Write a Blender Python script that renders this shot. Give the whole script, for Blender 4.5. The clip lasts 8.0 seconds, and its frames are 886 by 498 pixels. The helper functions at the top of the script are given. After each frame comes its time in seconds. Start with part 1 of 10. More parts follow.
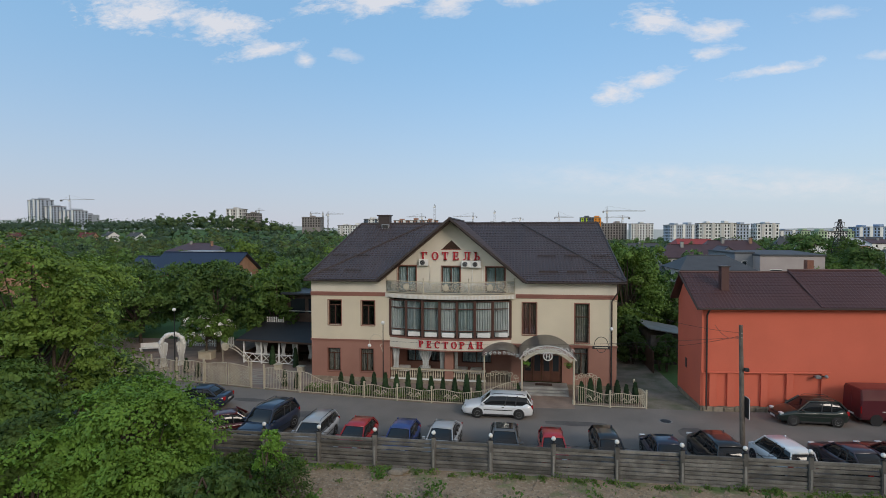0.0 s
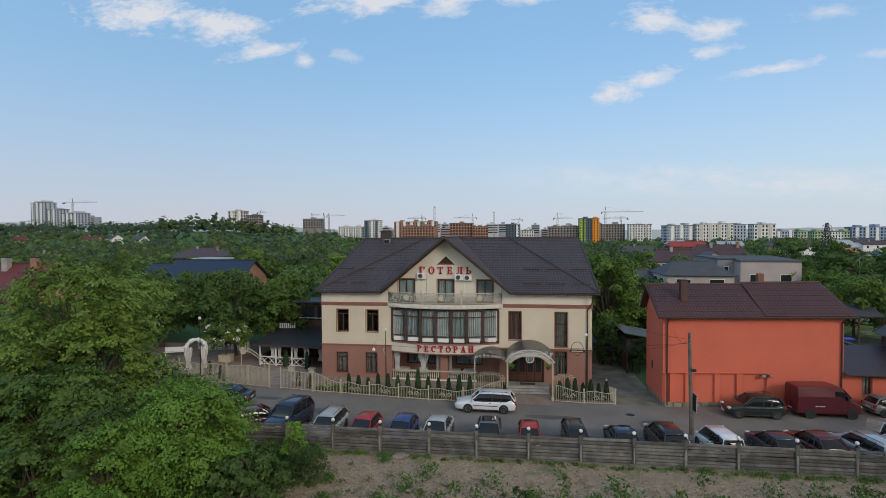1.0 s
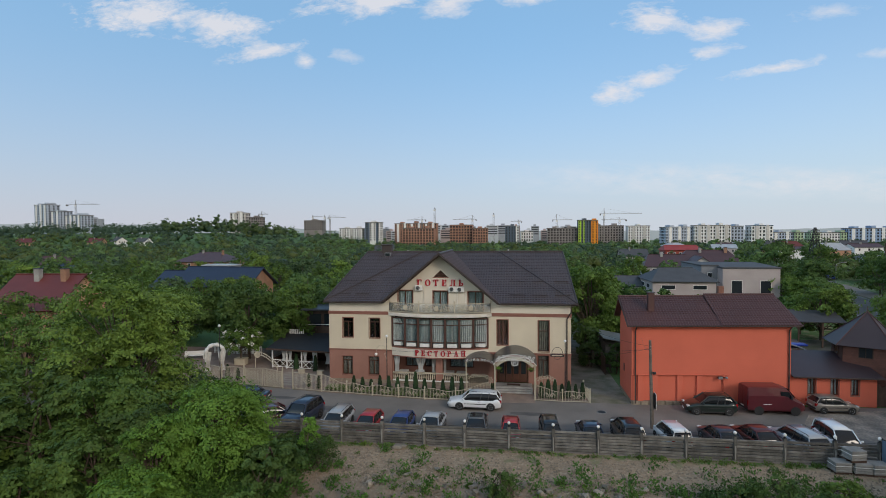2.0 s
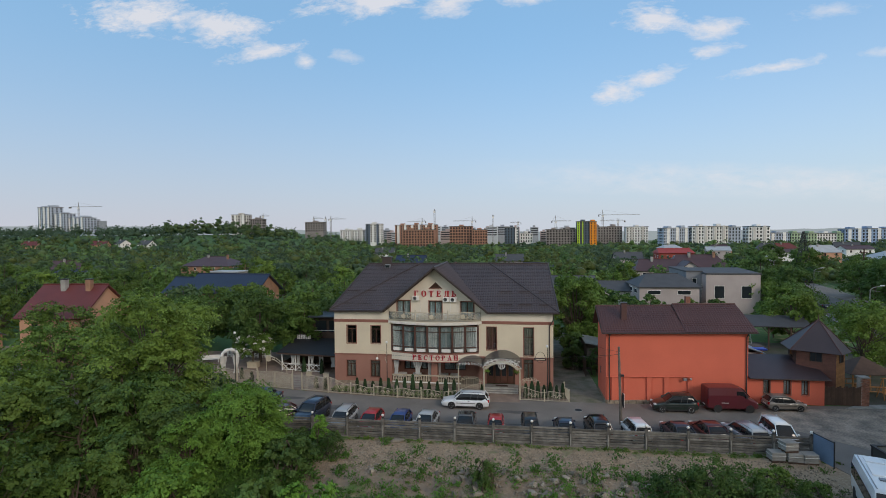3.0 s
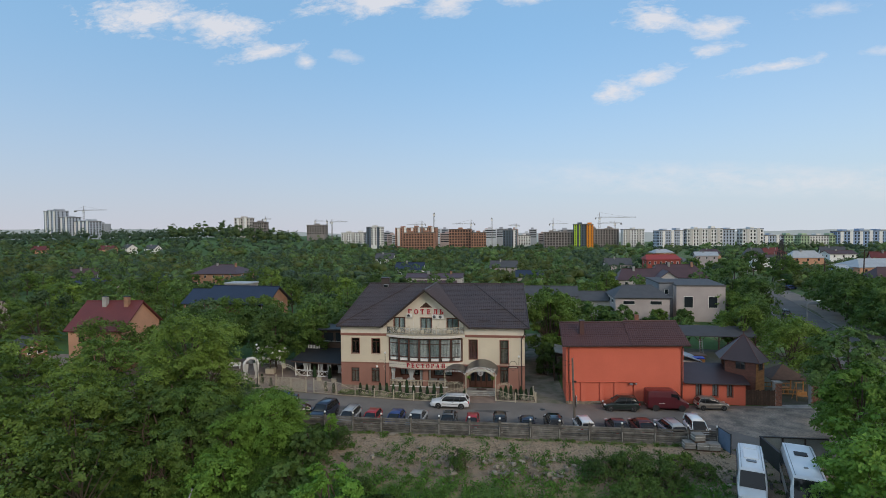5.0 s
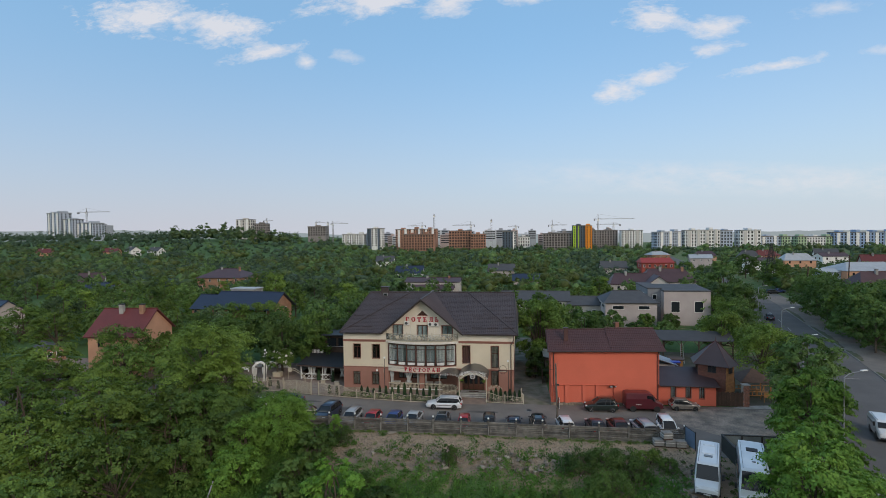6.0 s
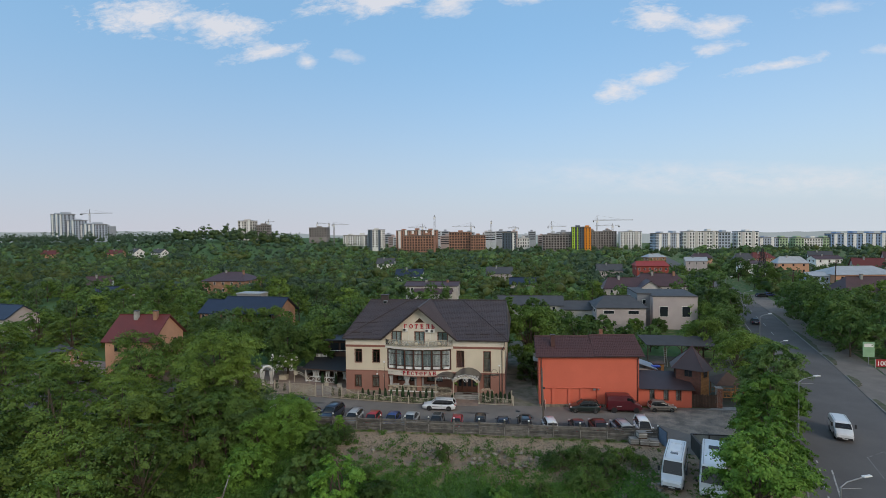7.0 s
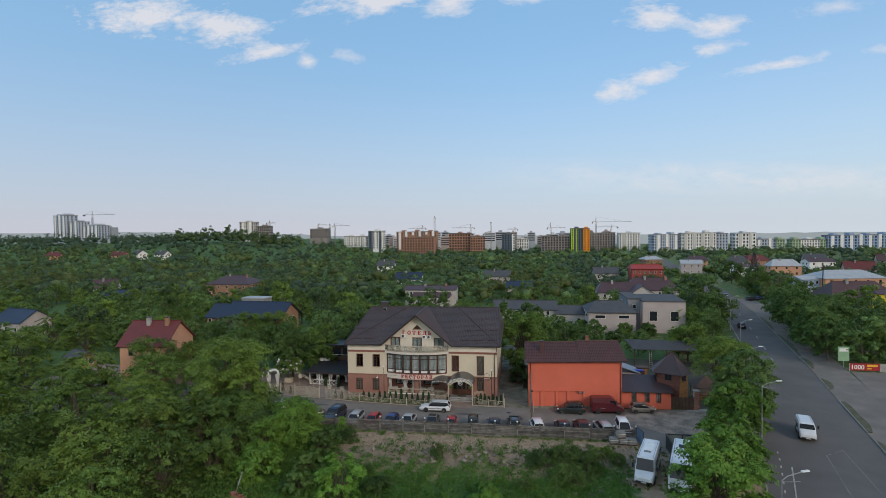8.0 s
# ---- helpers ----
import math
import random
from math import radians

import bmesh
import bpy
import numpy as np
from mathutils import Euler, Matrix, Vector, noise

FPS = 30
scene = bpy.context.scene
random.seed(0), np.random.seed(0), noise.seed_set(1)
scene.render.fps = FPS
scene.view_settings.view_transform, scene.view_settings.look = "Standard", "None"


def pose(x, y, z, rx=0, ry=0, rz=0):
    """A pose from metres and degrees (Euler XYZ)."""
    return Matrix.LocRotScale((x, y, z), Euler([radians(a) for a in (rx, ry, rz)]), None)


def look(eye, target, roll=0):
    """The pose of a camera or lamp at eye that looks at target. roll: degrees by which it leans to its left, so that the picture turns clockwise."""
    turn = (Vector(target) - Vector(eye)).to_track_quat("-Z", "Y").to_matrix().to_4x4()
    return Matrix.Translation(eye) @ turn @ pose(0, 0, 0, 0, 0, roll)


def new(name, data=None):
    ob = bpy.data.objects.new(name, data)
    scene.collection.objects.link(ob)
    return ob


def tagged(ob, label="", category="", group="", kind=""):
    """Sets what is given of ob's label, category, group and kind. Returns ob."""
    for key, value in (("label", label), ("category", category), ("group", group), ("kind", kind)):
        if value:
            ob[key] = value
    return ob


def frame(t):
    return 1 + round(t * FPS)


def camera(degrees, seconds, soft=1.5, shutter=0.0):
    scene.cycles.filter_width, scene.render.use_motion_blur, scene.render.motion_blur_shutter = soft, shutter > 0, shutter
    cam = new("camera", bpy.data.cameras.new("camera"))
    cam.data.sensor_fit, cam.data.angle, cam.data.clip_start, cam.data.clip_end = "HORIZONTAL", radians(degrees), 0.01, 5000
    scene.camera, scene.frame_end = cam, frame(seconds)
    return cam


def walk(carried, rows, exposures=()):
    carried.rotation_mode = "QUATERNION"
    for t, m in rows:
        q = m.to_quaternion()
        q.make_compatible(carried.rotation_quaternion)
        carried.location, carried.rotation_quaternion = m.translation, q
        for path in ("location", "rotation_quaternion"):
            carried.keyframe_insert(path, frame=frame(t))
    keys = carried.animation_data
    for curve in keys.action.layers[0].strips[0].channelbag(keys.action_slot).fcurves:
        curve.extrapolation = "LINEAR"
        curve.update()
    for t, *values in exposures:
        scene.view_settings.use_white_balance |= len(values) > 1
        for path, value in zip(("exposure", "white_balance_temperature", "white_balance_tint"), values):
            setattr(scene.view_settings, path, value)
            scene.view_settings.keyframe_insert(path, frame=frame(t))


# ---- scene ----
cam = camera(80.0, 8.0, soft=0.45)
PATH = [
    (0, (16.794, -41.75, 12.196), (16.521, -39.77, 12.134), -0.1),
    (0.5, (17.357, -44.379, 12.941), (17.083, -42.399, 12.88), -0.2),
    (1, (17.959, -47.019, 13.714), (17.685, -45.039, 13.652), -0.3),
    (1.5, (18.597, -49.668, 14.511), (18.322, -47.688, 14.45), -0.3),
    (3, (20.682, -57.628, 17.042), (20.404, -55.649, 16.981), -0.5),
    (3.5, (21.42, -60.275, 17.926), (21.142, -58.295, 17.866), -0.5),
    (4, (22.173, -62.912, 18.828), (21.894, -60.932, 18.768), -0.6),
    (4.5, (22.936, -65.536, 19.747), (22.656, -63.557, 19.686), -0.6),
    (6, (25.248, -73.297, 22.586), (24.965, -71.318, 22.524), -0.7),
    (6.5, (26.012, -75.835, 23.554), (25.727, -73.856, 23.492), -0.7),
    (7, (26.765, -78.342, 24.532), (26.479, -76.364, 24.469), -0.7),
    (7.5, (27.504, -80.816, 25.517), (27.217, -78.838, 25.454), -0.7),
    (8, (28.223, -83.252, 26.508), (27.935, -81.274, 26.444), -0.7),
]
walk(cam, [(t, look(eye, target, roll)) for t, eye, target, roll in PATH])
SKY_STRENGTH, SUN_POWER = 0.092, 1.45
SKY_TINT, HAZE, HAZE_COLOR, CLOUD_COLOR = (1.42, 1.78, 1.92), 0.92, (6.75, 6.7, 7.4), (8.9, 8.7, 9.0)
scene.view_settings.exposure = -0.05

# ---- world, sun, exposure ----
SUN_AZ, SUN_EL = radians(138), radians(26)
world = bpy.data.worlds.new("sky")
scene.world = world
world.use_nodes = True
WN, WL = world.node_tree.nodes, world.node_tree.links
WN.clear()


def wnode(kind):
    return WN.new(kind)


def wmath(op, a, b=None, clamp=False):
    n = wnode("ShaderNodeMath")
    n.operation, n.use_clamp = op, clamp
    for i, v in enumerate((a, b)):
        if v is None:
            continue
        if isinstance(v, (int, float)):
            n.inputs[i].default_value = v
        else:
            WL.new(v, n.inputs[i])
    return n.outputs[0]


sky = wnode("ShaderNodeTexSky")
sky.sky_type, sky.sun_disc, sky.sun_elevation, sky.sun_rotation = "NISHITA", False, SUN_EL, 2 * math.pi - SUN_AZ
sky.air_density, sky.dust_density, sky.ozone_density = 1.0, 1.4, 2.2
tc = wnode("ShaderNodeTexCoord")
sep = wnode("ShaderNodeSeparateXYZ")
WL.new(tc.outputs["Generated"], sep.inputs[0])
DX, DY, DZ = sep.outputs
ahead = wmath("MAXIMUM", DY, 0.05)
CU, CV = wmath("DIVIDE", DX, ahead), wmath("DIVIDE", DZ, ahead)
# ragged cloud stuff: two sizes of noise over the flat cloud layer, stretched sideways
place = wnode("ShaderNodeCombineXYZ")
WL.new(CU, place.inputs[0]), WL.new(wmath("MULTIPLY", CV, 2.3), place.inputs[1])


def cloud_noise(scale, rough, twist):
    n = wnode("ShaderNodeTexNoise")
    n.inputs["Scale"].default_value, n.inputs["Detail"].default_value = scale, 12.0
    n.inputs["Roughness"].default_value, n.inputs["Distortion"].default_value = rough, twist
    WL.new(place.outputs[0], n.inputs["Vector"])
    return wmath("SUBTRACT", n.outputs["Fac"], 0.5)


puffs, shreds = cloud_noise(13.0, 0.60, 0.35), cloud_noise(42.0, 0.66, 0.6)
ragged = wmath("ADD", wmath("MULTIPLY", puffs, 2.7), wmath("MULTIPLY", shreds, 1.5))
# fair-weather clouds: u, v, half width, half height, lean, strength
CLOUDS = [(-0.76, 0.452, 0.15, 0.040, -0.06, 1.0), (-0.60, 0.418, 0.12, 0.040, -0.14, 1.0), (-0.50, 0.362, 0.085, 0.016, 0.10, 0.9),
          (-0.27, 0.445, 0.13, 0.030, 0.03, 1.0), (-0.13, 0.430, 0.07, 0.024, 0.08, 0.8),
          (0.02, 0.432, 0.06, 0.014, 0.0, 0.7), (0.243, 0.380, 0.058, 0.028, 0.05, 0.95), (0.345, 0.356, 0.05, 0.024, 0.1, 0.85),
          (0.348, 0.318, 0.04, 0.015, 0.1, 0.75), (0.17, 0.251, 0.06, 0.020, 0.10, 0.9), (0.235, 0.276, 0.065, 0.018, 0.20, 0.8),
          (0.45, 0.284, 0.09, 0.010, 0.14, 0.8), (-0.41, 0.338, 0.028, 0.014, -0.2, 0.6), (-0.335, 0.346, 0.04, 0.016, -0.25, 0.5),
          (0.53, 0.375, 0.06, 0.016, 0.1, 0.45), (0.63, 0.302, 0.06, 0.009, 0.1, 0.5)]
total = None
for u, v, w, h, lean, much in CLOUDS:
    du, dv = wmath("SUBTRACT", CU, u), wmath("SUBTRACT", CV, v)
    dv = wmath("SUBTRACT", dv, wmath("MULTIPLY", du, lean))
    a, b = wmath("DIVIDE", du, w * 1.15), wmath("DIVIDE", dv, h * 1.15)
    far = wmath("ADD", wmath("MULTIPLY", a, a), wmath("MULTIPLY", b, b))
    near = wmath("SUBTRACT", 1.0, wmath("SQRT", far))
    dens = wmath("MULTIPLY", wmath("ADD", wmath("MULTIPLY", near, 1.25), wmath("SUBTRACT", ragged, 0.12)), 1.15 * much, clamp=True)
    dens = wmath("MULTIPLY", dens, wmath("MULTIPLY", wmath("ADD", near, 0.45), 2.0, clamp=True))
    total = dens if total is None else wmath("MAXIMUM", total, dens)
# thin veil low over the horizon
veil = wmath("DIVIDE", wmath("SUBTRACT", CV, wmath("ADD", 0.106, wmath("MULTIPLY", CU, -0.045))), 0.034)
veil = wmath("SUBTRACT", 1.0, wmath("MULTIPLY", veil, veil), clamp=True)
veil = wmath("MULTIPLY", veil, wmath("MULTIPLY", wmath("ADD", 0.30, wmath("MULTIPLY", ragged, 0.55)), wmath("MULTIPLY", wmath("ADD", CU, 0.1), 3.0, clamp=True)), clamp=True)
total = wmath("MAXIMUM", total, veil)
bright = wnode("ShaderNodeMixRGB")
bright.blend_type = "MULTIPLY"
bright.inputs[0].default_value, bright.inputs[2].default_value = 1.0, (SKY_TINT[0], SKY_TINT[1], SKY_TINT[2], 1)
WL.new(sky.outputs[0], bright.inputs[1])
# thin high cloud evens out the blue
even = wnode("ShaderNodeMixRGB")
even.inputs[0].default_value = 0.6
WL.new(bright.outputs[0], even.inputs[1])
# the glow of the low sun warms the sky on its own side
sunny = wmath("ADD", wmath("MULTIPLY", DX, math.sin(SUN_AZ)), wmath("MULTIPLY", DY, math.cos(SUN_AZ)), clamp=True)
tone = wnode("ShaderNodeMixRGB")
blue = wnode("ShaderNodeMixRGB")
blue.inputs[1].default_value, blue.inputs[2].default_value = (3.55, 6.45, 9.75, 1), (3.55, 5.4, 7.65, 1)
WL.new(wmath("MULTIPLY", CU, 1.1, clamp=True), blue.inputs[0]), WL.new(blue.outputs[0], tone.inputs[1])
tone.inputs[2].default_value = (8.6, 6.9, 5.0, 1)
WL.new(wmath("POWER", sunny, 0.7), tone.inputs[0]), WL.new(tone.outputs[0], even.inputs[2])
# haze towards the horizon
low = wmath("SUBTRACT", 1.0, wmath("MULTIPLY", wmath("MAXIMUM", DZ, 0.0), 2.6), clamp=True)
low = wmath("MULTIPLY", wmath("POWER", low, 1.8), HAZE)
hazed = wnode("ShaderNodeMixRGB")
mist = wnode("ShaderNodeMixRGB")
mist.inputs[1].default_value, mist.inputs[2].default_value = (*HAZE_COLOR, 1), (7.1, 7.75, 8.45, 1)
WL.new(wmath("ADD", wmath("MULTIPLY", CU, 0.7), 0.42, clamp=True), mist.inputs[0])
glow = wnode("ShaderNodeMixRGB")
glow.inputs[2].default_value = (9.0, 7.4, 5.6, 1)
WL.new(sunny, glow.inputs[0]), WL.new(mist.outputs[0], glow.inputs[1]), WL.new(glow.outputs[0], hazed.inputs[2])
WL.new(low, hazed.inputs[0]), WL.new(even.outputs[0], hazed.inputs[1])
clouded = wnode("ShaderNodeMixRGB")
clouded.inputs[2].default_value = (*CLOUD_COLOR, 1)
WL.new(wmath("MULTIPLY", total, 0.82), clouded.inputs[0]), WL.new(hazed.outputs[0], clouded.inputs[1])
back = wnode("ShaderNodeBackground")
back.inputs["Strength"].default_value = SKY_STRENGTH
WL.new(clouded.outputs[0], back.inputs["Color"])
WL.new(back.outputs[0], wnode("ShaderNodeOutputWorld").inputs["Surface"])

sun = new("sun", bpy.data.lights.new("sun", "SUN"))
sun.data.energy, sun.data.angle, sun.data.color = SUN_POWER, radians(20), (1.0, 0.89, 0.77)
sun_from = Vector((math.sin(SUN_AZ) * math.cos(SUN_EL), math.cos(SUN_AZ) * math.cos(SUN_EL), math.sin(SUN_EL)))
sun.matrix_world = look(sun_from * 200, (0, 0, 0))

# ---- materials ----
def material(name, color, rough=0.7, metal=0.0, stain=0.25, stain_size=1.5, grain=0.15, grain_size=0.06, bump=0.1, random_by=0.0, second=None, spec=0.5, coat=0.0):
    """A surface with stains of one size and grain of another, both in metres, over the world's coordinates."""
    m = bpy.data.materials.new(name)
    m.use_nodes = True
    n, l = m.node_tree.nodes, m.node_tree.links
    p = n["Principled BSDF"]
    p.inputs["Roughness"].default_value, p.inputs["Metallic"].default_value = rough, metal
    p.inputs["Specular IOR Level"].default_value, p.inputs["Coat Weight"].default_value = spec, coat
    g = n.new("ShaderNodeNewGeometry")
    big, fine = n.new("ShaderNodeTexNoise"), n.new("ShaderNodeTexNoise")
    for t, size, detail in ((big, stain_size, 4), (fine, grain_size, 3)):
        t.inputs["Scale"].default_value, t.inputs["Detail"].default_value = 1.0 / size, detail
        l.new(g.outputs["Position"], t.inputs["Vector"])
    ramp = n.new("ShaderNodeMapRange")
    ramp.inputs["From Min"].default_value, ramp.inputs["From Max"].default_value = 0.35, 0.68
    l.new(big.outputs["Fac"], ramp.inputs["Value"])
    mix = n.new("ShaderNodeMixRGB")
    other = second or tuple(c * (1 - stain) for c in color)
    mix.inputs[1].default_value, mix.inputs[2].default_value = (*color, 1), (*other, 1)
    l.new(ramp.outputs[0], mix.inputs[0])
    hsv = n.new("ShaderNodeHueSaturation")
    val = n.new("ShaderNodeMapRange")
    val.inputs["From Min"].default_value, val.inputs["From Max"].default_value = 0.25, 0.75
    val.inputs["To Min"].default_value, val.inputs["To Max"].default_value = 1 - grain, 1 + grain
    l.new(fine.outputs["Fac"], val.inputs["Value"])
    last = val.outputs[0]
    if random_by:
        info, way, mul = n.new("ShaderNodeObjectInfo"), n.new("ShaderNodeMapRange"), n.new("ShaderNodeMath")
        way.inputs["To Min"].default_value, way.inputs["To Max"].default_value = 1 - random_by, 1 + random_by
        mul.operation = "MULTIPLY"
        l.new(info.outputs["Random"], way.inputs["Value"])
        l.new(last, mul.inputs[0]), l.new(way.outputs[0], mul.inputs[1])
        last = mul.outputs[0]
    l.new(last, hsv.inputs["Value"])
    l.new(mix.outputs[0], hsv.inputs["Color"])
    l.new(hsv.outputs[0], p.inputs["Base Color"])
    if bump:
        b = n.new("ShaderNodeBump")
        b.inputs["Strength"].default_value, b.inputs["Distance"].default_value = bump, grain_size * 0.3
        l.new(fine.outputs["Fac"], b.inputs["Height"])
        l.new(b.outputs[0], p.inputs["Normal"])
    return m


def glass_material(name, tint=(0.02, 0.025, 0.03), rough=0.04):
    """Window glass seen from outside by day: dark behind, mirroring the sky."""
    m = bpy.data.materials.new(name)
    m.use_nodes = True
    n, l = m.node_tree.nodes, m.node_tree.links
    p = n["Principled BSDF"]
    p.inputs["Base Color"].default_value = (*tint, 1)
    p.inputs["Roughness"].default_value, p.inputs["IOR"].default_value = rough, 1.5
    t = n.new("ShaderNodeTexNoise")
    t.inputs["Scale"].default_value = 0.9
    g, b = n.new("ShaderNodeNewGeometry"), n.new("ShaderNodeBump")
    b.inputs["Strength"].default_value, b.inputs["Distance"].default_value = 0.05, 0.02
    l.new(g.outputs["Position"], t.inputs["Vector"]), l.new(t.outputs["Fac"], b.inputs["Height"]), l.new(b.outputs[0], p.inputs["Normal"])
    return m


def clear_material(name, tint=(0.85, 0.9, 0.92)):
    """Clear pane: mostly lets light through, with a Fresnel gloss."""
    m = bpy.data.materials.new(name)
    m.use_nodes = True
    n, l = m.node_tree.nodes, m.node_tree.links
    n.clear()
    out, mix, tr, gl, fr = (n.new("ShaderNode" + k) for k in ("OutputMaterial", "MixShader", "BsdfTransparent", "BsdfGlossy", "Fresnel"))
    tr.inputs[0].default_value, gl.inputs["Roughness"].default_value = (*tint, 1), 0.03
    fr.inputs["IOR"].default_value = 1.6
    l.new(fr.outputs[0], mix.inputs[0]), l.new(tr.outputs[0], mix.inputs[1]), l.new(gl.outputs[0], mix.inputs[2]), l.new(mix.outputs[0], out.inputs[0])
    return m


def milky_material(name, cover):
    """A frosted pane: part of it white, the rest lets light through."""
    m = clear_material(name, (0.96, 0.97, 0.97))
    n, l = m.node_tree.nodes, m.node_tree.links
    mix, white = n.new("ShaderNodeMixShader"), n.new("ShaderNodeBsdfDiffuse")
    white.inputs["Color"].default_value, mix.inputs[0].default_value = (0.78, 0.78, 0.76, 1), cover
    out = n["Material Output"]
    l.new(out.inputs[0].links[0].from_socket, mix.inputs[1]), l.new(white.outputs[0], mix.inputs[2]), l.new(mix.outputs[0], out.inputs[0])
    return m


def leaf_material(name, color, second, glow_part=0.22):
    """Leaves: each leaf a little different, whole trees too; some light comes through."""
    m = bpy.data.materials.new(name)
    m.use_nodes = True
    n, l = m.node_tree.nodes, m.node_tree.links
    p = n["Principled BSDF"]
    p.inputs["Roughness"].default_value, p.inputs["Specular IOR Level"].default_value = 0.6, 0.25
    g, info = n.new("ShaderNodeNewGeometry"), n.new("ShaderNodeObjectInfo")
    big = n.new("ShaderNodeTexNoise")
    big.inputs["Scale"].default_value, big.inputs["Detail"].default_value = 0.16, 3
    l.new(g.outputs["Position"], big.inputs["Vector"])
    add = n.new("ShaderNodeMath")
    add.operation = "MULTIPLY_ADD"
    add.inputs[1].default_value = 0.34
    l.new(g.outputs["Random Per Island"], add.inputs[0])
    rng = n.new("ShaderNodeMapRange")
    rng.inputs["From Min"].default_value, rng.inputs["From Max"].default_value = 0.3, 0.7
    rng.inputs["To Min"].default_value, rng.inputs["To Max"].default_value = -0.15, 0.6
    l.new(big.outputs["Fac"], rng.inputs["Value"]), l.new(rng.outputs[0], add.inputs[2])
    mix = n.new("ShaderNodeMixRGB")
    mix.use_clamp = True
    mix.inputs[1].default_value, mix.inputs[2].default_value = (*color, 1), (*second, 1)
    l.new(add.outputs[0], mix.inputs[0])
    hsv, way = n.new("ShaderNodeHueSaturation"), n.new("ShaderNodeMapRange")
    way.inputs["To Min"].default_value, way.inputs["To Max"].default_value = 0.75, 1.25
    l.new(info.outputs["Random"], way.inputs["Value"])
    # sprays differ: a metre-wide noise makes them lighter and darker in turn
    mid, midr, mul = n.new("ShaderNodeTexNoise"), n.new("ShaderNodeMapRange"), n.new("ShaderNodeMath")
    mid.inputs["Scale"].default_value, mid.inputs["Detail"].default_value = 1.15, 4
    midr.inputs["From Min"].default_value, midr.inputs["From Max"].default_value = 0.33, 0.67
    midr.inputs["To Min"].default_value, midr.inputs["To Max"].default_value = 0.76, 1.22
    mul.operation = "MULTIPLY"
    l.new(g.outputs["Position"], mid.inputs["Vector"]), l.new(mid.outputs["Fac"], midr.inputs["Value"])
    l.new(way.outputs[0], mul.inputs[0]), l.new(midr.outputs[0], mul.inputs[1])
    each, mul2 = n.new("ShaderNodeMapRange"), n.new("ShaderNodeMath")
    each.inputs["To Min"].default_value, each.inputs["To Max"].default_value = 0.90, 1.10
    mul2.operation = "MULTIPLY"
    l.new(g.outputs["Random Per Island"], each.inputs["Value"]), l.new(each.outputs[0], mul2.inputs[0]), l.new(mul.outputs[0], mul2.inputs[1]), l.new(mul2.outputs[0], hsv.inputs["Value"])
    l.new(mix.outputs[0], hsv.inputs["Color"]), l.new(hsv.outputs[0], p.inputs["Base Color"])
    tr, ms = n.new("ShaderNodeBsdfTranslucent"), n.new("ShaderNodeMixShader")
    ms.inputs[0].default_value = glow_part
    l.new(hsv.outputs[0], tr.inputs["Color"])
    l.new(p.outputs[0], ms.inputs[1]), l.new(tr.outputs[0], ms.inputs[2]), l.new(ms.outputs[0], n["Material Output"].inputs[0])
    return m


M_CREAM = material("cream_render", (0.64, 0.555, 0.42), 0.85, stain=0.10, stain_size=2.5, grain=0.05, grain_size=0.05, bump=0.25)
M_CREAM_PALE = material("pale_cream_render", (0.68, 0.62, 0.52), 0.85, stain=0.10, stain_size=2.2, grain=0.05, grain_size=0.05, bump=0.25)
M_BROWN_WALL = material("brown_pink_render", (0.33, 0.165, 0.125), 0.85, stain=0.14, stain_size=2.0, grain=0.07, grain_size=0.05, bump=0.3)
M_BAND = material("brown_band", (0.27, 0.115, 0.085), 0.7, stain=0.15, grain=0.06)
M_ROOF = material("dark_brown_metal_tile", (0.074, 0.052, 0.050), 0.5, stain=0.22, stain_size=3.0, grain=0.12, grain_size=0.1, bump=0.1)
M_ROOF_EDGE = material("dark_brown_trim", (0.052, 0.036, 0.032), 0.5, stain=0.2)
M_ORANGE = material("orange_render", (0.62, 0.140, 0.084), 0.85, stain=0.10, stain_size=3.0, grain=0.05, grain_size=0.05, bump=0.25)
M_BROWN_ROOF = material("brown_metal_roof", (0.085, 0.036, 0.033), 0.55, stain=0.18, stain_size=2.5, grain=0.1, grain_size=0.08)
M_FRAME = material("dark_wood_frame", (0.09, 0.035, 0.02), 0.5, stain=0.2, stain_size=0.4, grain=0.15)
M_WHITE = material("white_paint", (0.76, 0.75, 0.72), 0.5, stain=0.10, stain_size=0.6, grain=0.05)
M_IVORY = material("ivory_fence_paint", (0.52, 0.46, 0.35), 0.5, stain=0.15, stain_size=0.5, grain=0.08)
M_CURTAIN = material("pale_curtain", (0.62, 0.63, 0.62), 0.9, stain=0.2, stain_size=0.5, grain=0.1)
M_CURTAIN_BLUE = material("grey_blue_curtain", (0.42, 0.475, 0.485), 0.9, stain=0.2, stain_size=0.5, grain=0.1)
M_CURTAIN_DIM = material("dim_brown_curtain", (0.26, 0.235, 0.20), 0.9, stain=0.3, stain_size=0.4, grain=0.15)
M_CURTAIN_RED = material("wine_curtain", (0.22, 0.10, 0.09), 0.9, stain=0.2, stain_size=0.5, grain=0.1)
M_DARK = material("interior_shade", (0.022, 0.02, 0.02), 0.9, stain=0.3)
M_RED = material("red_letter", (0.42, 0.012, 0.02), 0.4, stain=0.1)
M_GLASS = glass_material("window_glass")
M_CLEAR = clear_material("clear_pane")
M_GREY_METAL = material("grey_metal", (0.30, 0.31, 0.32), 0.5, 0.4, stain=0.2)
M_DARK_METAL = material("dark_metal", (0.03, 0.03, 0.032), 0.5, 0.3, stain=0.2)
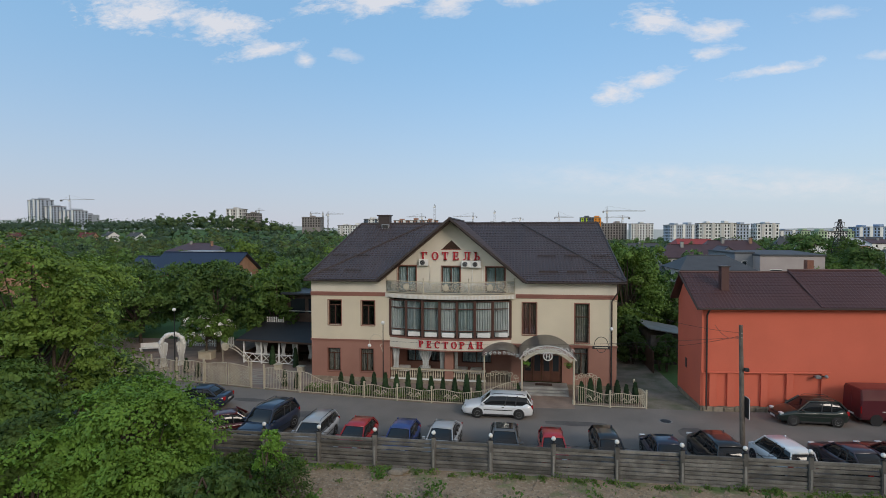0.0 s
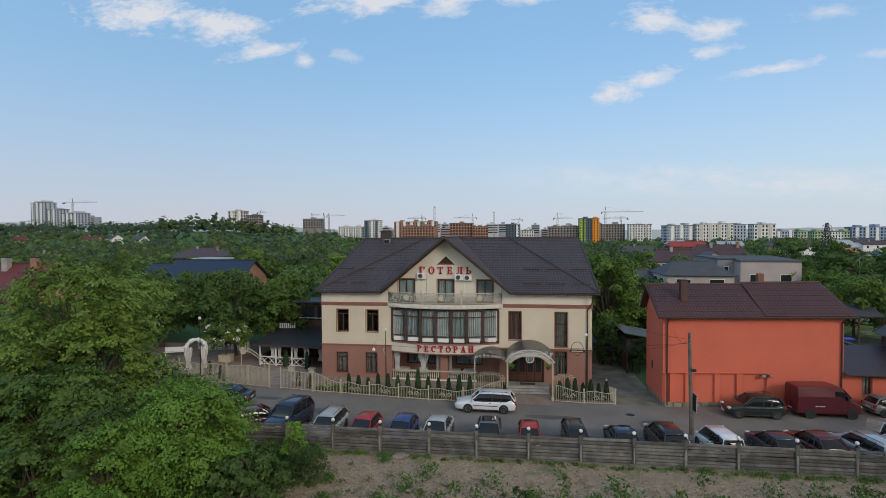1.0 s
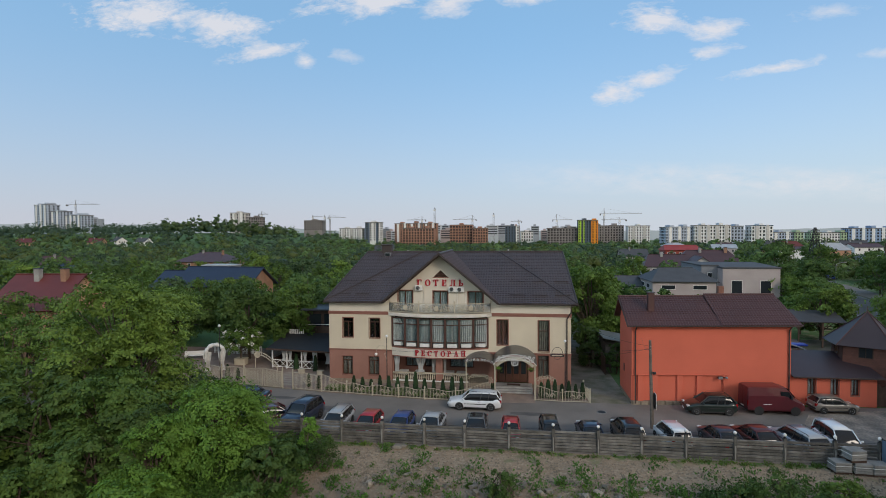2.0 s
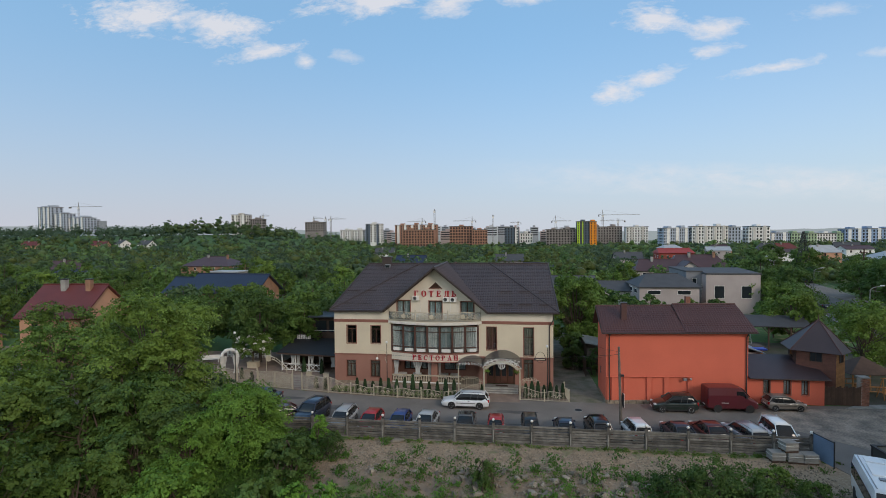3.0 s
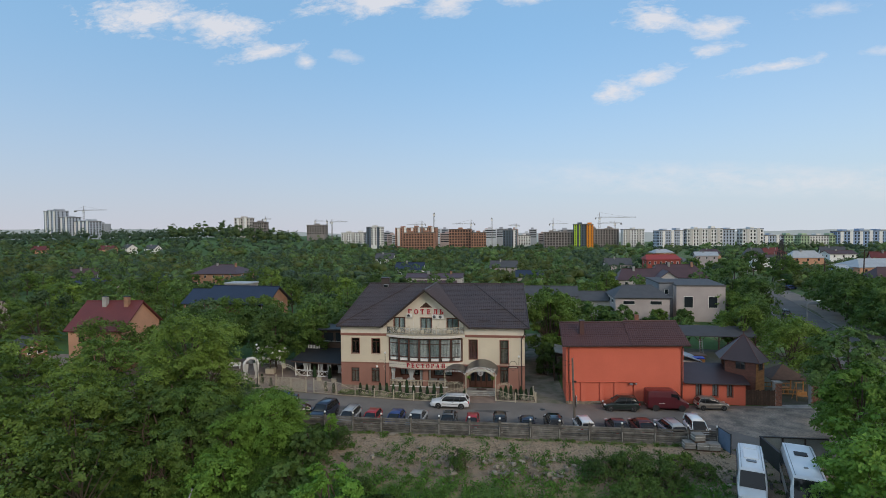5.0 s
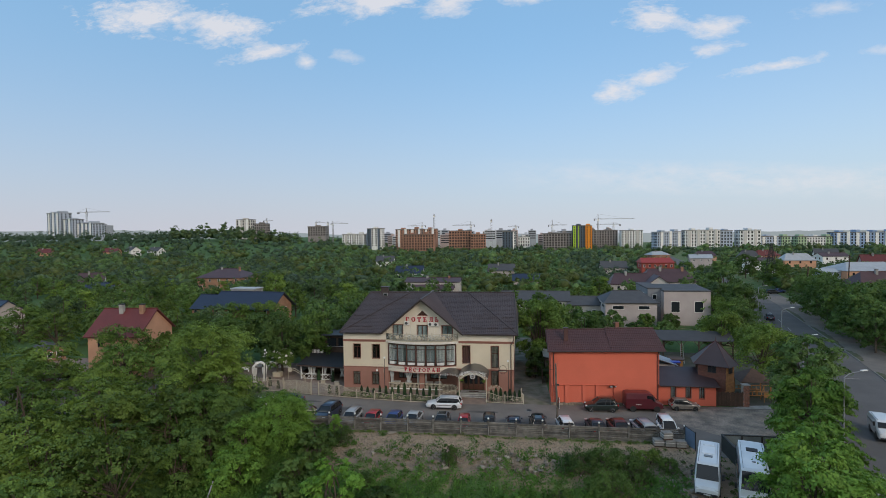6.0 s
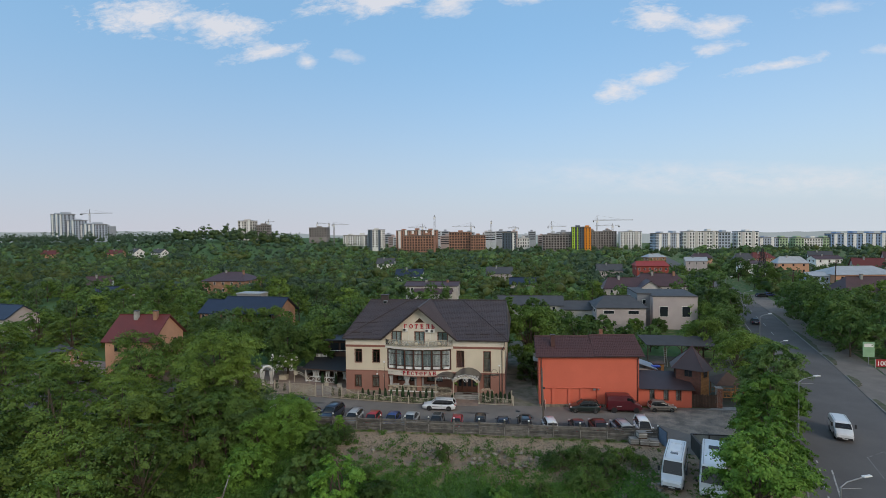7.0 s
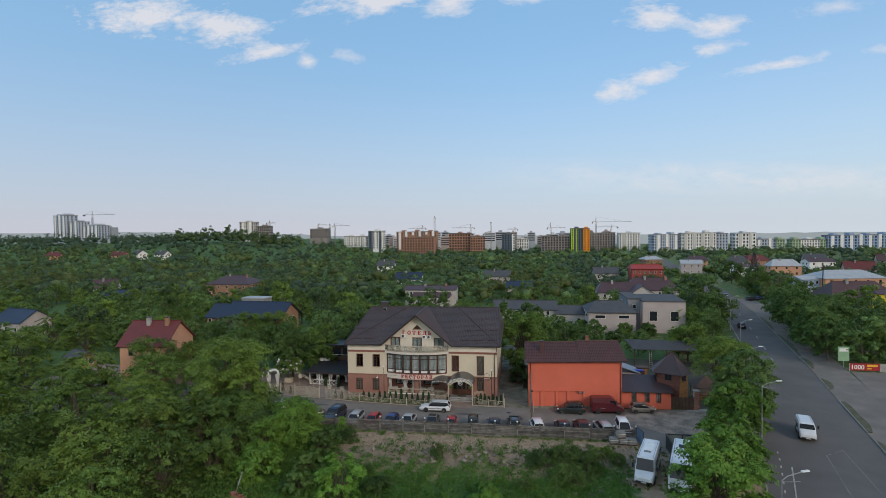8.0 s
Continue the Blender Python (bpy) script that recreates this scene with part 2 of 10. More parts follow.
M_ASPHALT = material("asphalt", (0.212, 0.184, 0.160), 0.9, stain=0.28, stain_size=3.5, grain=0.18, grain_size=0.05, bump=0.4)
M_ASPHALT_ROAD = material("worn_road_asphalt", (0.132, 0.122, 0.116), 0.9, stain=0.22, stain_size=5.0, grain=0.15, grain_size=0.06, bump=0.4)
M_PAVE = material("paving", (0.34, 0.250, 0.200), 0.9, stain=0.25, stain_size=1.0, grain=0.15, bump=0.4, random_by=0.18)
M_CONCRETE = material("weathered_concrete", (0.085, 0.080, 0.072), 0.9, stain=0.5, stain_size=0.55, grain=0.25, grain_size=0.05, bump=0.5, random_by=0.38, second=(0.165, 0.155, 0.140))
M_CONCRETE_PALE = material("pale_concrete", (0.34, 0.33, 0.31), 0.9, stain=0.3, stain_size=0.8, grain=0.15, bump=0.4, random_by=0.12)
M_KERB = material("kerb_stone", (0.26, 0.25, 0.23), 0.9, stain=0.3, stain_size=0.8, grain=0.15, bump=0.4, random_by=0.12)
M_STONE = material("rubble_stone", (0.27, 0.22, 0.165), 0.95, stain=0.35, stain_size=0.5, grain=0.2, bump=0.6, random_by=0.25)
M_WOOD = material("golden_timber", (0.36, 0.17, 0.055), 0.6, stain=0.3, stain_size=0.5, grain=0.18, random_by=0.15)
M_WOOD_DARK = material("dark_timber", (0.075, 0.042, 0.028), 0.75, stain=0.3, stain_size=0.5, grain=0.2, random_by=0.2)
M_POLE = material("weathered_pole", (0.17, 0.14, 0.115), 0.9, stain=0.35, stain_size=0.4, grain=0.2, bump=0.4)
M_BRICK = material("red_brown_brick", (0.28, 0.125, 0.085), 0.9, stain=0.3, stain_size=0.4, grain=0.2, bump=0.5, random_by=0.25)
M_BARK = material("bark", (0.10, 0.075, 0.055), 0.95, stain=0.35, stain_size=0.3, grain=0.3, bump=0.6)
M_GREEN_DARK = leaf_material("dark_leaf", (0.049, 0.0999, 0.0228), (0.1144, 0.1829, 0.0418))
M_GREEN = leaf_material("mid_leaf", (0.0688, 0.1303, 0.0242), (0.1488, 0.2338, 0.0466))
M_GREEN_OLIVE = leaf_material("olive_leaf", (0.0867, 0.1426, 0.0242), (0.1672, 0.2534, 0.0466))
M_GREEN_BRIGHT = leaf_material("bright_leaf", (0.082, 0.195, 0.026), (0.176, 0.322, 0.05))
M_GREEN_BLUE = leaf_material("bluish_leaf", (0.050, 0.096, 0.040), (0.109, 0.167, 0.066))
M_THUJA = leaf_material("thuja_leaf", (0.013, 0.033, 0.013), (0.03, 0.062, 0.021), 0.05)
M_BLOSSOM = material("white_blossom", (0.72, 0.70, 0.64), 0.8, stain=0.1)

M_GREEN_ASH = leaf_material("ash_leaf", (0.076, 0.163, 0.022), (0.158, 0.280, 0.044))
M_GREEN_STREET = leaf_material("street_tree_leaf", (0.0633, 0.122, 0.0316), (0.1379, 0.2203, 0.0588))

# ---- building helpers ----
class Shape:
    """Vertices and faces of one mesh, put together from simple forms."""

    def __init__(self):
        self.v, self.f = [], []

    def add(self, verts, faces):
        k = len(self.v)
        self.v += [tuple(p) for p in verts]
        self.f += [tuple(i + k for i in q) for q in faces]
        return self

    def box(self, x0, x1, y0, y1, z0, z1, bevel=0.0, turn=None):
        """A box, its edges cut by bevel; turn: a Matrix."""
        if bevel <= 0:
            vs = [(x, y, z) for z in (z0, z1) for y in (y0, y1) for x in (x0, x1)]
            fs = [(0, 2, 3, 1), (4, 5, 7, 6), (0, 1, 5, 4), (2, 6, 7, 3), (0, 4, 6, 2), (1, 3, 7, 5)]
        else:
            b = min(bevel, (x1 - x0) * 0.49, (y1 - y0) * 0.49, (z1 - z0) * 0.49)
            vs, ix = [], {}
            for sx in (0, 1):
                for sy in (0, 1):
                    for sz in (0, 1):
                        for ax in range(3):
                            p = [(x0, x1)[sx], (y0, y1)[sy], (z0, z1)[sz]]
                            for o in range(3):
                                if o != ax:
                                    p[o] += b * (1, -1)[(sx, sy, sz)[o]]
                            ix[sx, sy, sz, ax] = len(vs)
                            vs.append(p)
            fs = []
            for s in (0, 1):
                fs.append([ix[s, 0, 0, 0], ix[s, 1, 0, 0], ix[s, 1, 1, 0], ix[s, 0, 1, 0]][:: 1 if s else -1])
                fs.append([ix[0, s, 0, 1], ix[1, s, 0, 1], ix[1, s, 1, 1], ix[0, s, 1, 1]][:: -1 if s else 1])
                fs.append([ix[0, 0, s, 2], ix[1, 0, s, 2], ix[1, 1, s, 2], ix[0, 1, s, 2]][:: 1 if s else -1])
            for a in (0, 1):
                for c in (0, 1):
                    fl = (a + c) % 2
                    fs.append([ix[a, c, 0, 0], ix[a, c, 1, 0], ix[a, c, 1, 1], ix[a, c, 0, 1]][:: 1 if fl else -1])
                    fs.append([ix[0, a, c, 1], ix[1, a, c, 1], ix[1, a, c, 2], ix[0, a, c, 2]][:: 1 if fl else -1])
                    fs.append([ix[a, 0, c, 0], ix[a, 1, c, 0], ix[a, 1, c, 2], ix[a, 0, c, 2]][:: -1 if fl else 1])
            for a in (0, 1):
                for c in (0, 1):
                    for e in (0, 1):
                        fs.append([ix[a, c, e, 0], ix[a, c, e, 1], ix[a, c, e, 2]][:: 1 if (a + c + e) % 2 else -1])
        if turn is not None:
            vs = [turn @ Vector(p) for p in vs]
        return self.add(vs, fs)

    def rod(self, a, b, r0, r1=None, n=8, caps=True):
        """A round bar from a to b."""
        a, b, r1 = Vector(a), Vector(b), r0 if r1 is None else r1
        d = (b - a).normalized()
        s = d.orthogonal().normalized()
        t = d.cross(s)
        vs = []
        for p, r in ((a, r0), (b, r1)):
            vs += [p + r * (math.cos(2 * math.pi * i / n) * s + math.sin(2 * math.pi * i / n) * t) for i in range(n)]
        fs = [(i, (i + 1) % n, n + (i + 1) % n, n + i) for i in range(n)]
        if caps:
            fs += [tuple(range(n))[::-1], tuple(range(n, 2 * n))]
        return self.add(vs, fs)

    def path(self, pts, r, n=6):
        for a, b in zip(pts[:-1], pts[1:]):
            self.rod(a, b, r, r, n, caps=True)
        return self

    def lathe(self, x, y, profile, n=12):
        """A turned form about the upright axis at x, y; profile: (radius, z) from below."""
        vs = [(x + r * math.cos(2 * math.pi * i / n), y + r * math.sin(2 * math.pi * i / n), z) for r, z in profile for i in range(n)]
        fs = [(j * n + i, j * n + (i + 1) % n, (j + 1) * n + (i + 1) % n, (j + 1) * n + i) for j in range(len(profile) - 1) for i in range(n)]
        fs += [tuple(range(n))[::-1], tuple(range((len(profile) - 1) * n, len(profile) * n))]
        return self.add(vs, fs)

    def ball(self, x, y, z, r, n=10, flat=1.0):
        m = n // 2
        return self.lathe(x, y, [(max(0.001, r * math.sin(math.pi * j / m)), z - flat * r * math.cos(math.pi * j / m)) for j in range(m + 1)], n)

    def slab(self, outline, z0, z1):
        """An upright prism over an outline of (x, y), counter-clockwise."""
        k = len(outline)
        vs = [(x, y, z0) for x, y in outline] + [(x, y, z1) for x, y in outline]
        fs = [tuple(range(k))[::-1], tuple(range(k, 2 * k))] + [(i, (i + 1) % k, k + (i + 1) % k, k + i) for i in range(k)]
        return self.add(vs, fs)

    def push(self, outline, y0, y1):
        """A prism with an outline of (x, z), run along y from y0 to y1."""
        k = len(outline)
        vs = [(x, y0, z) for x, z in outline] + [(x, y1, z) for x, z in outline]
        fs = [tuple(range(k)), tuple(range(k, 2 * k))[::-1]] + [(i, k + i, k + (i + 1) % k, (i + 1) % k) for i in range(k)]
        return self.add(vs, fs)

    def plate(self, pts, thick):
        """A flat plate over points in space, counter-clockwise seen from above, thick downwards along its normal."""
        pts = [Vector(p) for p in pts]
        nrm = (pts[1] - pts[0]).cross(pts[-1] - pts[0]).normalized() * thick
        k = len(pts)
        vs = pts + [p - nrm for p in pts]
        return self.add(vs, [tuple(range(k)), tuple(range(k, 2 * k))[::-1]] + [(i, k + i, k + (i + 1) % k, (i + 1) % k) for i in range(k)])

    def moved(self, m):
        self.v = [tuple(m @ Vector(p)) for p in self.v]
        return self

    def mesh(self, name, mat, smooth=False):
        me = bpy.data.meshes.new(name)
        me.from_pydata(self.v, [], self.f)
        me.materials.append(mat)
        if smooth:
            me.polygons.foreach_set("use_smooth", [True] * len(me.polygons))
        me.update()
        return me


def part(name, shape, mat, parent, label="", smooth=False, at=None):
    """One mesh under a thing or a part."""
    ob = new(name, shape if isinstance(shape, bpy.types.Mesh) else shape.mesh(name, mat, smooth))
    ob.parent = parent
    if at is not None:
        ob.matrix_basis = at
    return tagged(ob, label)


def thing(name, m, label, category, group="", kind=""):
    """An Empty at the thing's base, to carry its parts."""
    ob = new(name)
    ob.empty_display_size = 0.2
    ob.matrix_world = m if isinstance(m, Matrix) else Matrix.Translation(m)
    return tagged(ob, label, category, group, kind)


def single(name, shape, mat, label, category, group="", kind="", m=None, smooth=False):
    """A thing of one mesh."""
    ob = new(name, shape if isinstance(shape, bpy.types.Mesh) else shape.mesh(name, mat, smooth))
    if m is not None:
        ob.matrix_world = m
    return tagged(ob, label, category, group, kind)


def wall_with_openings(shape, x0, x1, z0, z1, y0, y1, holes):
    """An upright wall along x from y0 (front) to y1, open at holes (x0, x1, z0, z1)."""
    xs = sorted({x0, x1, *[v for h in holes for v in h[:2]]})
    for a, b in zip(xs[:-1], xs[1:]):
        cuts = sorted((h[2], h[3]) for h in holes if h[0] <= a + 1e-6 and h[1] >= b - 1e-6)
        z = z0
        for lo, hi in cuts:
            if lo > z + 1e-6:
                shape.box(a, b, y0, y1, z, lo)
            z = max(z, hi)
        if z < z1 - 1e-6:
            shape.box(a, b, y0, y1, z, z1)
    return shape


def leaf_mesh(name, centres, normals, sizes, mat, rng, bend=0.25, lumps=None):
    """Many small bent leaf sprays, two triangles each, as one mesh; lumps: centres and radii of dense inner foliage."""
    k = len(centres)
    nrm = normals / np.linalg.norm(normals, axis=1, keepdims=True)
    ref = rng.normal(size=(k, 3))
    s = np.cross(nrm, ref)
    s /= np.linalg.norm(s, axis=1, keepdims=True) + 1e-9
    t = np.cross(nrm, s)
    sz = sizes[:, None]
    a, b = centres + s * sz, centres - s * sz
    c, d = centres + t * sz * 0.62 - nrm * sz * bend, centres - t * sz * 0.62 - nrm * sz * bend
    v = np.stack([a, c, b, d], 1).reshape(-1, 3)
    tri = (np.arange(k)[:, None] * 4 + np.array([0, 1, 2, 0, 2, 3])).reshape(-1, 3)
    if lumps is not None:
        lv, lf = lump()
        c, r = lumps
        q = lv[None] * (1 + 0.32 * rng.normal(size=(len(c), len(lv), 1))) * np.array([1.1, 1.1, 0.85]) * np.asarray(r)[:, None, None] + np.asarray(c)[:, None]
        tri = np.concatenate([tri, (lf[None] + (len(v) + len(lv) * np.arange(len(c)))[:, None, None]).reshape(-1, 3)])
        v = np.concatenate([v, q.reshape(-1, 3)])
    me = bpy.data.meshes.new(name)
    me.vertices.add(len(v)), me.loops.add(tri.size), me.polygons.add(len(tri))
    me.vertices.foreach_set("co", v.ravel())
    me.loops.foreach_set("vertex_index", tri.ravel())
    me.polygons.foreach_set("loop_start", np.arange(len(tri)) * 3)
    me.materials.append(mat)
    me.update(calc_edges=True)
    return me


def crown_points(rng, height, radius, base, blobs, leaves, droop=0.0, spread=1.0, pointed=0.0, stray=0.45, per=20, flat=0.2):
    """Leaf places for a crown: clumps round its limbs, each clump a set of flat sprays that lean outwards."""
    blobs = int(blobs * 1.7)
    u = rng.random(blobs)
    ang = rng.random(blobs) * 2 * np.pi
    zz = base + (height - base) * (0.12 + 0.80 * u)
    wide = radius * np.sqrt(np.clip(1 - ((u - 0.38) / 0.68) ** 2, 0.05, 1)) * (1 - pointed * u)
    rad = wide * (0.34 + 0.62 * np.sqrt(rng.random(blobs))) * spread
    bc = np.stack([rad * np.cos(ang), rad * np.sin(ang), zz], 1)
    br = radius * (0.13 + 0.17 * rng.random(blobs)) * (1 - 0.4 * pointed * u)
    sprays = max(blobs * 2, leaves // per)
    ws = rng.choice(blobs, sprays, p=br**2 / (br**2).sum())
    ds = rng.normal(size=(sprays, 3))
    ds /= np.linalg.norm(ds, axis=1, keepdims=True)
    ds[:, 2] = np.abs(ds[:, 2]) * np.where(rng.random(sprays) < 0.78, 1, -0.7)
    sc = bc[ws] + ds * (br[ws] * (0.72 + 0.34 * rng.random(sprays) + stray * 0.5 * rng.random(sprays) ** 5))[:, None] * np.array([1.12, 1.12, 0.8])
    out = sc * np.array([1, 1, 0]) + ds * np.array([1, 1, 0]) * radius * 0.5 + 1e-6
    out /= np.linalg.norm(out, axis=1, keepdims=True)
    side = np.stack([-out[:, 1], out[:, 0], np.zeros(sprays)], 1)
    sr = (0.24 + 0.22 * rng.random(sprays)) * br[ws] + 0.06
    k = rng.integers(sprays, size=leaves)
    g = np.clip(rng.normal(size=(leaves, 3)), -1.9, 1.9)
    pts = sc[k] + out[k] * (g[:, :1] * sr[k, None] * 0.62) + side[k] * (g[:, 1:2] * sr[k, None] * 0.5)
    pts[:, 2] += g[:, 2] * sr[k] * flat - 0.22 * sr[k] * g[:, 0] - droop * sr[k] * rng.random(leaves)
    d = ds[k] * 0.75 + np.array([0, 0, 0.35]) + out[k] * 0.15
    return pts, d / np.linalg.norm(d, axis=1, keepdims=True), bc, br


LUMP_V, LUMP_F = None, None


def lump():
    """A twenty-sided lump: its corners and faces."""
    global LUMP_V, LUMP_F
    if LUMP_V is None:
        bm = bmesh.new()
        bmesh.ops.create_icosphere(bm, subdivisions=1, radius=1.0)
        LUMP_V = np.array([v.co[:] for v in bm.verts])
        LUMP_F = np.array([[v.index for v in f.verts] for f in bm.faces])
        bm.free()
    return LUMP_V, LUMP_F


def tree_parts(seed, height, radius, base, blobs, leaves, leaf, mat, stems=1, droop=0.0, spread=1.0, pointed=0.0, dense=0.0, flat=0.2, per=20):
    """Meshes of one tree: trunk with limbs, and the crown."""
    rng = np.random.default_rng(seed)
    pts, d, bc, br = crown_points(rng, height, radius, base, blobs, leaves, droop, spread, pointed, 0.45, per, flat)
    nrm = d + rng.normal(size=d.shape) * (0.34 if flat < 0.3 else 0.5)
    crown = leaf_mesh("crown", pts, nrm, leaf * (0.7 + 0.6 * rng.random(leaves)), mat, rng, lumps=(bc, br * dense) if dense else None)
    wood = Shape()
    thick = 0.022 * height + 0.04
    for k in range(stems):
        off = Vector((0.25 * math.cos(2.4 * k), 0.25 * math.sin(2.4 * k), 0)) if stems > 1 else Vector((0, 0, 0))
        fork = off * 3 + Vector((0, 0, base + 0.35 * (height - base)))
        mid = off * 1.8 + Vector((rng.normal() * 0.1, rng.normal() * 0.1, base * 0.6))
        wood.rod(off + Vector((0, 0, -0.3)), mid, thick, thick * 0.8, 9)
        wood.rod(mid, fork, thick * 0.8, thick * 0.5, 8)
        wood.rod(fork, (0, 0, height * 0.9), thick * 0.5, 0.03, 6)
        for c in bc[k::(4 if dense else 2) * stems]:
            a = mid.lerp(fork, 0.2 + 0.8 * rng.random())
            b = Vector(c)
            m = a.lerp(b, 0.55) + Vector((0, 0, 0.06 * height * (rng.random() - 0.3)))
            wood.rod(a, m, thick * 0.32, thick * 0.2, 5), wood.rod(m, b, thick * 0.2, 0.015, 5)
    return wood.mesh("trunk", M_BARK), crown


def tree(name, at, meshes, label, category="tree", group="", turn=0.0, scale=1.0):
    """A tree thing of a trunk and a crown."""
    t = thing(name, Matrix.Translation(at) @ Matrix.Rotation(turn, 4, "Z") @ Matrix.Scale(scale, 4), label, category, group)
    part("trunk", meshes[0], None, t)
    part("crown", meshes[1], None, t)
    return t

# ---- ground, streets ----
def smooth01(v):
    v = min(max(v, 0.0), 1.0)
    return v * v * (3 - 2 * v)


def ground_z(x, y):
    """Height of the open ground: flat, a bank below the street, a rise far off to the north-west."""
    bank = smooth01((-20.5 - y) / 7.0) * smooth01((39.0 - x) / 5.0) * 1.7
    rough = smooth01((-16.2 - y) / 2.0) * smooth01((y + 75) / 20) * (noise.noise(Vector((x * 0.35, y * 0.35, 3.1))) * 0.22 + noise.noise(Vector((x * 1.3, y * 1.3, 7.7))) * 0.07)
    rocky = smooth01((-20.6 - y) / 1.2) * smooth01((y + 26.0) / 1.5) * smooth01((x - 5.0) / 4.0)
    rough += rocky * (0.42 * abs(noise.noise(Vector((x * 0.8, y * 0.8, 2.2)))) + 0.2 * noise.noise(Vector((x * 2.3, y * 2.3, 9.1))))
    rough *= smooth01((39.0 - x) / 5.0)
    rise = 17.0 * smooth01((y - 230) / 300.0) * smooth01((-x - 110) / 260.0)
    fall = 70.0 * smooth01((math.hypot(x, y) - 1000) / 1800.0)
    return -0.03 - bank + rough + rise - fall


def ground_material():
    m = bpy.data.materials.new("soil_and_grass")
    m.use_nodes = True
    n, l = m.node_tree.nodes, m.node_tree.links
    p = n["Principled BSDF"]
    p.inputs["Roughness"].default_value = 0.95
    g, sp = n.new("ShaderNodeNewGeometry"), n.new("ShaderNodeSeparateXYZ")
    l.new(g.outputs["Position"], sp.inputs[0])

    def tex(size, detail=5):
        t = n.new("ShaderNodeTexNoise")
        t.inputs["Scale"].default_value, t.inputs["Detail"].default_value = 1 / size, detail
        l.new(g.outputs["Position"], t.inputs["Vector"])
        return t.outputs["Fac"]

    def math_(op, a, b, clamp=False):
        k = n.new("ShaderNodeMath")
        k.operation, k.use_clamp = op, clamp
        for i, v in enumerate((a, b)):
            if isinstance(v, (int, float)):
                k.inputs[i].default_value = v
            else:
                l.new(v, k.inputs[i])
        return k.outputs[0]

    def mixed(f, a, b):
        k = n.new("ShaderNodeMixRGB")
        l.new(f, k.inputs[0])
        for i, v in ((1, a), (2, b)):
            if isinstance(v, tuple):
                k.inputs[i].default_value = (*v, 1)
            else:
                l.new(v, k.inputs[i])
        return k.outputs[0]

    # bare soil lies in a strip along the barrier and on the yard behind it
    strip = math_("SUBTRACT", 1.0, math_("DIVIDE", math_("ABSOLUTE", math_("ADD", sp.outputs[1], 19.4), 0.0), 5.6))
    yard = math_("DIVIDE", math_("SUBTRACT", sp.outputs[0], 38.0), 4.0, True)
    yard = math_("MULTIPLY", yard, math_("DIVIDE", math_("SUBTRACT", 58.0, sp.outputs[0]), 4.0, True))
    yard = math_("MULTIPLY", yard, math_("DIVIDE", math_("ADD", sp.outputs[1], 32.0), 3.0, True))
    yard = math_("MULTIPLY", yard, math_("DIVIDE", math_("SUBTRACT", -14.0, sp.outputs[1]), 2.0, True))
    east = math_("DIVIDE", math_("SUBTRACT", 60.0, sp.outputs[0]), 6.0, True)
    west = math_("DIVIDE", math_("ADD", sp.outputs[0], -1.5), 4.0, True)
    strip = math_("SUBTRACT", math_("MULTIPLY", strip, east), math_("MULTIPLY", math_("SUBTRACT", 1.0, west), 4.0))
    bare = math_("ADD", math_("MAXIMUM", strip, math_("SUBTRACT", math_("MULTIPLY", yard, 1.2), 0.35)), math_("MULTIPLY", math_("SUBTRACT", tex(1.6), 0.5), 1.7))
    bare = math_("MULTIPLY", math_("ADD", bare, 0.0), 2.6, True)
    soil = mixed(tex(0.9), (0.215, 0.145, 0.090), (0.37, 0.27, 0.175))
    soil = mixed(math_("MULTIPLY", math_("SUBTRACT", tex(0.16, 3), 0.52), 5.0, True), soil, (0.42, 0.335, 0.24))
    # grey stony earth where the bank breaks off
    stony = math_("SUBTRACT", 1.0, math_("DIVIDE", math_("ABSOLUTE", math_("ADD", sp.outputs[1], 22.6), 0.0), 2.4), True)
    soil = mixed(math_("MULTIPLY", stony, math_("MULTIPLY", tex(0.45, 6), 1.5), True), soil, (0.150, 0.125, 0.100))
    grass = mixed(tex(2.2), (0.040, 0.092, 0.020), (0.090, 0.170, 0.036))
    l.new(mixed(bare, grass, soil), p.inputs["Base Color"])
    b = n.new("ShaderNodeBump")
    b.inputs["Strength"].default_value, b.inputs["Distance"].default_value = 0.7, 0.12
    l.new(tex(0.25, 6), b.inputs["Height"]), l.new(b.outputs[0], p.inputs["Normal"])
    return m


def ground_sheet():
    def axis(fine0, fine1, step, out0, out1):
        mid = np.arange(fine0, fine1, step)
        grow = step * np.cumprod(np.full(60, 1.16))
        hi = fine1 + np.cumsum(grow)
        lo = fine0 - np.cumsum(grow)
        hi, lo = hi[hi < out1], lo[lo > out0]
        return np.concatenate([[out0], lo[::-1], mid, hi, [out1]])

    xs, ys = axis(-32, 62, 0.7, -4500, 4500), axis(-62, -12, 0.6, -4500, 4500)
    vs = [(x, y, ground_z(x, y)) for y in ys for x in xs]
    k = len(xs)
    fs = [(j * k + i, j * k + i + 1, (j + 1) * k + i + 1, (j + 1) * k + i) for j in range(len(ys) - 1) for i in range(k - 1)]
    return single("ground", Shape().add(vs, fs), ground_material(), "open ground of bare soil, weeds and grass", "ground", kind="structure", smooth=True)


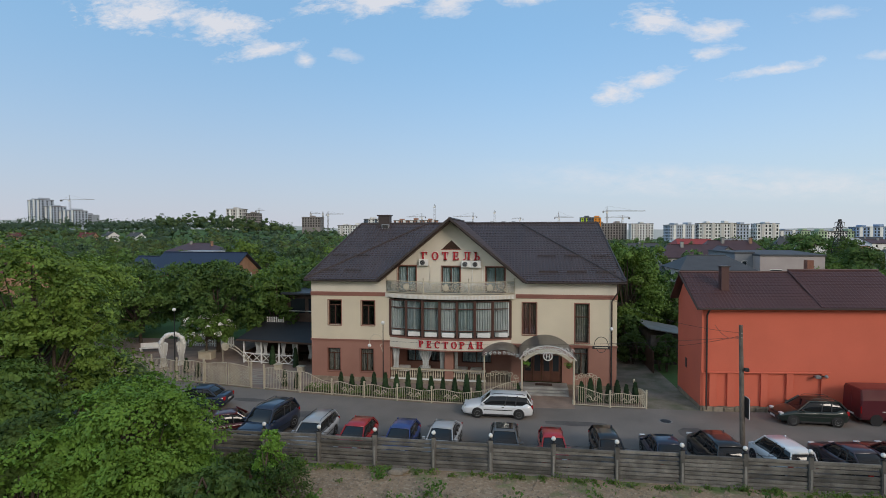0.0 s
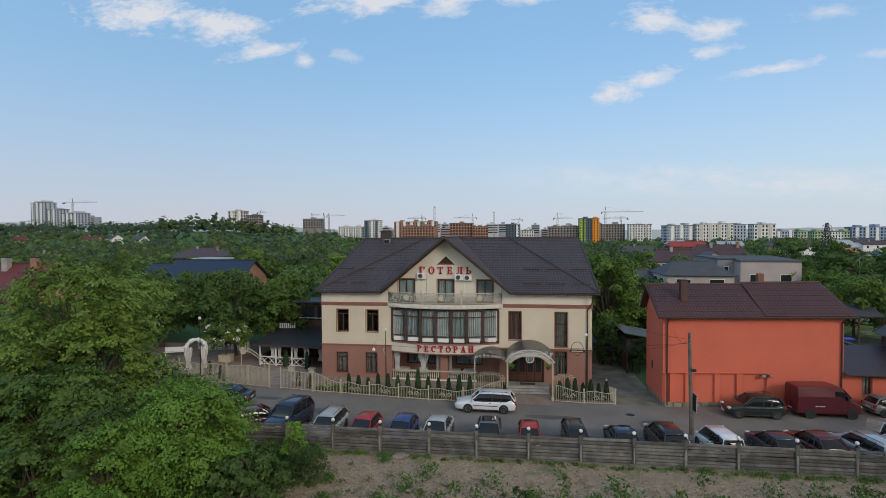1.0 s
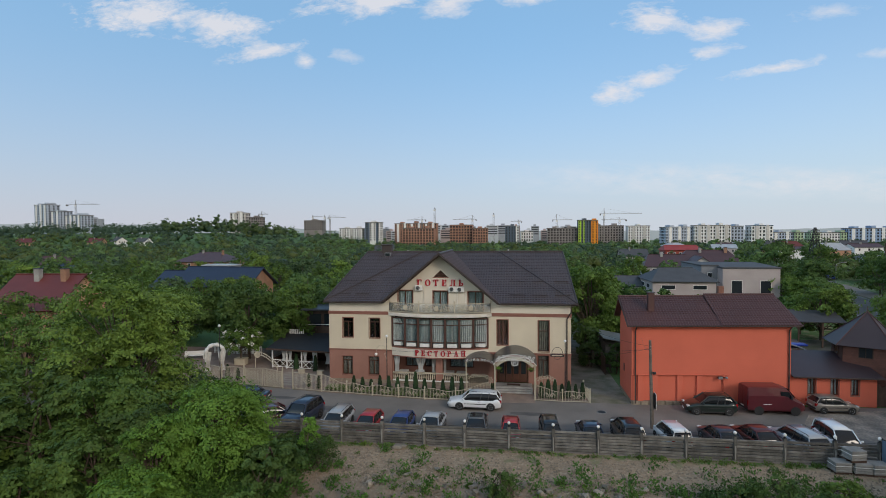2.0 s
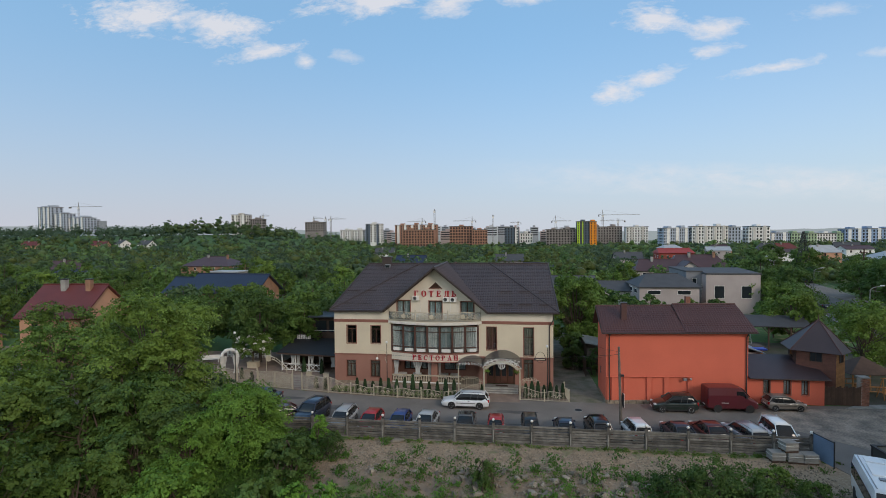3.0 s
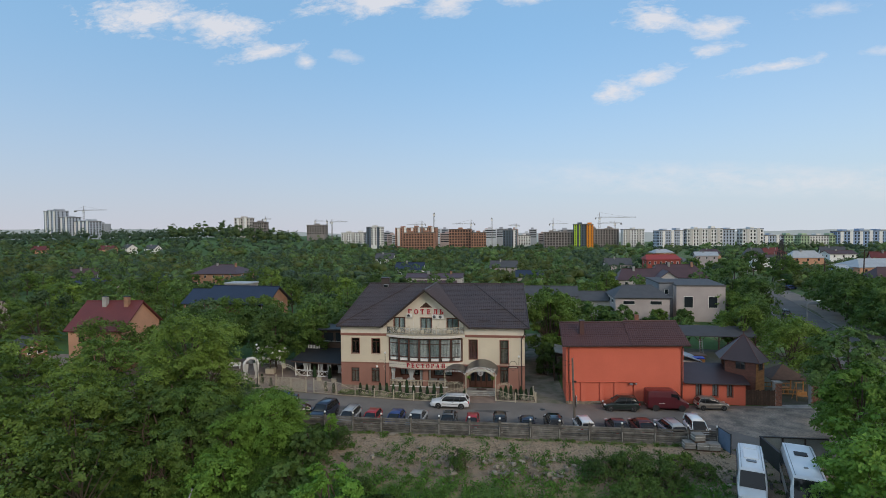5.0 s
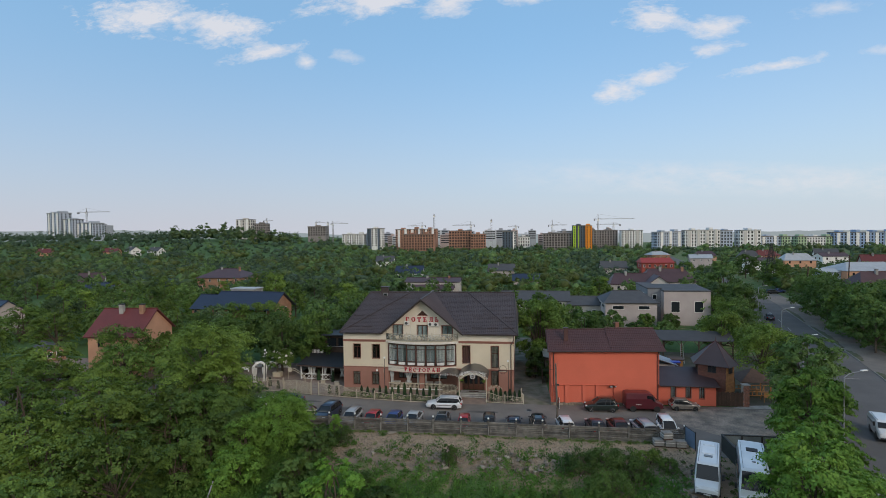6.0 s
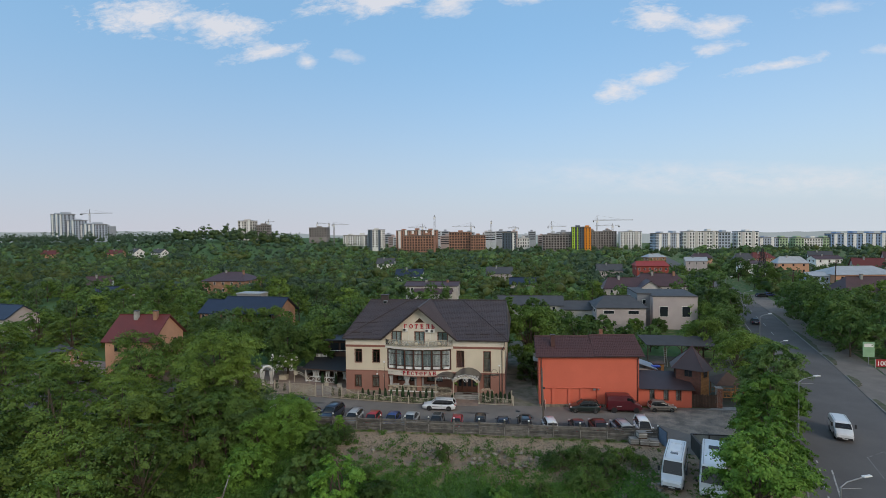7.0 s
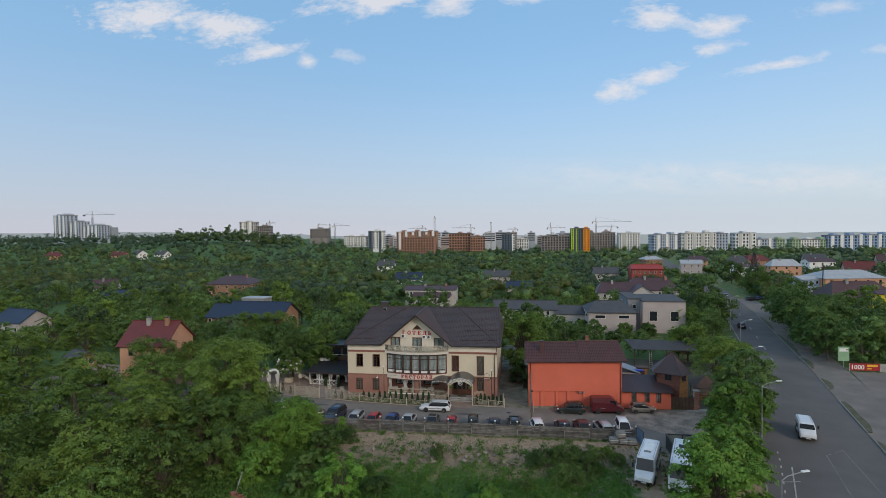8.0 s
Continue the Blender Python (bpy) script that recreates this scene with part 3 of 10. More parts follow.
ground_sheet()
STREET = [(-60, -15.25), (42.9, -15.25), (43.6, -18.3), (55.6, -18.6), (60.8, -3.4), (58.2, -2.0), (50, -2.5), (29.4, -4.05), (26.0, -3.95), (21.0, -3.9),
          (10.8, -4.85), (0.4, -3.7), (-14, -1.5), (-60, 5.0)]
single("road_street", Shape().slab(STREET, -0.25, 0.0), M_ASPHALT, "worn grey asphalt side street with patches", "street", kind="structure")
M_PATH = material("earthen_drive", (0.24, 0.205, 0.165), 0.95, stain=0.35, stain_size=1.6, grain=0.2, bump=0.5, second=(0.095, 0.105, 0.06))
single("road_drive", Shape().slab([(25.78, -3.97), (29.42, -4.07), (28.55, 40), (24.45, 40), (24.45, 0.02), (25.52, 0.02)], -0.25, -0.004), M_PATH, "narrow earthen drive between two buildings", "driveway", kind="structure")

ROAD_L = [(30, -85), (38, -65), (49.5, -35), (52.9, -26.4), (55.7, -19.3), (61.2, -3), (70, 22), (77.6, 45.2), (85.2, 71.2), (92.4, 97), (100.2, 129), (106.8, 157),
          (112.5, 195), (116.5, 228), (121.5, 261), (135, 330), (150, 420)]
ROAD_R = [(48, -85), (55, -65), (64.8, -33), (70.2, -15.8), (76, 3.9), (82.2, 24.6), (90.9, 57), (101.4, 96.1), (108.9, 129.3), (115.5, 157), (120.0, 195), (124.5, 228),
          (130.2, 261), (143, 330), (158, 420)]


def ribbon(left, right, z0, z1):
    return Shape().slab(right + left[::-1], z0, z1)


def along(pts, y):
    """x of a polyline at y."""
    for (xa, ya), (xb, yb) in zip(pts[:-1], pts[1:]):
        if ya <= y <= yb:
            return xa + (xb - xa) * (y - ya) / (yb - ya)
    return pts[-1][0] if y > pts[-1][1] else pts[0][0]


single("road", ribbon(ROAD_L, ROAD_R, -0.25, 0.012), M_ASPHALT_ROAD, "wide main road of worn grey asphalt", "road", kind="structure")

# ---- the hotel ----
hotel = thing("hotel", (0, 0, 0), "cream three-storey hotel with brown ground floor and dark tiled roof", "hotel")
FLOOR_W = [(1.38, 2.47, 0.78, 2.68), (4.18, 5.28, 0.80, 2.69), (21.32, 22.38, 1.10, 3.22)]
FIRST_W = [(1.47, 2.56, 4.61, 6.66), (4.28, 5.39, 4.62, 6.64), (17.33, 18.41, 4.17, 6.69), (21.35, 22.41, 3.62, 6.67)]
TOP_D = [(7.32, 8.84, 7.42, 9.54), (10.92, 12.42, 7.42, 9.50), (14.46, 15.96, 7.42, 9.48)]
EAVE_Y = -0.55
ROOF_K = 4.65 / (9.87 - EAVE_Y)


def main_roof_z(y):
    return 8.40 + ROOF_K * (y - EAVE_Y)


def gable_z(x):
    return 13.24 - 0.8333 * abs(x - 11.7)


def arc_y(x, sag, x0=6.65, x1=16.46):
    """y of the bowed front at x."""
    c, h = (x1 - x0) / 2, (x0 + x1) / 2
    r = (c * c + sag * sag) / (2 * sag)
    return (r - sag) - math.sqrt(max(r * r - (x - h) ** 2, 0))


sh = Shape()
wall_with_openings(sh, 0, 6.65, 0.35, 3.32, 0, 0.4, FLOOR_W[:2])
wall_with_openings(sh, 20.4, 24.5, 0.35, 3.32, 0, 0.4, FLOOR_W[2:])
sh.box(16.46, 17.3, 0, 0.4, 0.35, 3.32), sh.box(17.3, 20.4, 0, 0.4, 2.95, 3.32)
sh.box(0, 0.4, 0.4, 19.7, 0.35, 3.32), sh.box(24.1, 24.5, 0.4, 19.7, 0.35, 3.32), sh.box(0.4, 24.1, 19.3, 19.7, 0.35, 3.32)
part("ground_floor_wall", sh, M_BROWN_WALL, hotel, "brownish pink rendered ground floor wall")
sh = Shape()
for q in ((-0.03, 6.62, -0.03, 0.37), (20.72, 24.53, -0.03, 0.37), (24.15, 24.53, 0.37, 19.7), (-0.03, 0.35, 0.37, 19.7)):
    part("plinth", Shape().box(*q, -0.2, 0.35), M_STONE, hotel, "rough stone plinth")

sh = Shape()
wall_with_openings(sh, 0, 6.65, 3.45, 7.03, 0, 0.4, FIRST_W[:2])
wall_with_openings(sh, 16.46, 24.5, 3.45, 7.03, 0, 0.4, FIRST_W[2:])
sh.box(0, 0.4, 0.4, 19.7, 3.45, 8.3), sh.box(24.1, 24.5, 0.4, 19.7, 3.45, 8.3), sh.box(0.4, 24.1, 19.3, 19.7, 3.32, 8.3)
part("upper_wall", sh, M_CREAM, hotel, "cream rendered upper wall")
for a, b in ((-0.06, 6.65), (16.46, 24.56)):
    part("storey_band", Shape().box(a, b, -0.06, 0.4, 3.32, 3.45), M_BAND, hotel, "brown band round the wall")
for a, b in ((-0.05, 6.3), (16.8, 24.55)):
    part("cornice_band", Shape().box(a, b, -0.03, 0.4, 7.14, 7.36), M_BAND, hotel, "brown moulded band round the wall")
    for k in range(2):
        part("cornice_bead", Shape().box(a, b, -0.05 - 0.02 * k, -0.032, 7.03 + 0.17 * k, 7.17 + 0.17 * k, 0.008), M_BAND, hotel)
# pale upper wall and gable, with the three balcony doors
sh = Shape()
sh.box(0, 5.9, 0, 0.4, 7.36, 8.30), sh.box(17.5, 24.5, 0, 0.4, 7.36, 8.30)
vent = [(10.955, 10.90), (12.455, 10.90), (11.705, 11.60)]
xs = sorted({5.9, 17.5, 11.7, 10.955, 12.455, *[v for h in TOP_D for v in h[:2]], *np.arange(6.4, 17.4, 0.6).round(3).tolist()})
for a, b in zip(xs[:-1], xs[1:]):
    lo = 7.36
    for h in TOP_D:
        if h[0] <= a + 1e-6 and h[1] >= b - 1e-6:
            lo = h[3]
    ta, tb = (gable_z(a) - 0.12, gable_z(b) - 0.12)
    if a >= 10.95 and b <= 12.46:
        va, vb = (10.90 + 0.7 * (1 - abs(q - 11.705) / 0.75) for q in (a, b))
        sh.push([(a, lo), (b, lo), (b, 10.90), (a, 10.90)], 0, 0.4)
        sh.push([(a, va), (b, vb), (b, tb), (a, ta)], 0, 0.4)
    else:
        sh.push([(a, lo), (b, lo), (b, max(tb, lo + 0.01)), (a, max(ta, lo + 0.01))], 0, 0.4)
part("gable_wall", sh, M_CREAM_PALE, hotel, "pale cream gable wall")
vt = part("gable_vent", Shape().push([(10.93, 10.88), (12.48, 10.88), (11.705, 11.62)], 0.18, 0.3), M_FRAME, hotel, "dark triangular louvred vent")
for k in range(4):
    w = 0.62 - 0.17 * k
    part("louvre", Shape().box(11.705 - w, 11.705 + w, 0.06, 0.2, 10.95 + 0.15 * k, 10.98 + 0.15 * k), M_FRAME, vt)
sh = Shape().push([(10.86, 10.82), (12.55, 10.82), (12.45, 10.90), (10.96, 10.90)], -0.03, 0.02)
part("vent_trim", sh, M_BAND, hotel)


def curtain_shape(x0, x1, z0, z1, y, waves, depth=0.05, gather=0.0):
    """A hanging cloth with folds; gather pulls it in towards its middle at two thirds of its height."""
    sh, cols, rows = Shape(), max(6, waves * 5), 7
    for j in range(rows + 1):
        v = j / rows
        for i in range(cols + 1):
            u = i / cols
            pull = 1 - gather * math.exp(-((v - 0.35) / 0.28) ** 2)
            x = (x0 + x1) / 2 + (u - 0.5) * (x1 - x0) * pull
            sh.v.append((x, y + depth * math.sin(2 * math.pi * waves * u + 0.6 * v), z0 + (z1 - z0) * v))
    k = cols + 1
    sh.f += [(j * k + i, j * k + i + 1, (j + 1) * k + i + 1, (j + 1) * k + i) for j in range(rows) for i in range(cols)]
    return sh


def window(parent, x0, x1, z0, z1, y, mat_curtain, transom=0.78, halves=2, sill=True, frame_w=0.075, room=True):
    """A wooden window set into a wall: frame, panes, curtain, sill, near-black board for the unlit room."""
    sh, d = Shape(), frame_w
    sh.box(x0, x0 + d, y, y + 0.09, z0, z1, 0.012), sh.box(x1 - d, x1, y, y + 0.09, z0, z1, 0.012)
    sh.box(x0 + d, x1 - d, y, y + 0.09, z0, z0 + d, 0.012), sh.box(x0 + d, x1 - d, y, y + 0.09, z1 - d, z1, 0.012)
    zt = z0 + (z1 - z0) * transom
    if 0 < transom < 1:
        sh.box(x0 + d, x1 - d, y, y + 0.08, zt - d / 2, zt + d / 2, 0.01)
    for k in range(1, halves):
        xm = x0 + (x1 - x0) * k / halves
        sh.box(xm - d / 2, xm + d / 2, y, y + 0.085, z0 + d, zt - d / 2 if 0 < transom < 1 else z1 - d, 0.01)
    w = part("window", sh, M_FRAME, parent)
    pane = part("pane", Shape().box(x0 + d, x1 - d, y + 0.05, y + 0.06, z0 + d, z1 - d), M_CLEAR, w)
    pane.visible_shadow = False
    if room:
        # near-black board stands for the darkness of the room
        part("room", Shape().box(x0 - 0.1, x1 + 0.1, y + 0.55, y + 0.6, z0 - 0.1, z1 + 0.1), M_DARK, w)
    if mat_curtain:
        part("curtain", curtain_shape(x0 + d, x1 - d, z0 + d, z1 - d, y + 0.15, max(3, int((x1 - x0) * 5)), 0.035), mat_curtain, w)
    if sill:
        part("sill", Shape().box(x0 - 0.06, x1 + 0.06, y - 0.2, y + 0.02, z0 - 0.06, z0 - 0.003, 0.012), M_BAND, w)
    sh = Shape().box(x0 - 0.07, x0 - 0.002, y - 0.155, y - 0.1, z0, z1 + 0.07).box(x1 + 0.002, x1 + 0.07, y - 0.155, y - 0.1, z0, z1 + 0.07).box(x0 - 0.002, x1 + 0.002, y - 0.155, y - 0.1, z1 + 0.002, z1 + 0.07)
    part("surround", sh, M_BAND, w)
    return w


for k, (a, b, c, d) in enumerate(FLOOR_W):
    window(hotel, a, b, c, d, 0.14, M_CURTAIN_DIM)
for k, (a, b, c, d) in enumerate(FIRST_W):
    window(hotel, a, b, c, d, 0.14, (None, None, M_CURTAIN_RED, M_CURTAIN_DIM)[k], (0.8, 0.8, 0.0, 0.66)[k], (2, 2, 2, 1)[k])
part("transom_panel", Shape().box(21.35, 22.41, 0.12, 0.3, 3.45, 3.62), M_FRAME, hotel)
for a, b, c, d in TOP_D:
    dw = window(hotel, a, b, c, d, 0.14, M_CURTAIN_BLUE, 0.0, 2, sill=False, frame_w=0.1)
    dw.name = "balcony_door"

# bowed bay: seven tall windows between reddish posts
BAY = 0.95
posts = [6.72 + (16.39 - 6.72) * k / 7 for k in range(8)]
M_BAY = material("red_brown_timber", (0.085, 0.037, 0.026), 0.5, stain=0.2, stain_size=0.5, grain=0.12)


def arc_strip(x0, x1, z0, z1, sag0, thick, steps=14, x_lo=6.65, x_hi=16.46):
    """A bowed band of the given thickness."""
    sh = Shape()
    for i in range(steps + 1):
        x = x0 + (x1 - x0) * i / steps
        y = arc_y(x, sag0, x_lo, x_hi)
        sh.v += [(x, y, z0), (x, y, z1), (x, y + thick, z0), (x, y + thick, z1)]
    for i in range(steps):
        a, b = 4 * i, 4 * i + 4
        sh.f += [(a, b, b + 1, a + 1), (a + 2, a + 3, b + 3, b + 2), (a + 1, b + 1, b + 3, a + 3), (a, a + 2, b + 2, b)]
    e = 4 * steps
    sh.f += [(0, 1, 3, 2), (e, e + 2, e + 3, e + 1)]
    return sh


for k, x in enumerate(posts):
    y = arc_y(x, BAY)
    part("bay_post", Shape().box(x - 0.1, x + 0.1, y - 0.05, y + 0.16, 3.86, 6.84, 0.02), M_BAY, hotel, "red-brown bay post")
for k in range(7):
    a, b = posts[k] + 0.1, posts[k + 1] - 0.1
    w = part("bay_window", arc_strip(a, b, 4.42, 4.50, BAY - 0.03, 0.08, 3), M_BAY, hotel, "tall bay window with curtains")
    part("frame", arc_strip(a, b, 6.16, 6.24, BAY - 0.03, 0.08, 3), M_BAY, w)
    part("frame", arc_strip(a, b, 3.88, 3.96, BAY - 0.03, 0.08, 3), M_BAY, w)
    part("frame", arc_strip(a, b, 6.74, 6.83, BAY - 0.03, 0.08, 3), M_BAY, w)
    pane = part("pane", arc_strip(a, b, 3.96, 6.74, BAY - 0.07, 0.012, 3), M_CLEAR, w)
    pane.visible_shadow = False
    y = (arc_y(a, BAY) + arc_y(b, BAY)) / 2 + 0.2
    mc = (M_CURTAIN, M_CURTAIN_BLUE, M_CURTAIN_BLUE, M_CURTAIN, M_CURTAIN_BLUE, M_CURTAIN, M_CURTAIN)[k]
    if mc is M_CURTAIN_BLUE:
        part("curtain", curtain_shape(a, a + 0.42 * (b - a), 3.95, 6.7, y, 4, 0.05), mc, w)
        part("curtain", curtain_shape(b - 0.42 * (b - a), b, 3.95, 6.7, y + 0.03, 4, 0.05), M_CURTAIN if k in (0, 2) else mc, w)
        part("net_curtain", curtain_shape(a, b, 3.95, 6.7, y + 0.12, 6, 0.04), M_CURTAIN, w)
    else:
        part("curtain", curtain_shape(a, b, 4.05, 6.7, y, 6, 0.05), mc, w)
    part("table_linen", Shape().box(a + 0.1, b - 0.1, y - 0.25, y - 0.1, 3.98, 4.32, 0.02), M_WHITE, w)
# dark sheet in place of the bay's shaded depth
part("bay_shade_sheet", Shape().box(6.8, 16.3, 0.8, 0.85, 3.6, 7.0), M_DARK, hotel)
part("bay_sill", arc_strip(6.5, 16.6, 3.74, 3.86, BAY + 0.1, 0.5, 16), M_BAND, hotel, "brown bowed sill")
part("bay_apron", arc_strip(6.6, 16.5, 2.95, 3.74, BAY, 0.3, 16), M_CREAM_PALE, hotel, "pale bowed fascia under the bay")
part("bay_trim", arc_strip(6.6, 16.5, 2.86, 2.95, BAY + 0.04, 0.36, 16), M_BAND, hotel)
part("bay_soffit", arc_strip(6.6, 16.5, 2.88, 2.94, BAY - 0.1, 2.6, 16), M_CREAM_PALE, hotel)

# balcony
BALC = 1.3
part("balcony_slab", arc_strip(6.28, 16.83, 6.98, 7.34, BALC, 1.6, 20, 6.28, 16.83), M_CREAM_PALE, hotel, "bowed balcony slab with ribbed edge")
sh = Shape()
for k in range(100):
    x = 6.36 + (16.75 - 6.36) * k / 99
    y = arc_y(x, BALC, 6.28, 16.83)
    sh.box(x - 0.02, x + 0.02, y - 0.035, y + 0.02, 7.0, 7.26)
part("balcony_ribs", sh, M_WHITE, hotel)
rail = part("balcony_railing", arc_strip(6.36, 16.75, 8.32, 8.38, BALC - 0.05, 0.06, 20, 6.28, 16.83), M_IVORY, hotel, "ivory wrought-iron railing with scrolls")
part("bottom_rail", arc_strip(6.36, 16.75, 7.44, 7.48, BALC - 0.05, 0.04, 20, 6.28, 16.83), M_IVORY, rail)
pane = part("glass_panel", arc_strip(6.40, 16.7, 7.5, 8.3, BALC - 0.08, 0.012, 20, 6.28, 16.83), milky_material("milky_panel", 0.17), rail)
for x in (6.4, 9.62, 13.2, 16.7):
    y = arc_y(x, BALC, 6.28, 16.83) + 0.06
    sh = Shape().rod((x, y, 7.3), (x, y, 8.5), 0.045, 0.045, 8).ball(x, y, 8.57, 0.085, 10)
    part("railing_post", sh, M_IVORY, rail)


def scroll(cx, y, cz, r, turns, start, hand=1, tube=0.022, n=22):
    """A flat iron volute in the plane y."""
    pts = []
    for i in range(n + 1):
        t = i / n
        a = start + hand * turns * 2 * math.pi * t
        q = r * (1 - 0.82 * t)
        pts.append((cx + q * math.cos(a), y, cz + q * math.sin(a)))
    return pts


for sec, (xa, xb) in enumerate(((6.9, 9.55), (9.75, 13.1), (13.3, 16.3))):
    sh, mid = Shape(), (xa + xb) / 2
    for k, cx in enumerate(np.linspace(mid - 1.15, mid + 1.15, 7)):
        y = arc_y(cx, BALC, 6.28, 16.83) + 0.0
        up = 7.9 + 0.14 * (k % 2)
        sh.path(scroll(cx, y, up, 0.26, 1.4, math.pi * (k % 2), 1 if k < 3.5 else -1), 0.024, 5)
        sh.path(scroll(cx + 0.12, y, 7.68, 0.17, 1.2, 2.0 + k, -1 if k < 3.5 else 1), 0.02, 5)
    ym = arc_y(mid, BALC, 6.28, 16.83) - 0.02
    part("scrollwork", sh, M_IVORY, rail, "ivory iron scrollwork")
    part("medallion", Shape().lathe(0, 0, [(0.02, 0), (0.2, 0.01), (0.24, 0.03), (0.2, 0.05), (0.02, 0.055)], 14).moved(Matrix.Translation((mid, ym, 7.9)) @ Matrix.Rotation(radians(90), 4, "X")), M_IVORY, rail)


# roof of metal tiles: rows that step, sheets that wave
def tile_plane(p0, u_dir, v_dir, u_len, v_len, keep, wave=0.27, row=0.36, high=0.055):
    p0, u_dir, v_dir = Vector(p0), Vector(u_dir).normalized(), Vector(v_dir).normalized()
    n_dir = u_dir.cross(v_dir).normalized()
    if n_dir.z < 0:
        n_dir = -n_dir
    flip = u_dir.cross(v_dir).z < 0
    cols, rows = int(u_len / wave * 3), int(math.ceil(v_len / row))
    us = [u_len * i / cols for i in range(cols + 1)]
    hs = [high * (0.5 + 0.5 * math.cos(2 * math.pi * u / wave)) ** 1.5 for u in us]
    sh = Shape()
    for j in range(rows):
        v0, v1 = j * row, min((j + 1) * row, v_len)
        run = []
        for i, u in enumerate(us):
            ok = keep(p0 + u_dir * u + v_dir * (v0 + v1) / 2)
            if not ok or i == len(us) - 1:
                if len(run) > 1:
                    k = len(sh.v)
                    for q in run:
                        base = p0 + u_dir * us[q]
                        sh.v += [tuple(base + v_dir * v0 + n_dir * 0.0), tuple(base + v_dir * v0 + n_dir * (0.022 + hs[q])), tuple(base + v_dir * (v1 + 0.01) + n_dir * (hs[q] * 0.8))]
                    for q in range(len(run) - 1):
                        a, b = k + 3 * q, k + 3 * q + 3
                        fs = [(a, b, b + 1, a + 1), (a + 1, b + 1, b + 2, a + 2)]
                        sh.f += [f[::-1] for f in fs] if flip else fs
                run = []
            else:
                run.append(i)
    return sh


def keep_main(p):
    t = (p.y - EAVE_Y) / (9.87 - EAVE_Y)
    if not (-0.38 + 1.78 * t < p.x < 25.08 - 0.58 * t):
        return False
    inside = 5.95 < p.x < 17.45
    return not (inside and gable_z(p.x) > p.z + 0.05)


def keep_gable(p):
    return p.z > main_roof_z(p.y) - 0.08


up = Vector((0, 9.87 - EAVE_Y, 4.65)).normalized()
roof = part("roof", tile_plane((-0.38, EAVE_Y, 8.42), (1, 0, 0), up, 25.6, math.hypot(9.87 - EAVE_Y, 4.65), keep_main), M_ROOF, hotel, "dark brown metal tile roof")
part("gable_roof", tile_plane((5.95, -1.12, 8.45), (0, 1, 0), (5.75, 0, 4.79), 11.0, 7.50, keep_gable), M_ROOF, roof)
part("gable_roof", tile_plane((17.45, -1.12, 8.45), (0, 1, 0), (-5.75, 0, 4.79), 11.0, 7.50, keep_gable), M_ROOF, roof)
sh = Shape()
sh.plate([(1.4, 9.87, 13.07), (24.5, 9.87, 13.07), (25.08, 20.85, 8.40), (-0.38, 20.85, 8.40)][::-1], 0.1)
sh.plate([(-0.38, 20.85, 8.38), (-0.38, EAVE_Y, 8.38), (1.4, 9.87, 13.05)], 0.08)
sh.plate([(25.08, EAVE_Y, 8.38), (25.08, 20.85, 8.38), (24.5, 9.87, 13.05)], 0.08)
part("rear_roof", sh, M_ROOF, roof)
sh = Shape()
sh.plate([(-0.36, EAVE_Y + 0.02, 8.30), (5.9, EAVE_Y + 0.02, 8.30), (5.9, 0.0, 8.30), (-0.36, 0.0, 8.30)], 0.05)
sh.plate([(17.5, EAVE_Y + 0.02, 8.30), (25.04, EAVE_Y + 0.02, 8.30), (25.04, 0.0, 8.30), (17.5, 0.0, 8.30)], 0.05)
sh.plate([(24.5, 0, 8.30), (25.04, 0, 8.30), (25.04, 19.6, 8.30), (24.5, 19.6, 8.30)], 0.05)
sh.plate([(5.98, -1.05, 8.36), (11.7, -1.05, 13.13), (11.7, 0.05, 13.13), (5.98, 0.05, 8.36)], 0.04)
sh.plate([(11.7, -1.05, 13.13), (17.42, -1.05, 8.36), (17.42, 0.05, 8.36), (11.7, 0.05, 13.13)], 0.04)
part("soffit", sh, M_WOOD_DARK, roof, "dark boarded soffit")
for q in ((-0.42, 5.95, EAVE_Y - 0.1, EAVE_Y + 0.04, 8.27, 8.40), (17.45, 25.12, EAVE_Y - 0.1, EAVE_Y + 0.04, 8.27, 8.40), (25.0, 25.14, EAVE_Y + 0.05, 20.8, 8.26, 8.38)):
    part("gutter", Shape().box(*q, 0.03), M_ROOF_EDGE, roof, "dark brown gutter")
sh = Shape()
for s in (-1, 1):
    sh.plate([(11.7 + s * 5.85, -1.17, 8.30), (11.7, -1.17, 13.18), (11.7, -1.17, 13.40), (11.7 + s * 5.85, -1.17, 8.52)][:: s], 0.05)
    sh.plate([(11.7 + s * 5.75, -1.12, 8.48), (11.7 + s * 5.75, 0.35, 8.48), (11.7 + s * 6.0, 0.35, 8.30), (11.7 + s * 6.0, -1.12, 8.30)][:: s], 0.05)
part("verge_board", sh, M_ROOF_EDGE, roof, "dark brown verge board")
for a, b, r in (((1.4, 9.87, 13.10), (24.5, 9.87, 13.10), 0.11), ((11.7, -1.15, 13.31), (11.7, 9.9, 13.31), 0.11), ((-0.36, EAVE_Y, 8.46), (8.2, 9.87, 13.13), 0.085), ((25.06, EAVE_Y, 8.46), (17.2, 9.87, 13.13), 0.085),
                ((-0.36, EAVE_Y, 8.46), (1.4, 9.87, 13.1), 0.08), ((25.06, EAVE_Y, 8.46), (24.5, 9.87, 13.1), 0.08)):
    part("ridge_cap", Shape().rod(a, b, r, n=8), M_ROOF_EDGE, roof, "half-round ridge cap")
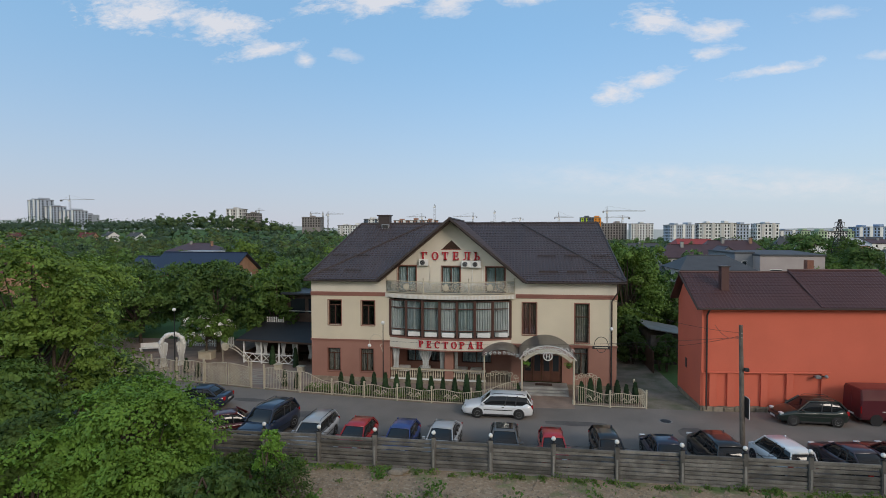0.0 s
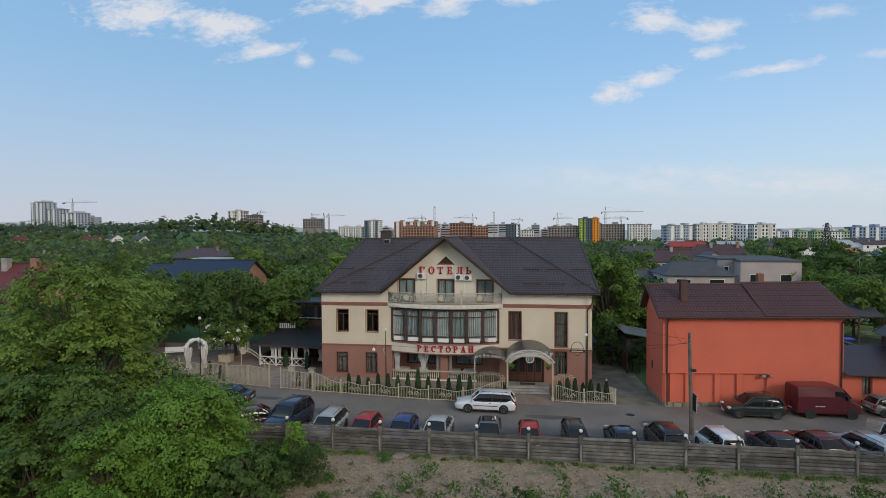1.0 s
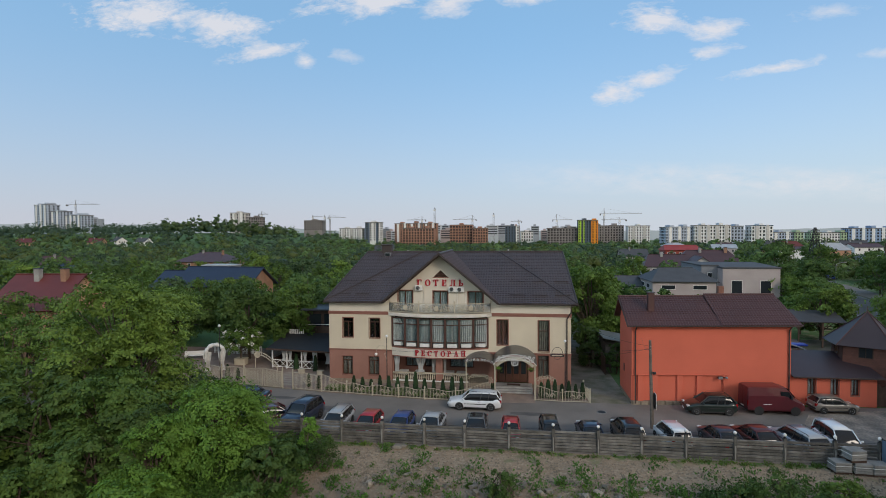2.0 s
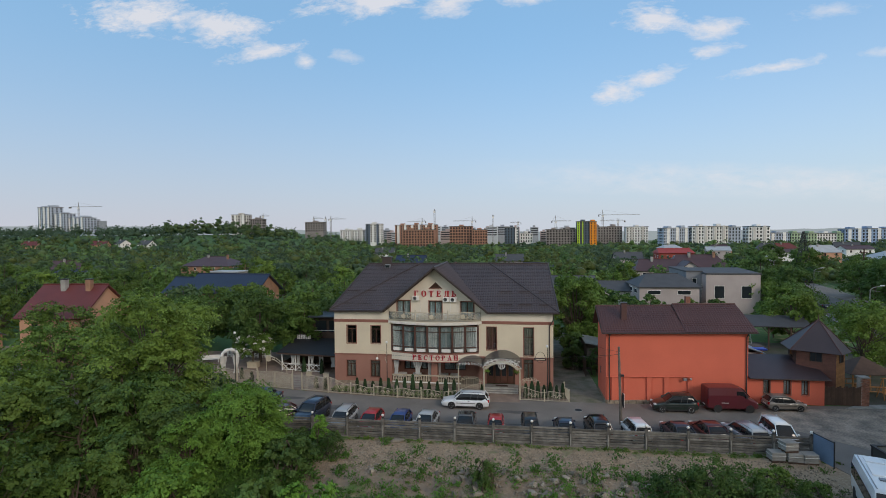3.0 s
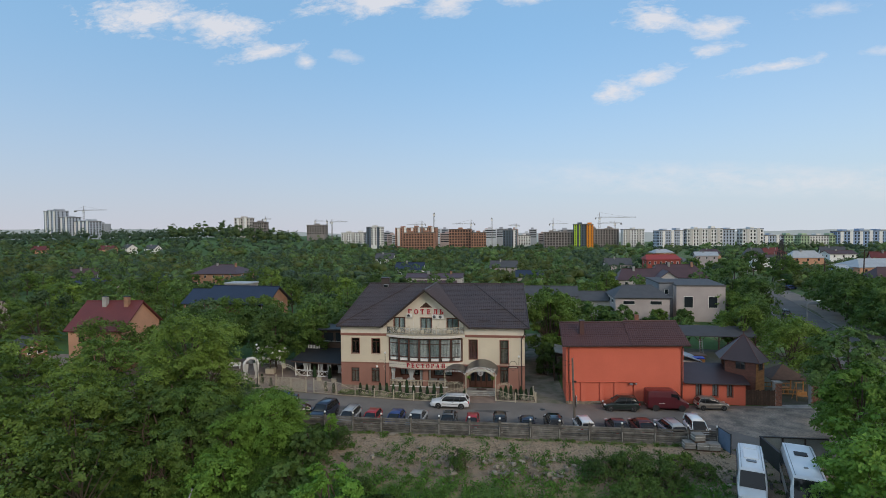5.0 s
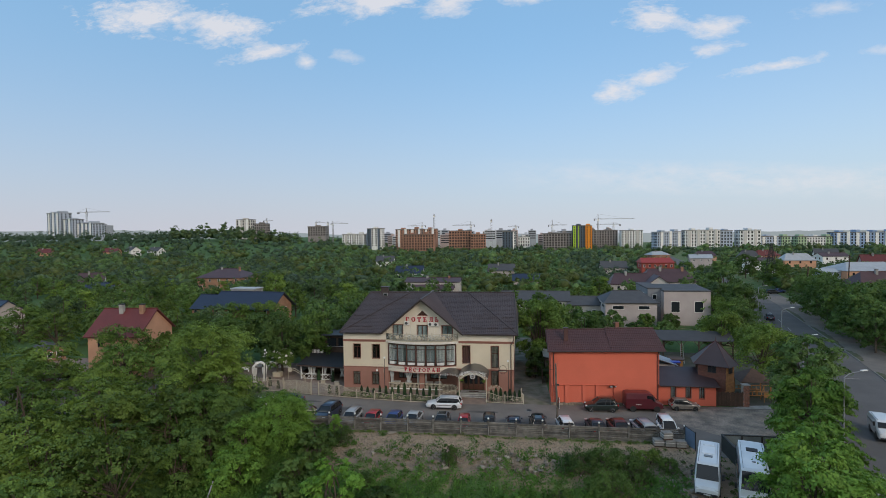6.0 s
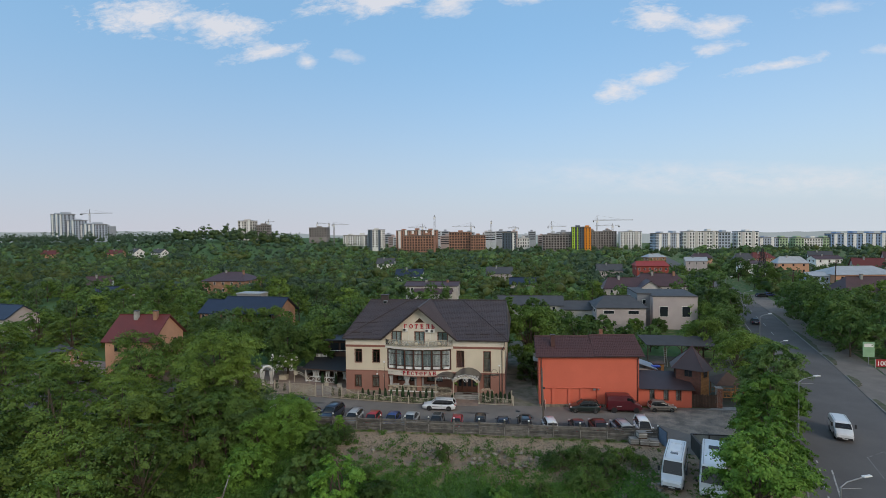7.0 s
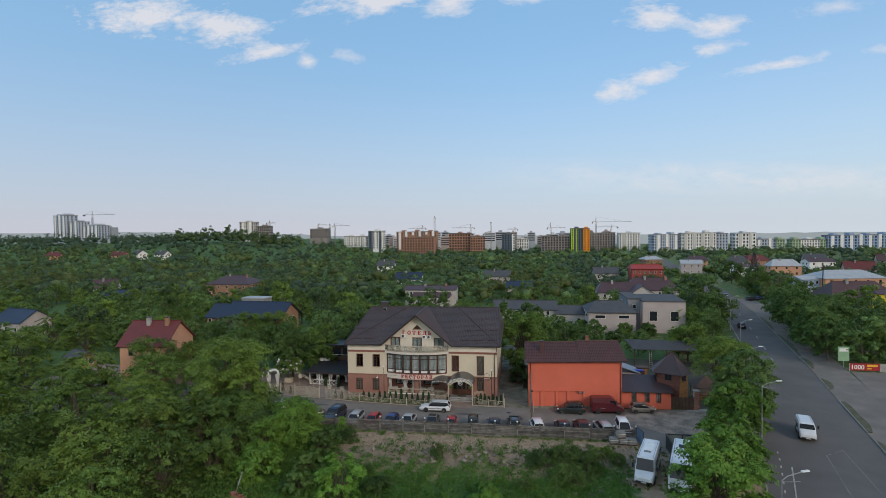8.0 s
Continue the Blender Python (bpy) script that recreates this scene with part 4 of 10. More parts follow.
for row_v in (1.4, 4.2):
    p = Vector((0, EAVE_Y, 8.5)) + up * row_v
    for a in (0.6, 2.6, 18.6, 20.8, 23.0):
        part("snow_guard", Shape().box(a, a + 1.5, p.y, p.y + 0.05, p.z, p.z + 0.07), M_ROOF_EDGE, roof)
ch = part("chimney", Shape().box(3.2, 4.35, 9.6, 10.5, 12.6, 13.85, 0.02), M_ROOF_EDGE, hotel, "brown clad chimney")
part("chimney_cap", Shape().box(3.1, 4.45, 9.5, 10.6, 13.85, 13.98, 0.03), M_ROOF_EDGE, ch)
sl = part("roof_window", Shape().box(3.75, 4.45, 8.75, 9.3, 12.55, 13.02, 0.02), M_GREY_METAL, hotel, "small grey roof hatch")
part("pane", Shape().box(3.83, 4.37, 8.72, 8.75, 12.64, 12.95), M_GLASS, sl)
sh = Shape().rod((24.1, -0.09, 0.1), (24.1, -0.09, 6.9), 0.055, n=8).rod((24.1, -0.09, 6.9), (24.45, -0.45, 7.6), 0.055, n=8).rod((24.45, -0.45, 7.6), (24.45, EAVE_Y - 0.03, 8.25), 0.055, n=8)
part("downpipe", sh, M_ROOF_EDGE, hotel, "dark brown downpipe")


def letters(name, text, size, mat, m, parent=None, thick=0.05, spread=1.0, label="", face=0.0):
    """Raised lettering, turned into a mesh."""
    c = bpy.data.curves.new(name, "FONT")
    c.body, c.size, c.extrude, c.align_x, c.space_character, c.offset = text, size, thick, "CENTER", spread, face
    c.resolution_u = 3
    tmp = new(name, c)
    me = bpy.data.meshes.new_from_object(tmp.evaluated_get(bpy.context.evaluated_depsgraph_get()))
    bpy.data.objects.remove(tmp)
    me.materials.clear()
    me.materials.append(mat)
    ob = new(name, me)
    ob.parent = parent
    ob.matrix_basis = m
    return tagged(ob, label)


# the two red signs, letter by letter, in a fat slab-serif hand
def arc_piece(cx, cz, rx, rz, ix, iz, a0, a1, n=14):
    """A bent stroke: quads between an outer and an inner ellipse, from a0 to a1 degrees."""
    q = [radians(a0 + (a1 - a0) * i / n) for i in range(n + 1)]
    return [[(cx + rx * math.cos(p), cz + rz * math.sin(p)), (cx + rx * math.cos(r), cz + rz * math.sin(r)), (cx + ix * math.cos(r), cz + iz * math.sin(r)), (cx + ix * math.cos(p), cz + iz * math.sin(p))] for p, r in zip(q[:-1], q[1:])]


def serif_letter(ch, g=0.0):
    """Outlines of the strokes of one letter, one unit high; g: how far they are grown."""
    def b(x0, x1, z0, z1):
        return [[(x0 - g, z0 - g), (x1 + g, z0 - g), (x1 + g, z1 + g), (x0 - g, z1 + g)]]

    stem = b(0.1, 0.33, 0, 1)
    head, foot = b(0, 0.1, 0.90, 1), b(0, 0.43, 0, 0.1)
    if ch == "Г":
        return stem + head + foot + b(0.33, 0.74, 0.89, 1) + b(0.63, 0.74, 0.66, 0.89)
    if ch == "О":
        return arc_piece(0.42, 0.5, 0.43 + g, 0.52 + g, 0.20 - g, 0.40 - g, 0, 360, 22)
    if ch == "С":
        return arc_piece(0.42, 0.5, 0.43 + g, 0.52 + g, 0.20 - g, 0.40 - g, 42, 318, 18) + b(0.68, 0.79, 0.64, 0.98)
    if ch == "Т":
        return b(0.27, 0.50, 0, 0.89) + b(0, 0.77, 0.89, 1) + b(0, 0.1, 0.66, 0.89) + b(0.67, 0.77, 0.66, 0.89) + b(0.16, 0.61, 0, 0.1)
    if ch == "Е":
        return stem + head + b(0, 0.1, 0, 0.1) + b(0.33, 0.7, 0.89, 1) + b(0.33, 0.73, 0, 0.11) + b(0.33, 0.55, 0.45, 0.55) + b(0.6, 0.7, 0.68, 0.89) + b(0.63, 0.73, 0.11, 0.32) + b(0.5, 0.58, 0.37, 0.63)
    if ch == "Л":
        return b(0.22, 0.34, 0.12, 0.89) + b(0.56, 0.79, 0, 0.89) + b(0.13, 0.89, 0.89, 1) + b(0.46, 0.89, 0, 0.1) + b(0, 0.26, 0, 0.14)
    if ch == "Ь":
        return stem + b(0, 0.43, 0.9, 1) + b(0, 0.36, 0, 0.1) + arc_piece(0.34, 0.28, 0.43 + g, 0.29 + g, 0.2 - g, 0.18 - g, -90, 90)
    if ch == "Р":
        return stem + head + foot + arc_piece(0.34, 0.72, 0.42 + g, 0.29 + g, 0.19 - g, 0.18 - g, -90, 90)
    if ch == "А":
        return [[(0.06 - g, 0.05), (0.18 + g, 0.05), (0.46 + g, 1 + g), (0.34 - g, 1 + g)], [(0.5 - g, 0.05), (0.76 + g, 0.05), (0.52 + g, 1 + g), (0.34 - g, 1 + g)]] + b(0.2, 0.56, 0.28, 0.37) + b(-0.04, 0.26, 0, 0.09) + b(0.42, 0.86, 0, 0.09)
    return stem + b(0.6, 0.83, 0, 1) + b(0.33, 0.6, 0.44, 0.55) + b(0, 0.43, 0, 0.1) + b(0, 0.43, 0.9, 1) + b(0.5, 0.93, 0, 0.1) + b(0.5, 0.93, 0.9, 1)


def sign_letter(ch, size, m, parent):
    for name, mat, g, y0, y1 in (("letter", M_RED, 0.0, -0.11, -0.03), ("letter_back", M_WHITE, 0.05, -0.029, 0.0)):
        sh = Shape()
        for outline in serif_letter(ch, g):
            sh.push([((x - 0.42) * size, z * size) for x, z in outline], y0, y1)
        part(name, sh, mat, parent, at=m)


sign = thing("hotel_sign", (0, 0, 0), "red raised letters on the gable spelling ГОТЕЛЬ", "sign")
for k, ch_ in enumerate("ГОТЕЛЬ"):
    sign_letter(ch_, 0.66, Matrix.Translation((9.56 + (13.78 - 9.56) * k / 5, -0.004, 10.00)), sign)
sign = thing("restaurant_sign", (0, 0, 0), "red raised letters on the bay spelling РЕСТОРАН", "sign")
for k, ch_ in enumerate("РЕСТОРАН"):
    x = 9.42 + (13.98 - 9.42) * k / 7
    slope = math.atan((arc_y(x + 0.1, BAY) - arc_y(x - 0.1, BAY)) / 0.2)
    sign_letter(ch_, 0.55, Matrix.Translation((x, arc_y(x, BAY) - 0.02, 3.12)) @ Matrix.Rotation(slope, 4, "Z"), sign)


def ac_unit(x, z):
    t = thing("air_conditioner", (x, -0.02, z), "white outdoor air conditioner unit with round grille", "air conditioner", "air conditioners on the gable")
    part("case", Shape().box(0, 0.76, -0.30, 0, 0, 0.53, 0.03), M_WHITE, t)
    part("fan_well", Shape().lathe(0, 0, [(0.2, 0), (0.2, 0.012)], 18).moved(Matrix.Translation((0.3, -0.302, 0.265)) @ Matrix.Rotation(radians(90), 4, "X")), M_DARK_METAL, t)
    for r in (0.07, 0.13, 0.19):
        part("grille_ring", Shape().path([(0.3 + r * math.cos(a), -0.325, 0.265 + r * math.sin(a)) for a in np.linspace(0, 2 * math.pi, 15)], 0.009, 4), M_GREY_METAL, t)
    part("bracket", Shape().box(0.1, 0.14, -0.3, 0.02, -0.05, -0.003).box(0.6, 0.64, -0.3, 0.02, -0.05, -0.003), M_GREY_METAL, t)
    part("pipe", Shape().path([(0.78, -0.1, 0.1), (0.86, -0.03, 0.0), (0.86, -0.03, -1.8)], 0.02, 5), M_WHITE, t)


for x, z in ((9.12, 9.55), (12.53, 9.44), (13.32, 9.42)):
    ac_unit(x, z)

# ground-floor terrace under the bay
part("terrace_floor", arc_strip(6.6, 16.6, 0.0, 0.30, 0.12, 3.0, 16), M_STONE, hotel, "stone-faced terrace base")
sh = Shape()
wall_with_openings(sh, 6.65, 17.3, 0.42, 2.9, 2.4, 2.6, [(7.6, 9.0, 1.2, 2.6), (9.6, 10.9, 1.2, 2.6), (12.3, 14.8, 1.2, 2.7)])
sh.box(6.65, 6.75, 0.4, 2.4, 0.42, 2.9)
for k in range(0, len(sh.v), 8):
    lo, hi = sh.v[k], sh.v[k + 7]
    part("terrace_wall", Shape().box(lo[0], hi[0], lo[1], hi[1], lo[2], hi[2]), M_BROWN_WALL, hotel)
for a, b in ((7.6, 9.0), (9.6, 10.9), (12.3, 14.8)):
    window(hotel, a, b, 1.2, 2.6, 2.45, M_CURTAIN_BLUE, 0.0, 2, sill=False)
x = 11.5
part("terrace_pillar", Shape().box(11.15, 11.86, -0.04, 0.46, 0.30, 2.9, 0.02), M_BROWN_WALL, hotel, "brown pink pillar")
for k, (a, b, g) in enumerate(((6.8, 7.4, 0.35), (9.0, 10.1, 0.6), (10.7, 11.1, 0.3), (11.9, 12.2, 0.2))):
    part("terrace_curtain", curtain_shape(a, b, 0.9, 2.86, 0.3, 4, 0.05, g), M_CURTAIN, hotel, "white gathered terrace curtain")
bal = part("balustrade", arc_strip(6.7, 14.45, 1.09, 1.21, 0.08, 0.2, 14), M_IVORY, hotel, "white turned balustrade")
part("foot_rail", arc_strip(6.7, 14.45, 0.30, 0.42, 0.08, 0.2, 14), M_WHITE, bal)
prof = [(0.055, 0.42), (0.055, 0.48), (0.03, 0.52), (0.07, 0.66), (0.055, 0.78), (0.03, 0.96), (0.055, 1.02), (0.055, 1.09)]
baluster = Shape().lathe(0, 0, prof, 8).mesh("baluster", M_IVORY, True)
for k in range(40):
    x = 6.8 + 0.19 * k
    if 11.1 < x < 11.9:
        continue
    part("baluster", baluster, None, bal, at=Matrix.Translation((x, arc_y(x, 0.08) + 0.1, 0)))
for k in range(4):
    x = (7.6, 9.3, 12.4, 13.6)[k]
    t = thing("terrace_table", (x, 1.2, 0.30), "terrace dining table with white cloth", "table", "tables on the terrace")
    part("tablecloth", Shape().slab([(-0.45, -0.45), (0.45, -0.45), (0.45, 0.45), (-0.45, 0.45)], 0.45, 0.76), M_WHITE, t)
    part("pedestal", Shape().rod((0, 0, 0), (0, 0, 0.45), 0.06), M_WOOD_DARK, t)

# entrance: steps, doors, vaulted canopy
part("entrance_landing", Shape().box(17.1, 20.75, -1.35, 0.0, -0.1, 0.45, 0.02).box(17.1, 20.75, -1.7, -1.352, -0.1, 0.3, 0.02).box(17.1, 20.75, -2.05, -1.702, -0.1, 0.15, 0.02), M_CONCRETE_PALE, hotel, "pale stone entrance steps")
dr = part("entrance_door", Shape().box(17.3, 17.42, 0.1, 0.25, 0.45, 2.95).box(20.28, 20.4, 0.1, 0.25, 0.45, 2.95).box(17.42, 20.28, 0.1, 0.25, 2.8, 2.95), M_FRAME, hotel, "dark red-brown entrance doors")
for k in range(4):
    a = 17.44 + 0.71 * k
    leaf = part("door_leaf", Shape().box(a, a + 0.69, 0.15, 0.2, 0.47, 2.78, 0.015), M_FRAME, dr)
    part("door_panel", Shape().box(a + 0.12, a + 0.57, 0.135, 0.15, 1.3, 2.55, 0.01), M_GLASS, dr)
    part("door_panel", Shape().box(a + 0.12, a + 0.57, 0.135, 0.15, 0.62, 1.15, 0.01), M_FRAME, dr)
single("door_mat", Shape().box(18.3, 19.6, -0.95, -0.35, 0.45, 0.47, 0.005), M_WOOD_DARK, "dark brown door mat on the steps", "mat")
M_CANOPY = material("smoky_polycarbonate", (0.085, 0.078, 0.07), 0.35, stain=0.25, stain_size=0.8, grain=0.08, bump=0.02)


def vault(x0, x1, z0, rise, y0, y1, thick=0.03, n=16):
    sh, c, h = Shape(), (x0 + x1) / 2, (x1 - x0) / 2
    r = (h * h + rise * rise) / (2 * rise)
    a0 = math.asin(h / r)
    for i in range(n + 1):
        a = -a0 + 2 * a0 * i / n
        for q in (r, r - thick):
            px, pz = c + q * math.sin(a), z0 + rise - r + q * math.cos(a)
            sh.v += [(px, y0, pz), (px, y1, pz)]
    for i in range(n):
        a, b = 4 * i, 4 * i + 4
        sh.f += [(a, b, b + 1, a + 1), (a + 2, a + 3, b + 3, b + 2), (a, a + 2, b + 2, b), (a + 1, b + 1, b + 3, a + 3)]
    sh.f += [(0, 1, 3, 2), (4 * n, 4 * n + 2, 4 * n + 3, 4 * n + 1)]
    return sh


canopy = part("entrance_canopy", vault(17.05, 21.1, 3.20, 1.02, -3.85, 0.0), M_CANOPY, hotel, "smoky vaulted entrance canopy with white ironwork")
for yy in (-3.8, -1.9, -0.1):
    part("canopy_rib", vault(17.05, 21.1, 3.15, 1.02, yy - 0.03, yy + 0.03, 0.06), M_WHITE, canopy)
for x, y in ((17.25, -3.7), (20.9, -3.7)):
    part("canopy_post", Shape().lathe(x, y, [(0.12, -0.1), (0.12, 0.25), (0.07, 0.3), (0.07, 3.05), (0.11, 3.13), (0.11, 3.23)], 12), M_IVORY, canopy, "ivory canopy post")
sh = Shape()
for k in range(9):
    x = 17.5 + 0.39 * k
    z = 3.27 + 0.54 * math.sqrt(max(0, 1 - ((x - 19.07) / 1.95) ** 2))
    sh.path(scroll(x, -3.84, z - 0.05, 0.22, 1.3, 0.5 * k, 1 if k < 4.5 else -1), 0.03, 5)
    sh.path(scroll(x + 0.15, -3.84, z + 0.22, 0.14, 1.2, 2 + 0.5 * k, -1 if k < 4.5 else 1), 0.024, 5)
part("ironwork", sh, M_WHITE, canopy, "white iron scrolls")
part("monogram_ring", Shape().path([(19.07 + 0.3 * math.cos(a), -3.9, 3.42 + 0.3 * math.sin(a)) for a in np.linspace(0, 2 * math.pi, 19)], 0.04, 6).rod((18.97, -3.9, 3.26), (18.97, -3.9, 3.58), 0.03).rod((19.17, -3.9, 3.26), (19.17, -3.9, 3.58), 0.03).rod((18.97, -3.9, 3.42), (19.17, -3.9, 3.42), 0.025), M_WHITE, canopy, "white round emblem")
part("fascia", vault(17.3, 20.85, 3.15, 0.76, -3.80, -3.76, 0.26), M_IVORY, canopy, "cream arched fascia behind the ironwork")
side = part("side_canopy", vault(14.3, 17.1, 3.05, 0.55, -3.0, 0.0), M_CANOPY, hotel, "smaller smoky side canopy")
part("canopy_post", Shape().lathe(14.5, -2.85, [(0.1, -0.1), (0.1, 0.2), (0.055, 0.25), (0.055, 3.0), (0.09, 3.1)], 10), M_IVORY, side)
sh = Shape()
for k in range(8):
    x = 14.65 + 0.33 * k
    sh.path(scroll(x, -2.98, 3.0 + 0.35 * math.sqrt(max(0, 1 - ((x - 15.7) / 1.45) ** 2)), 0.14, 1.3, 0.6 * k, 1 if k < 4 else -1), 0.024, 5)
part("ironwork", sh, M_WHITE, side)
for x in (17.6, 20.55):
    t = thing("hanging_basket", (x, -3.6, 2.5), "hanging flower basket under the canopy", "flower basket", "baskets at the entrance")
    part("bowl", Shape().lathe(0, 0, [(0.05, 0), (0.16, 0.1), (0.2, 0.22)], 10), M_WOOD_DARK, t)
    part("cord", Shape().rod((0, 0, 0.2), (0, 0, 0.75), 0.008, n=4), M_DARK_METAL, t)
    rg = np.random.default_rng(int(x * 10))
    q = rg.normal(size=(160, 3)) * np.array([0.14, 0.14, 0.1]) + np.array([0, 0, 0.28])
    part("plant", leaf_mesh("plant", q, rg.normal(size=(160, 3)), np.full(160, 0.05), M_GREEN_BRIGHT, rg), None, t)

# ---- hotel fence, yard and street furniture ----
def fence_section(a, b, ha, hb, style, group="ivory fence sections"):
    """One bay of the ivory iron fence from post a to post b, with bars under a waving top rail."""
    a, b = Vector((*a, 0)), Vector((*b, 0))
    d, n = (b - a).normalized(), (b - a).length
    t = thing("fence_section", Matrix.Translation(a) @ Matrix.Rotation(math.atan2(d.y, d.x), 4, "Z"), "ivory painted iron fence bay with waving top", "fence", group)

    def top(u):
        base = ha + (hb - ha) * (0.5 - 0.5 * math.cos(math.pi * u))
        return base + (0.10 * math.sin(2 * math.pi * u) if style == "wave" else 0.14 * math.sin(math.pi * u) if style == "arch" else -0.05 * math.sin(math.pi * u))

    k = max(6, int(n / 0.135))
    bars = Shape()
    for i in range(1, k):
        u = i / k
        bars.box(n * u - 0.011, n * u + 0.011, -0.011, 0.011, 0.08, top(u))
    tagged(part("infill", bars, M_IVORY, t), kind="stuff")
    part("top_rail", Shape().path([(n * i / 14, 0, top(i / 14) - 0.02) for i in range(15)], 0.026, 6), M_IVORY, t)
    part("bottom_rail", Shape().box(0, n, -0.02, 0.02, 0.06, 0.11), M_IVORY, t)
    orn = Shape()
    for s in (-1, 1):
        orn.path(scroll(n / 2 + s * 0.22, -0.03, top(0.5) * 0.5, 0.2, 1.2, 0 if s > 0 else math.pi, s), 0.02, 5)
        orn.path([(n / 2, -0.03, top(0.5) * 0.35), (n / 2 + s * 0.3, -0.03, top(0.5) * 0.75), (n / 2 + s * 0.55, -0.03, top(0.5) * 0.5)], 0.016, 5)
    part("ornament", orn, M_IVORY, t)
    return t


def fence_post(x, y, h, ball=True):
    t = thing("fence_post", (x, y, 0), "ivory iron fence post with ball top", "fence post", "ivory fence posts")
    part("shaft", Shape().box(-0.05, 0.05, -0.05, 0.05, -0.1, h, 0.012), M_IVORY, t)
    part("cap", Shape().box(-0.075, 0.075, -0.075, 0.075, h, h + 0.04, 0.01).ball(0, 0, h + 0.11, 0.075, 10), M_IVORY, t)


FENCE = [(-20.5, -0.5, 1.7), (-17.0, -0.9, 1.75), (-13.62, -1.31, 1.8), (-10.96, -1.82, 1.8), (-8.35, -2.17, 1.85)]
for (x0, y0, h0), (x1, y1, h1) in zip(FENCE[:-1], FENCE[1:]):
    fence_section((x0, y0), (x1, y1), h0 - 0.2, h1 - 0.2, "arch")
for x, y, h in FENCE:
    fence_post(x, y, h)
FENCE2 = [(-2.70, -3.05, 1.75), (0.48, -3.57, 1.8), (3.09, -3.83, 1.08), (5.70, -4.15, 1.05), (8.27, -4.44, 1.05), (10.84, -4.70, 1.05), (13.7, -4.78, 1.05), (17.0, -3.95, 1.75)]
for (x0, y0, h0), (x1, y1, h1) in zip(FENCE2[:-1], FENCE2[1:]):
    fence_section((x0, y0), (x1, y1), h0 - 0.12, h1 - 0.12, "dip" if abs(h0 - h1) > 0.3 else "wave")
for x, y, h in FENCE2[:-1]:
    fence_post(x, y, h)
FENCE3 = [(21.05, -3.9, 1.5), (23.33, -4.14, 1.05), (25.76, -4.06, 1.15)]
for (x0, y0, h0), (x1, y1, h1) in zip(FENCE3[:-1], FENCE3[1:]):
    fence_section((x0, y0), (x1, y1), h0 - 0.12, h1 - 0.12, "dip" if abs(h0 - h1) > 0.3 else "wave")
for x, y, h in FENCE3[1:]:
    fence_post(x, y, h)
fence_section((25.76, -4.06), (25.5, -1.4), 1.03, 1.03, "wave")
fence_post(25.5, -1.4, 1.15)

# double gate with its netting of fine bars
gate = thing("yard_gate", Matrix.Translation((-8.25, -2.19, 0)) @ Matrix.Rotation(math.atan2(-0.77, 4.49), 4, "Z"), "closed ivory double-leaf yard gate of fine bars", "gate")
for k in range(2):
    x0, x1 = 0.05 + 2.24 * k, 2.2 + 2.24 * k
    leaf = part("gate_leaf", Shape().box(x0, x0 + 0.06, -0.03, 0.03, 0.06, 1.75, 0.01).box(x1 - 0.06, x1, -0.03, 0.03, 0.06, 1.75, 0.01).box(x0, x1, -0.025, 0.025, 0.06, 0.12), M_IVORY, gate)
    sh = Shape()
    for i in range(1, 24):
        u = i / 24
        x = x0 + (x1 - x0) * u
        g = (u if k == 0 else 1 - u)
        sh.box(x - 0.012, x + 0.012, -0.012, 0.012, 0.1, 1.62 + 0.22 * math.sin(math.pi * g / 2))
    tagged(part("infill", sh, M_IVORY, leaf), kind="stuff")
    sh = Shape()
    for i in range(12):
        u = i / 11
        x = x0 + (x1 - x0) * u
        g = (u if k == 0 else 1 - u)
        z = 1.60 + 0.22 * math.sin(math.pi * g / 2)
        if i:
            sh.rod((px, 0, pz), (x, 0, z), 0.025, n=6)
        px, pz = x, z
    for j in range(5):
        for i in range(6):
            cx, cz = x0 + 0.22 + 0.34 * i, 0.3 + 0.26 * j
            sh.path([(cx + 0.14 * math.cos(q), -0.015, cz + 0.12 * math.sin(q)) for q in np.linspace(0, 2 * math.pi, 9)], 0.011, 4)
    tagged(part("iron_pattern", sh, M_IVORY, leaf), kind="stuff")
for x, y in ((-8.3, -2.18), (-3.8, -2.95)):
    fence_post(x, y, 1.9)

# thujas along the fence
rng = np.random.default_rng(5)


def thuja_mesh(seed, h, r):
    rg = np.random.default_rng(seed)
    k = 900
    z = rg.random(k) ** 0.8
    a = rg.random(k) * 6.283
    q = r * (1 - z) ** 0.5 * (0.85 + 0.25 * rg.random(k)) + 0.03
    p = np.stack([q * np.cos(a), q * np.sin(a), 0.05 + z * (h - 0.05)], 1)
    nn = np.stack([np.cos(a), np.sin(a), np.full(k, 0.4)], 1) + rg.normal(size=(k, 3)) * 0.4
    return leaf_mesh("thuja_crown", p, nn, np.full(k, 0.075), M_THUJA, rg)


THUJA = [thuja_mesh(s, 1.0, 0.17 + 0.015 * s) for s in range(3)]
thuja_spots = [(3.6 + 0.88 * k, -3.2 - 0.055 * k, 1.25 + 0.35 * rng.random() + (0.4 if k > 3 else 0) * rng.random() + (0.25 if k % 4 == 3 else 0)) for k in range(13)]
thuja_spots += [(21.5 + 0.62 * k, -3.1 - 0.05 * (k % 2), 1.35 + 0.4 * rng.random()) for k in range(7)] + [(-5.45, 4.1, 1.75), (-2.95, 3.5, 1.75), (-11.6, 0.4, 1.3), (-9.8, -0.7, 1.2), (-1.4, -2.2, 1.3), (-0.2, -2.6, 1.2), (17.0, -3.2, 1.0)]
